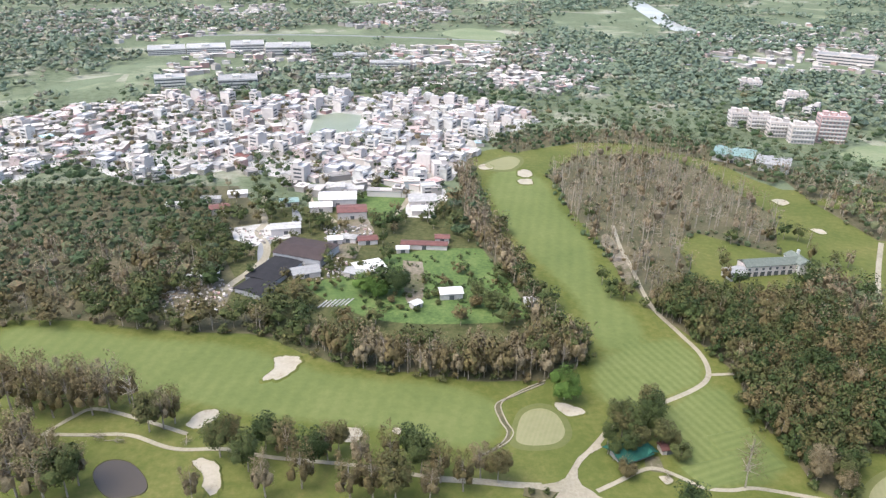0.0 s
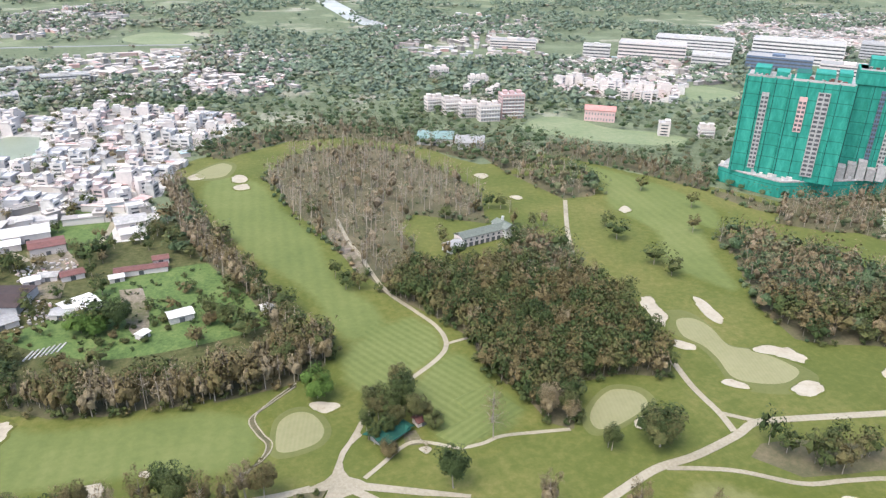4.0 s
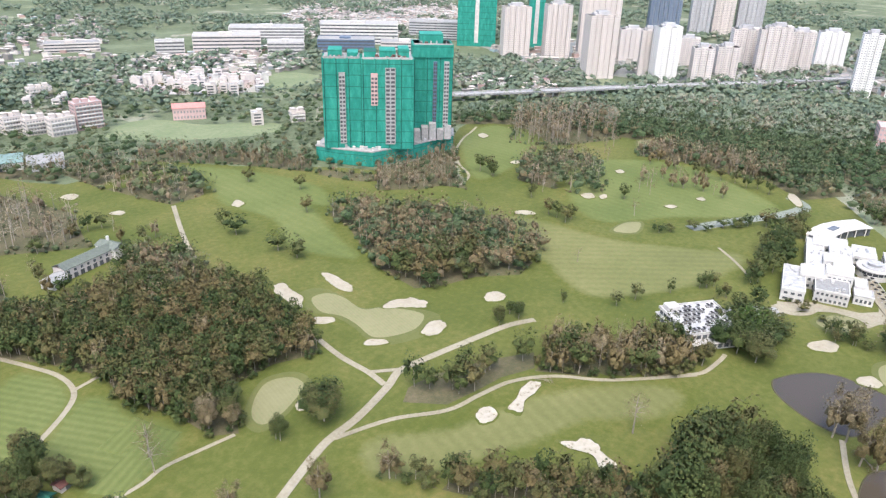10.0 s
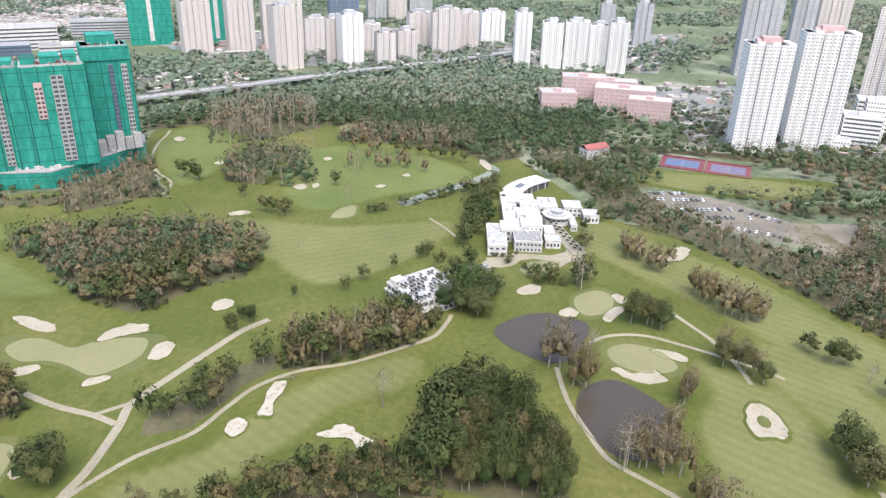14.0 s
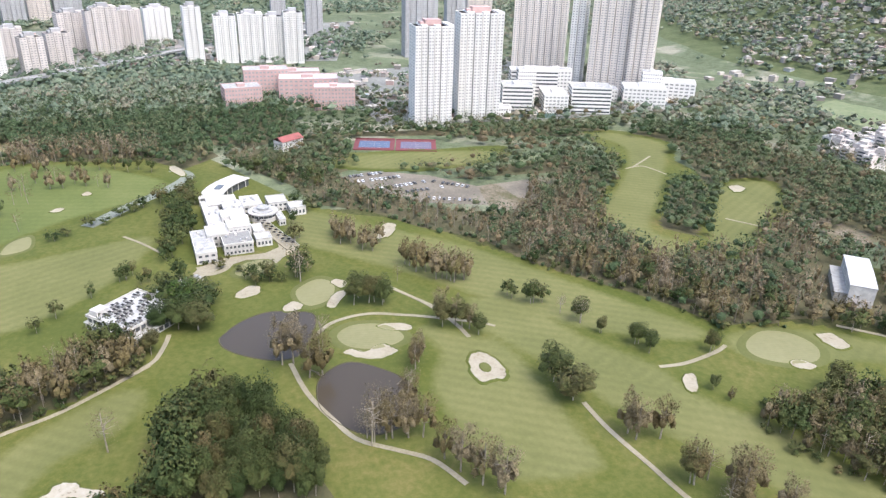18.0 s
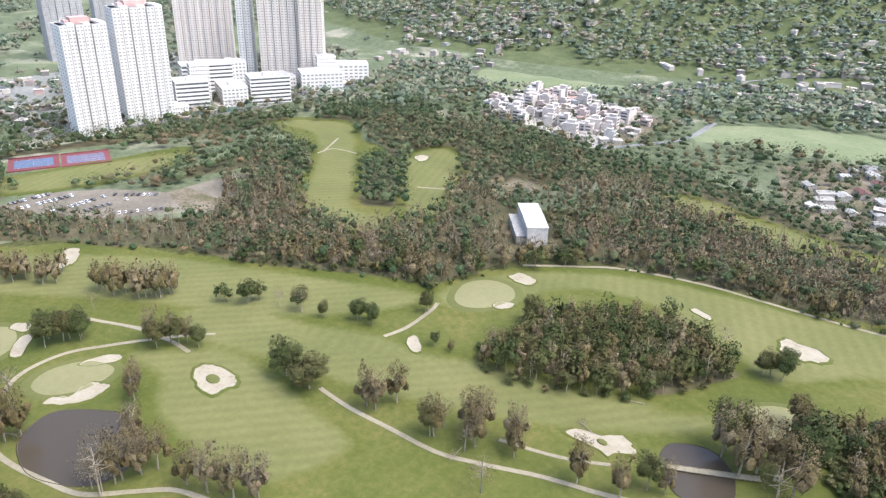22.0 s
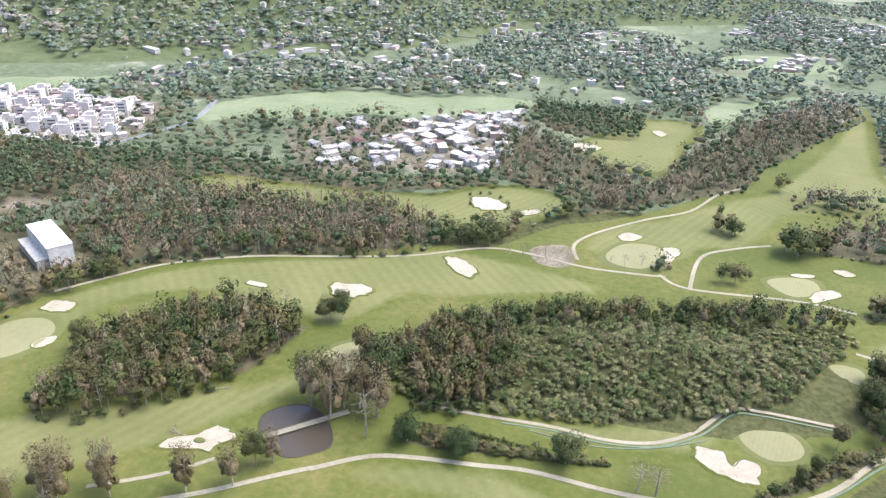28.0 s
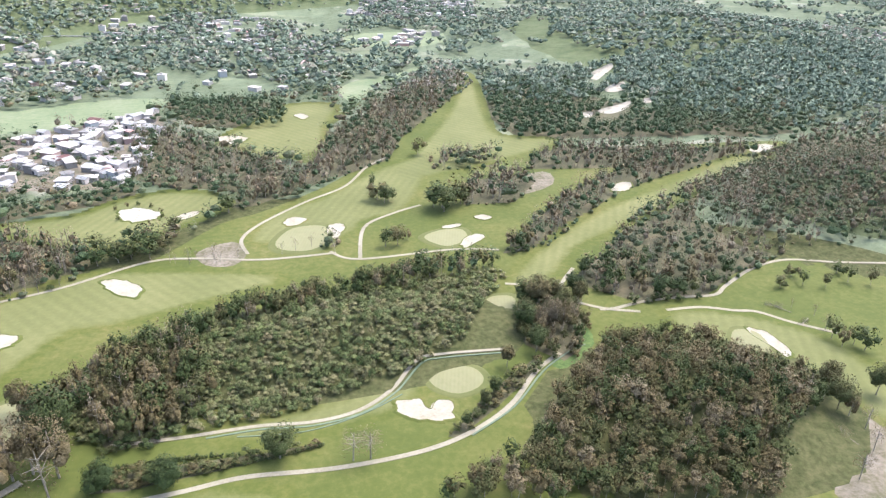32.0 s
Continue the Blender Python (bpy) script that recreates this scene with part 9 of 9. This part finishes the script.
wood('green', 9, [(-272, 362), (-179, 365), (-114, 383), (-98, 400), (-136, 470), (-183, 468), (-221, 466), (-277, 464), (-327, 451)])
wood('slender', 13, [(59, 270), (52, 294), (50, 323), (40, 371), (31, 443), (28, 514), (17, 500), (19, 432), (24, 387), (32, 356), (42, 323), (48, 284)])
wood('bare', 14, [(83, 501), (89, 403), (98, 356), (105, 314), (125, 308), (140, 348), (142, 383), (159, 397), (196, 367), (220, 424), (205, 519), (175, 560), (115, 551)])
wood('thicket', 12, [(103, 308), (118, 276), (128, 246), (120, 223), (126, 205), (128, 182), (135, 175), (153, 200), (174, 198), (192, 188), (204, 211), (208, 240), (210, 282), (225, 323), (200, 339), (179, 306), (147, 308), (131, 324)])
wood('mixed', 10, [(47, 580), (91, 620), (157, 636), (207, 618), (243, 570), (260, 502), (246, 489), (214, 546), (171, 587), (116, 590), (63, 555)])
wood('mixed', 12, [(258, 512), (257, 452), (266, 388), (299, 384), (312, 423), (305, 468), (289, 512)])
wood('thicket', 13, [(317, 300), (309, 273), (275, 226), (266, 191), (274, 183), (296, 173), (313, 155), (349, 158), (372, 181), (367, 219), (355, 260), (340, 291)])
wood('brown', 11, [(310, 485), (350, 423), (373, 364), (397, 388), (377, 447), (332, 509)])
wood('bare', 7, [(371, 356), (378, 323), (401, 294), (413, 253), (429, 266), (411, 302), (393, 331), (382, 361)])
wood('green', 14, [(185, 138), (194, 123), (211, 118), (223, 115), (237, 107), (248, 113), (231, 126), (208, 139), (194, 142)])
wood('brown', 14, [(235, 106), (249, 78), (268, 55), (282, 51), (294, 63), (272, 87), (257, 107)])
wood('grove', 17, [(182, 41), (205, 42), (234, 36), (241, 23), (227, 5), (205, -7), (187, -14), (178, -17)])
wood('thicket', 11, [(147, 122), (153, 111), (167, 90), (178, 73), (186, 57), (198, 42), (177, 27)])
wood('brown', 11, [(445, -33), (449, -50), (448, -60), (430, -70), (397, -96), (373, -128), (332, -145), (315, -161), (289, -184), (269, -199), (249, -208), (243, -236), (287, -269), (300, -235), (326, -210), (371, -212), (411, -225), (436, -219), (442, -201), (412, -174), (408, -143), (423, -118), (461, -87), (459, -47)])
wood('green', 12, [(484, -141), (483, -226), (447, -248), (508, -287), (523, -261), (503, -168)])
wood('green', 12, [(679, 258), (806, 218), (859, 76), (730, 20), (622, 48), (570, 26), (540, 51), (604, 113), (612, 194)])
wood('green', 11, [(540, 7), (498, -42), (525, -80), (604, -71), (554, -19)])
wood('brown', 12, [(353, -140), (326, -160), (304, -182), (277, -202), (248, -208), (262, -225), (248, -246), (245, -264), (228, -293), (201, -307), (174, -319), (148, -330), (111, -336), (81, -344), (68, -368), (75, -395), (110, -418), (135, -420), (160, -417), (183, -415), (203, -415), (238, -414), (272, -431), (303, -412), (297, -360), (310, -326), (346, -332), (373, -329), (329, -282), (331, -259), (333, -239), (345, -218), (369, -212), (394, -219), (428, -237), (471, -236), (474, -202)])
wood('mixed', 12, [(181, -177), (156, -186), (133, -204), (119, -224), (110, -251), (107, -261), (128, -273), (150, -270), (173, -254), (189, -231), (186, -204), (190, -190)])
wood('green', 11, [(368, -243), (443, -296), (446, -320), (411, -322), (360, -289), (343, -266)])
wood('green', 12, [(537, -362), (436, -323), (368, -337), (314, -376), (316, -412), (386, -475), (445, -450), (527, -419)])
wood('brown', 12, [(65, -248), (46, -215), (30, -215), (10, -234), (20, -279), (47, -270), (60, -263)])
wood('scrub', 9, [(67, -251), (58, -224), (42, -216), (12, -216), (-9, -217), (-39, -223), (-69, -234), (-94, -247), (-107, -266), (-136, -303), (-134, -312), (-84, -308), (-32, -296), (19, -281), (56, -268)], hill=True)
wood('mixed', 11, [(56, -264), (18, -278), (-32, -292), (-84, -304), (-134, -309), (-136, -322), (-86, -318), (-34, -306), (16, -292), (58, -276)], hill=True)
wood('thicket', 9, [(-54, -161), (-91, -176), (-116, -199), (-144, -223), (-158, -233), (-200, -222), (-198, -200), (-217, -182), (-219, -170), (-189, -157), (-159, -131)], hill=True)
wood('mixed', 10, [(-165, -287), (-188, -259), (-226, -257), (-255, -273), (-309, -292), (-375, -275), (-450, -264), (-894, -586), (-629, -523), (-568, -507), (-474, -468), (-387, -426), (-325, -399), (-285, -381), (-244, -356), (-206, -318), (-183, -302)])
wood('thicket', 9, [(-305, -381), (-392, -416), (-463, -441), (-518, -422), (-368, -282), (-334, -303), (-302, -319)], hill=True)
wood('brown', 11, [(-144, -327), (-169, -328), (-199, -353), (-247, -390), (-292, -413), (-384, -445), (-451, -452), (-404, -471), (-326, -466), (-220, -402), (-164, -349)])
wood('brown', 12, [(11, -430), (-18, -430), (-122, -500), (-148, -557), (-276, -743), (-266, -812), (-159, -677), (-88, -563), (-67, -498), (-31, -462)])
wood('green', 11, [(-288, -744), (-241, -593), (-241, -530), (-304, -518), (-388, -506), (-575, -789), (-364, -762)])
wood('green', 11, [(-367, -504), (-409, -507), (-433, -493), (-488, -493), (-562, -518), (-661, -553), (-808, -588), (-1002, -596), (-1231, -746), (-990, -734), (-849, -734), (-793, -783), (-634, -757), (-505, -689)])
wood('brown', 12, [(243, -287), (274, -356), (257, -400), (194, -397), (113, -384), (76, -386), (71, -359), (130, -342), (187, -318)])
wood('green', 9, [(367, -382), (273, -430), (196, -427), (136, -437), (54, -459), (50, -490), (142, -459), (187, -466), (280, -482), (348, -478), (419, -444)])
wood('bare', 19, [(540, 286), (607, 319), (656, 311), (692, 268), (665, 234), (612, 215), (560, 246)])
wood('slender', 13, [(572, 185), (605, 190), (618, 166), (612, 128), (610, 95), (615, 76), (584, 72), (564, 92), (576, 135)])
wood('mixed', 13, [(453, 232), (507, 255), (528, 245), (532, 209), (490, 177), (456, 170), (452, 198)])
wood('brown', 11, [(372, 300), (410, 332), (442, 320), (494, 317), (421, 264), (392, 277)])
wood('green', 11, [(563, 359), (602, 307), (621, 212), (615, 128), (585, 64), (610, 42), (587, 4), (618, -40), (869, -39), (855, 39), (863, 127), (771, 229), (675, 319), (597, 381)])
wood('green', 11, [(601, -41), (610, -86), (601, -160), (580, -266), (580, -317), (615, -334), (624, -230), (621, -124), (628, -53)])
wood('green', 12, [(566, -331), (534, -383), (504, -421), (583, -479), (606, -423), (605, -362)])
wood('scrub', 4, [(52, -204), (46, -204), (22, -202), (-6, -200), (-24, -200), (-24, -198), (2, -196), (21, -195), (40, -194), (50, -196)])
wood('brown', 13, [(-147, -401), (-181, -397), (-209, -428), (-201, -448), (-164, -442)])
wood('mixed', 11, [(-149, -467), (-196, -468), (-207, -493), (-175, -508), (-153, -492)])
wood('brown', 11, [(-218, -456), (-268, -446), (-346, -442), (-371, -480), (-312, -492), (-264, -501), (-231, -483)])
wood('mixed', 10, [(-37, -360), (-57, -359), (-61, -366), (-40, -367)])
wood('scrub', 4, [(-120, -229), (-120, -223), (-105, -212), (-90, -201), (-71, -189), (-68, -191), (-82, -202), (-97, -215)])
wood('mixed', 8, [(-123, -263), (-140, -280), (-152, -277), (-156, -262), (-154, -250), (-141, -229), (-130, -223), (-124, -231), (-119, -239)])
wood('mixed', 8, [(573, 23), (588, -10), (539, -38), (479, -73), (433, -65), (450, -35), (488, -26), (532, 4)])
hedge([(45.1, -216.5), (49.4, -211.0), (51.1, -203.3), (49.7, -198.4), (39.9, -195.8), (27.1, -196.0), (12.1, -196.5), (-7.1, -196.5), (-25.1, -198.5)])
hedge([(45.8, -205.4), (30.7, -204.6), (15.3, -203.4), (3.6, -200.5)])

# ---- far country ----
def far_trees():
    """Belts of wood, hedgerows and thickets over the plain, thinning to single trees."""
    g = random.Random(5)
    rows = {}
    clear = [(o, *np.min(o, 0), *np.max(o, 0)) for o in OPEN + KEEP + BARE + VILLAGES + CLEAR + WOODS]
    r = 290.0
    while r < 2350:
        gap = 9.6 + (r - 290) * 0.0062
        steps = int(radians(275) * r / gap)
        for k in range(steps):
            b = radians(38 - 275 * (k + g.uniform(-0.4, 0.4)) / steps)
            rr = r + g.uniform(-0.45, 0.45) * gap
            x, y = -rr * math.sin(b), rr * math.cos(b)
            d = noise.noise((x / 210, y / 210, 1.7)) + 0.55 * noise.noise((x / 70, y / 70, 4.1)) + 0.25 * noise.noise((x / 25, y / 25, 7.3))
            hill = gz(x, y) > 12
            if not hill and d < (-0.08 if rr > 900 else -0.34 if x < 0 or y < 0 else -0.55) and g.random() > (0.08 if d > -0.3 else 0.03):
                continue
            if any(x0 < x < x1 and y0 < y < y1 and inside(x, y, o) for o, x0, y0, x1, y1 in clear):
                continue
            k2 = g.choice(("green", "green", "green", "mixed", "mixed", "brown" if d > 0.5 and rr < 760 else "green"))
            size = g.uniform(9, 15) * (1 + r / 9000) * (0.75 if d < -0.06 and not hill else 1.0)
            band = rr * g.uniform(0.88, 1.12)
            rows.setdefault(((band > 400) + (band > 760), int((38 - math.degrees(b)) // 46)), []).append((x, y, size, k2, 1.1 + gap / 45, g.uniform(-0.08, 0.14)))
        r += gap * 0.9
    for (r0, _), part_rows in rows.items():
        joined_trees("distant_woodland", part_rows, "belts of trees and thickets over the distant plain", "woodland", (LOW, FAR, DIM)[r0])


far_trees()
joined_trees("outlying_trees", OUTLYING, "scattered single trees on the far fairways and round the buildings", "trees", LOW)
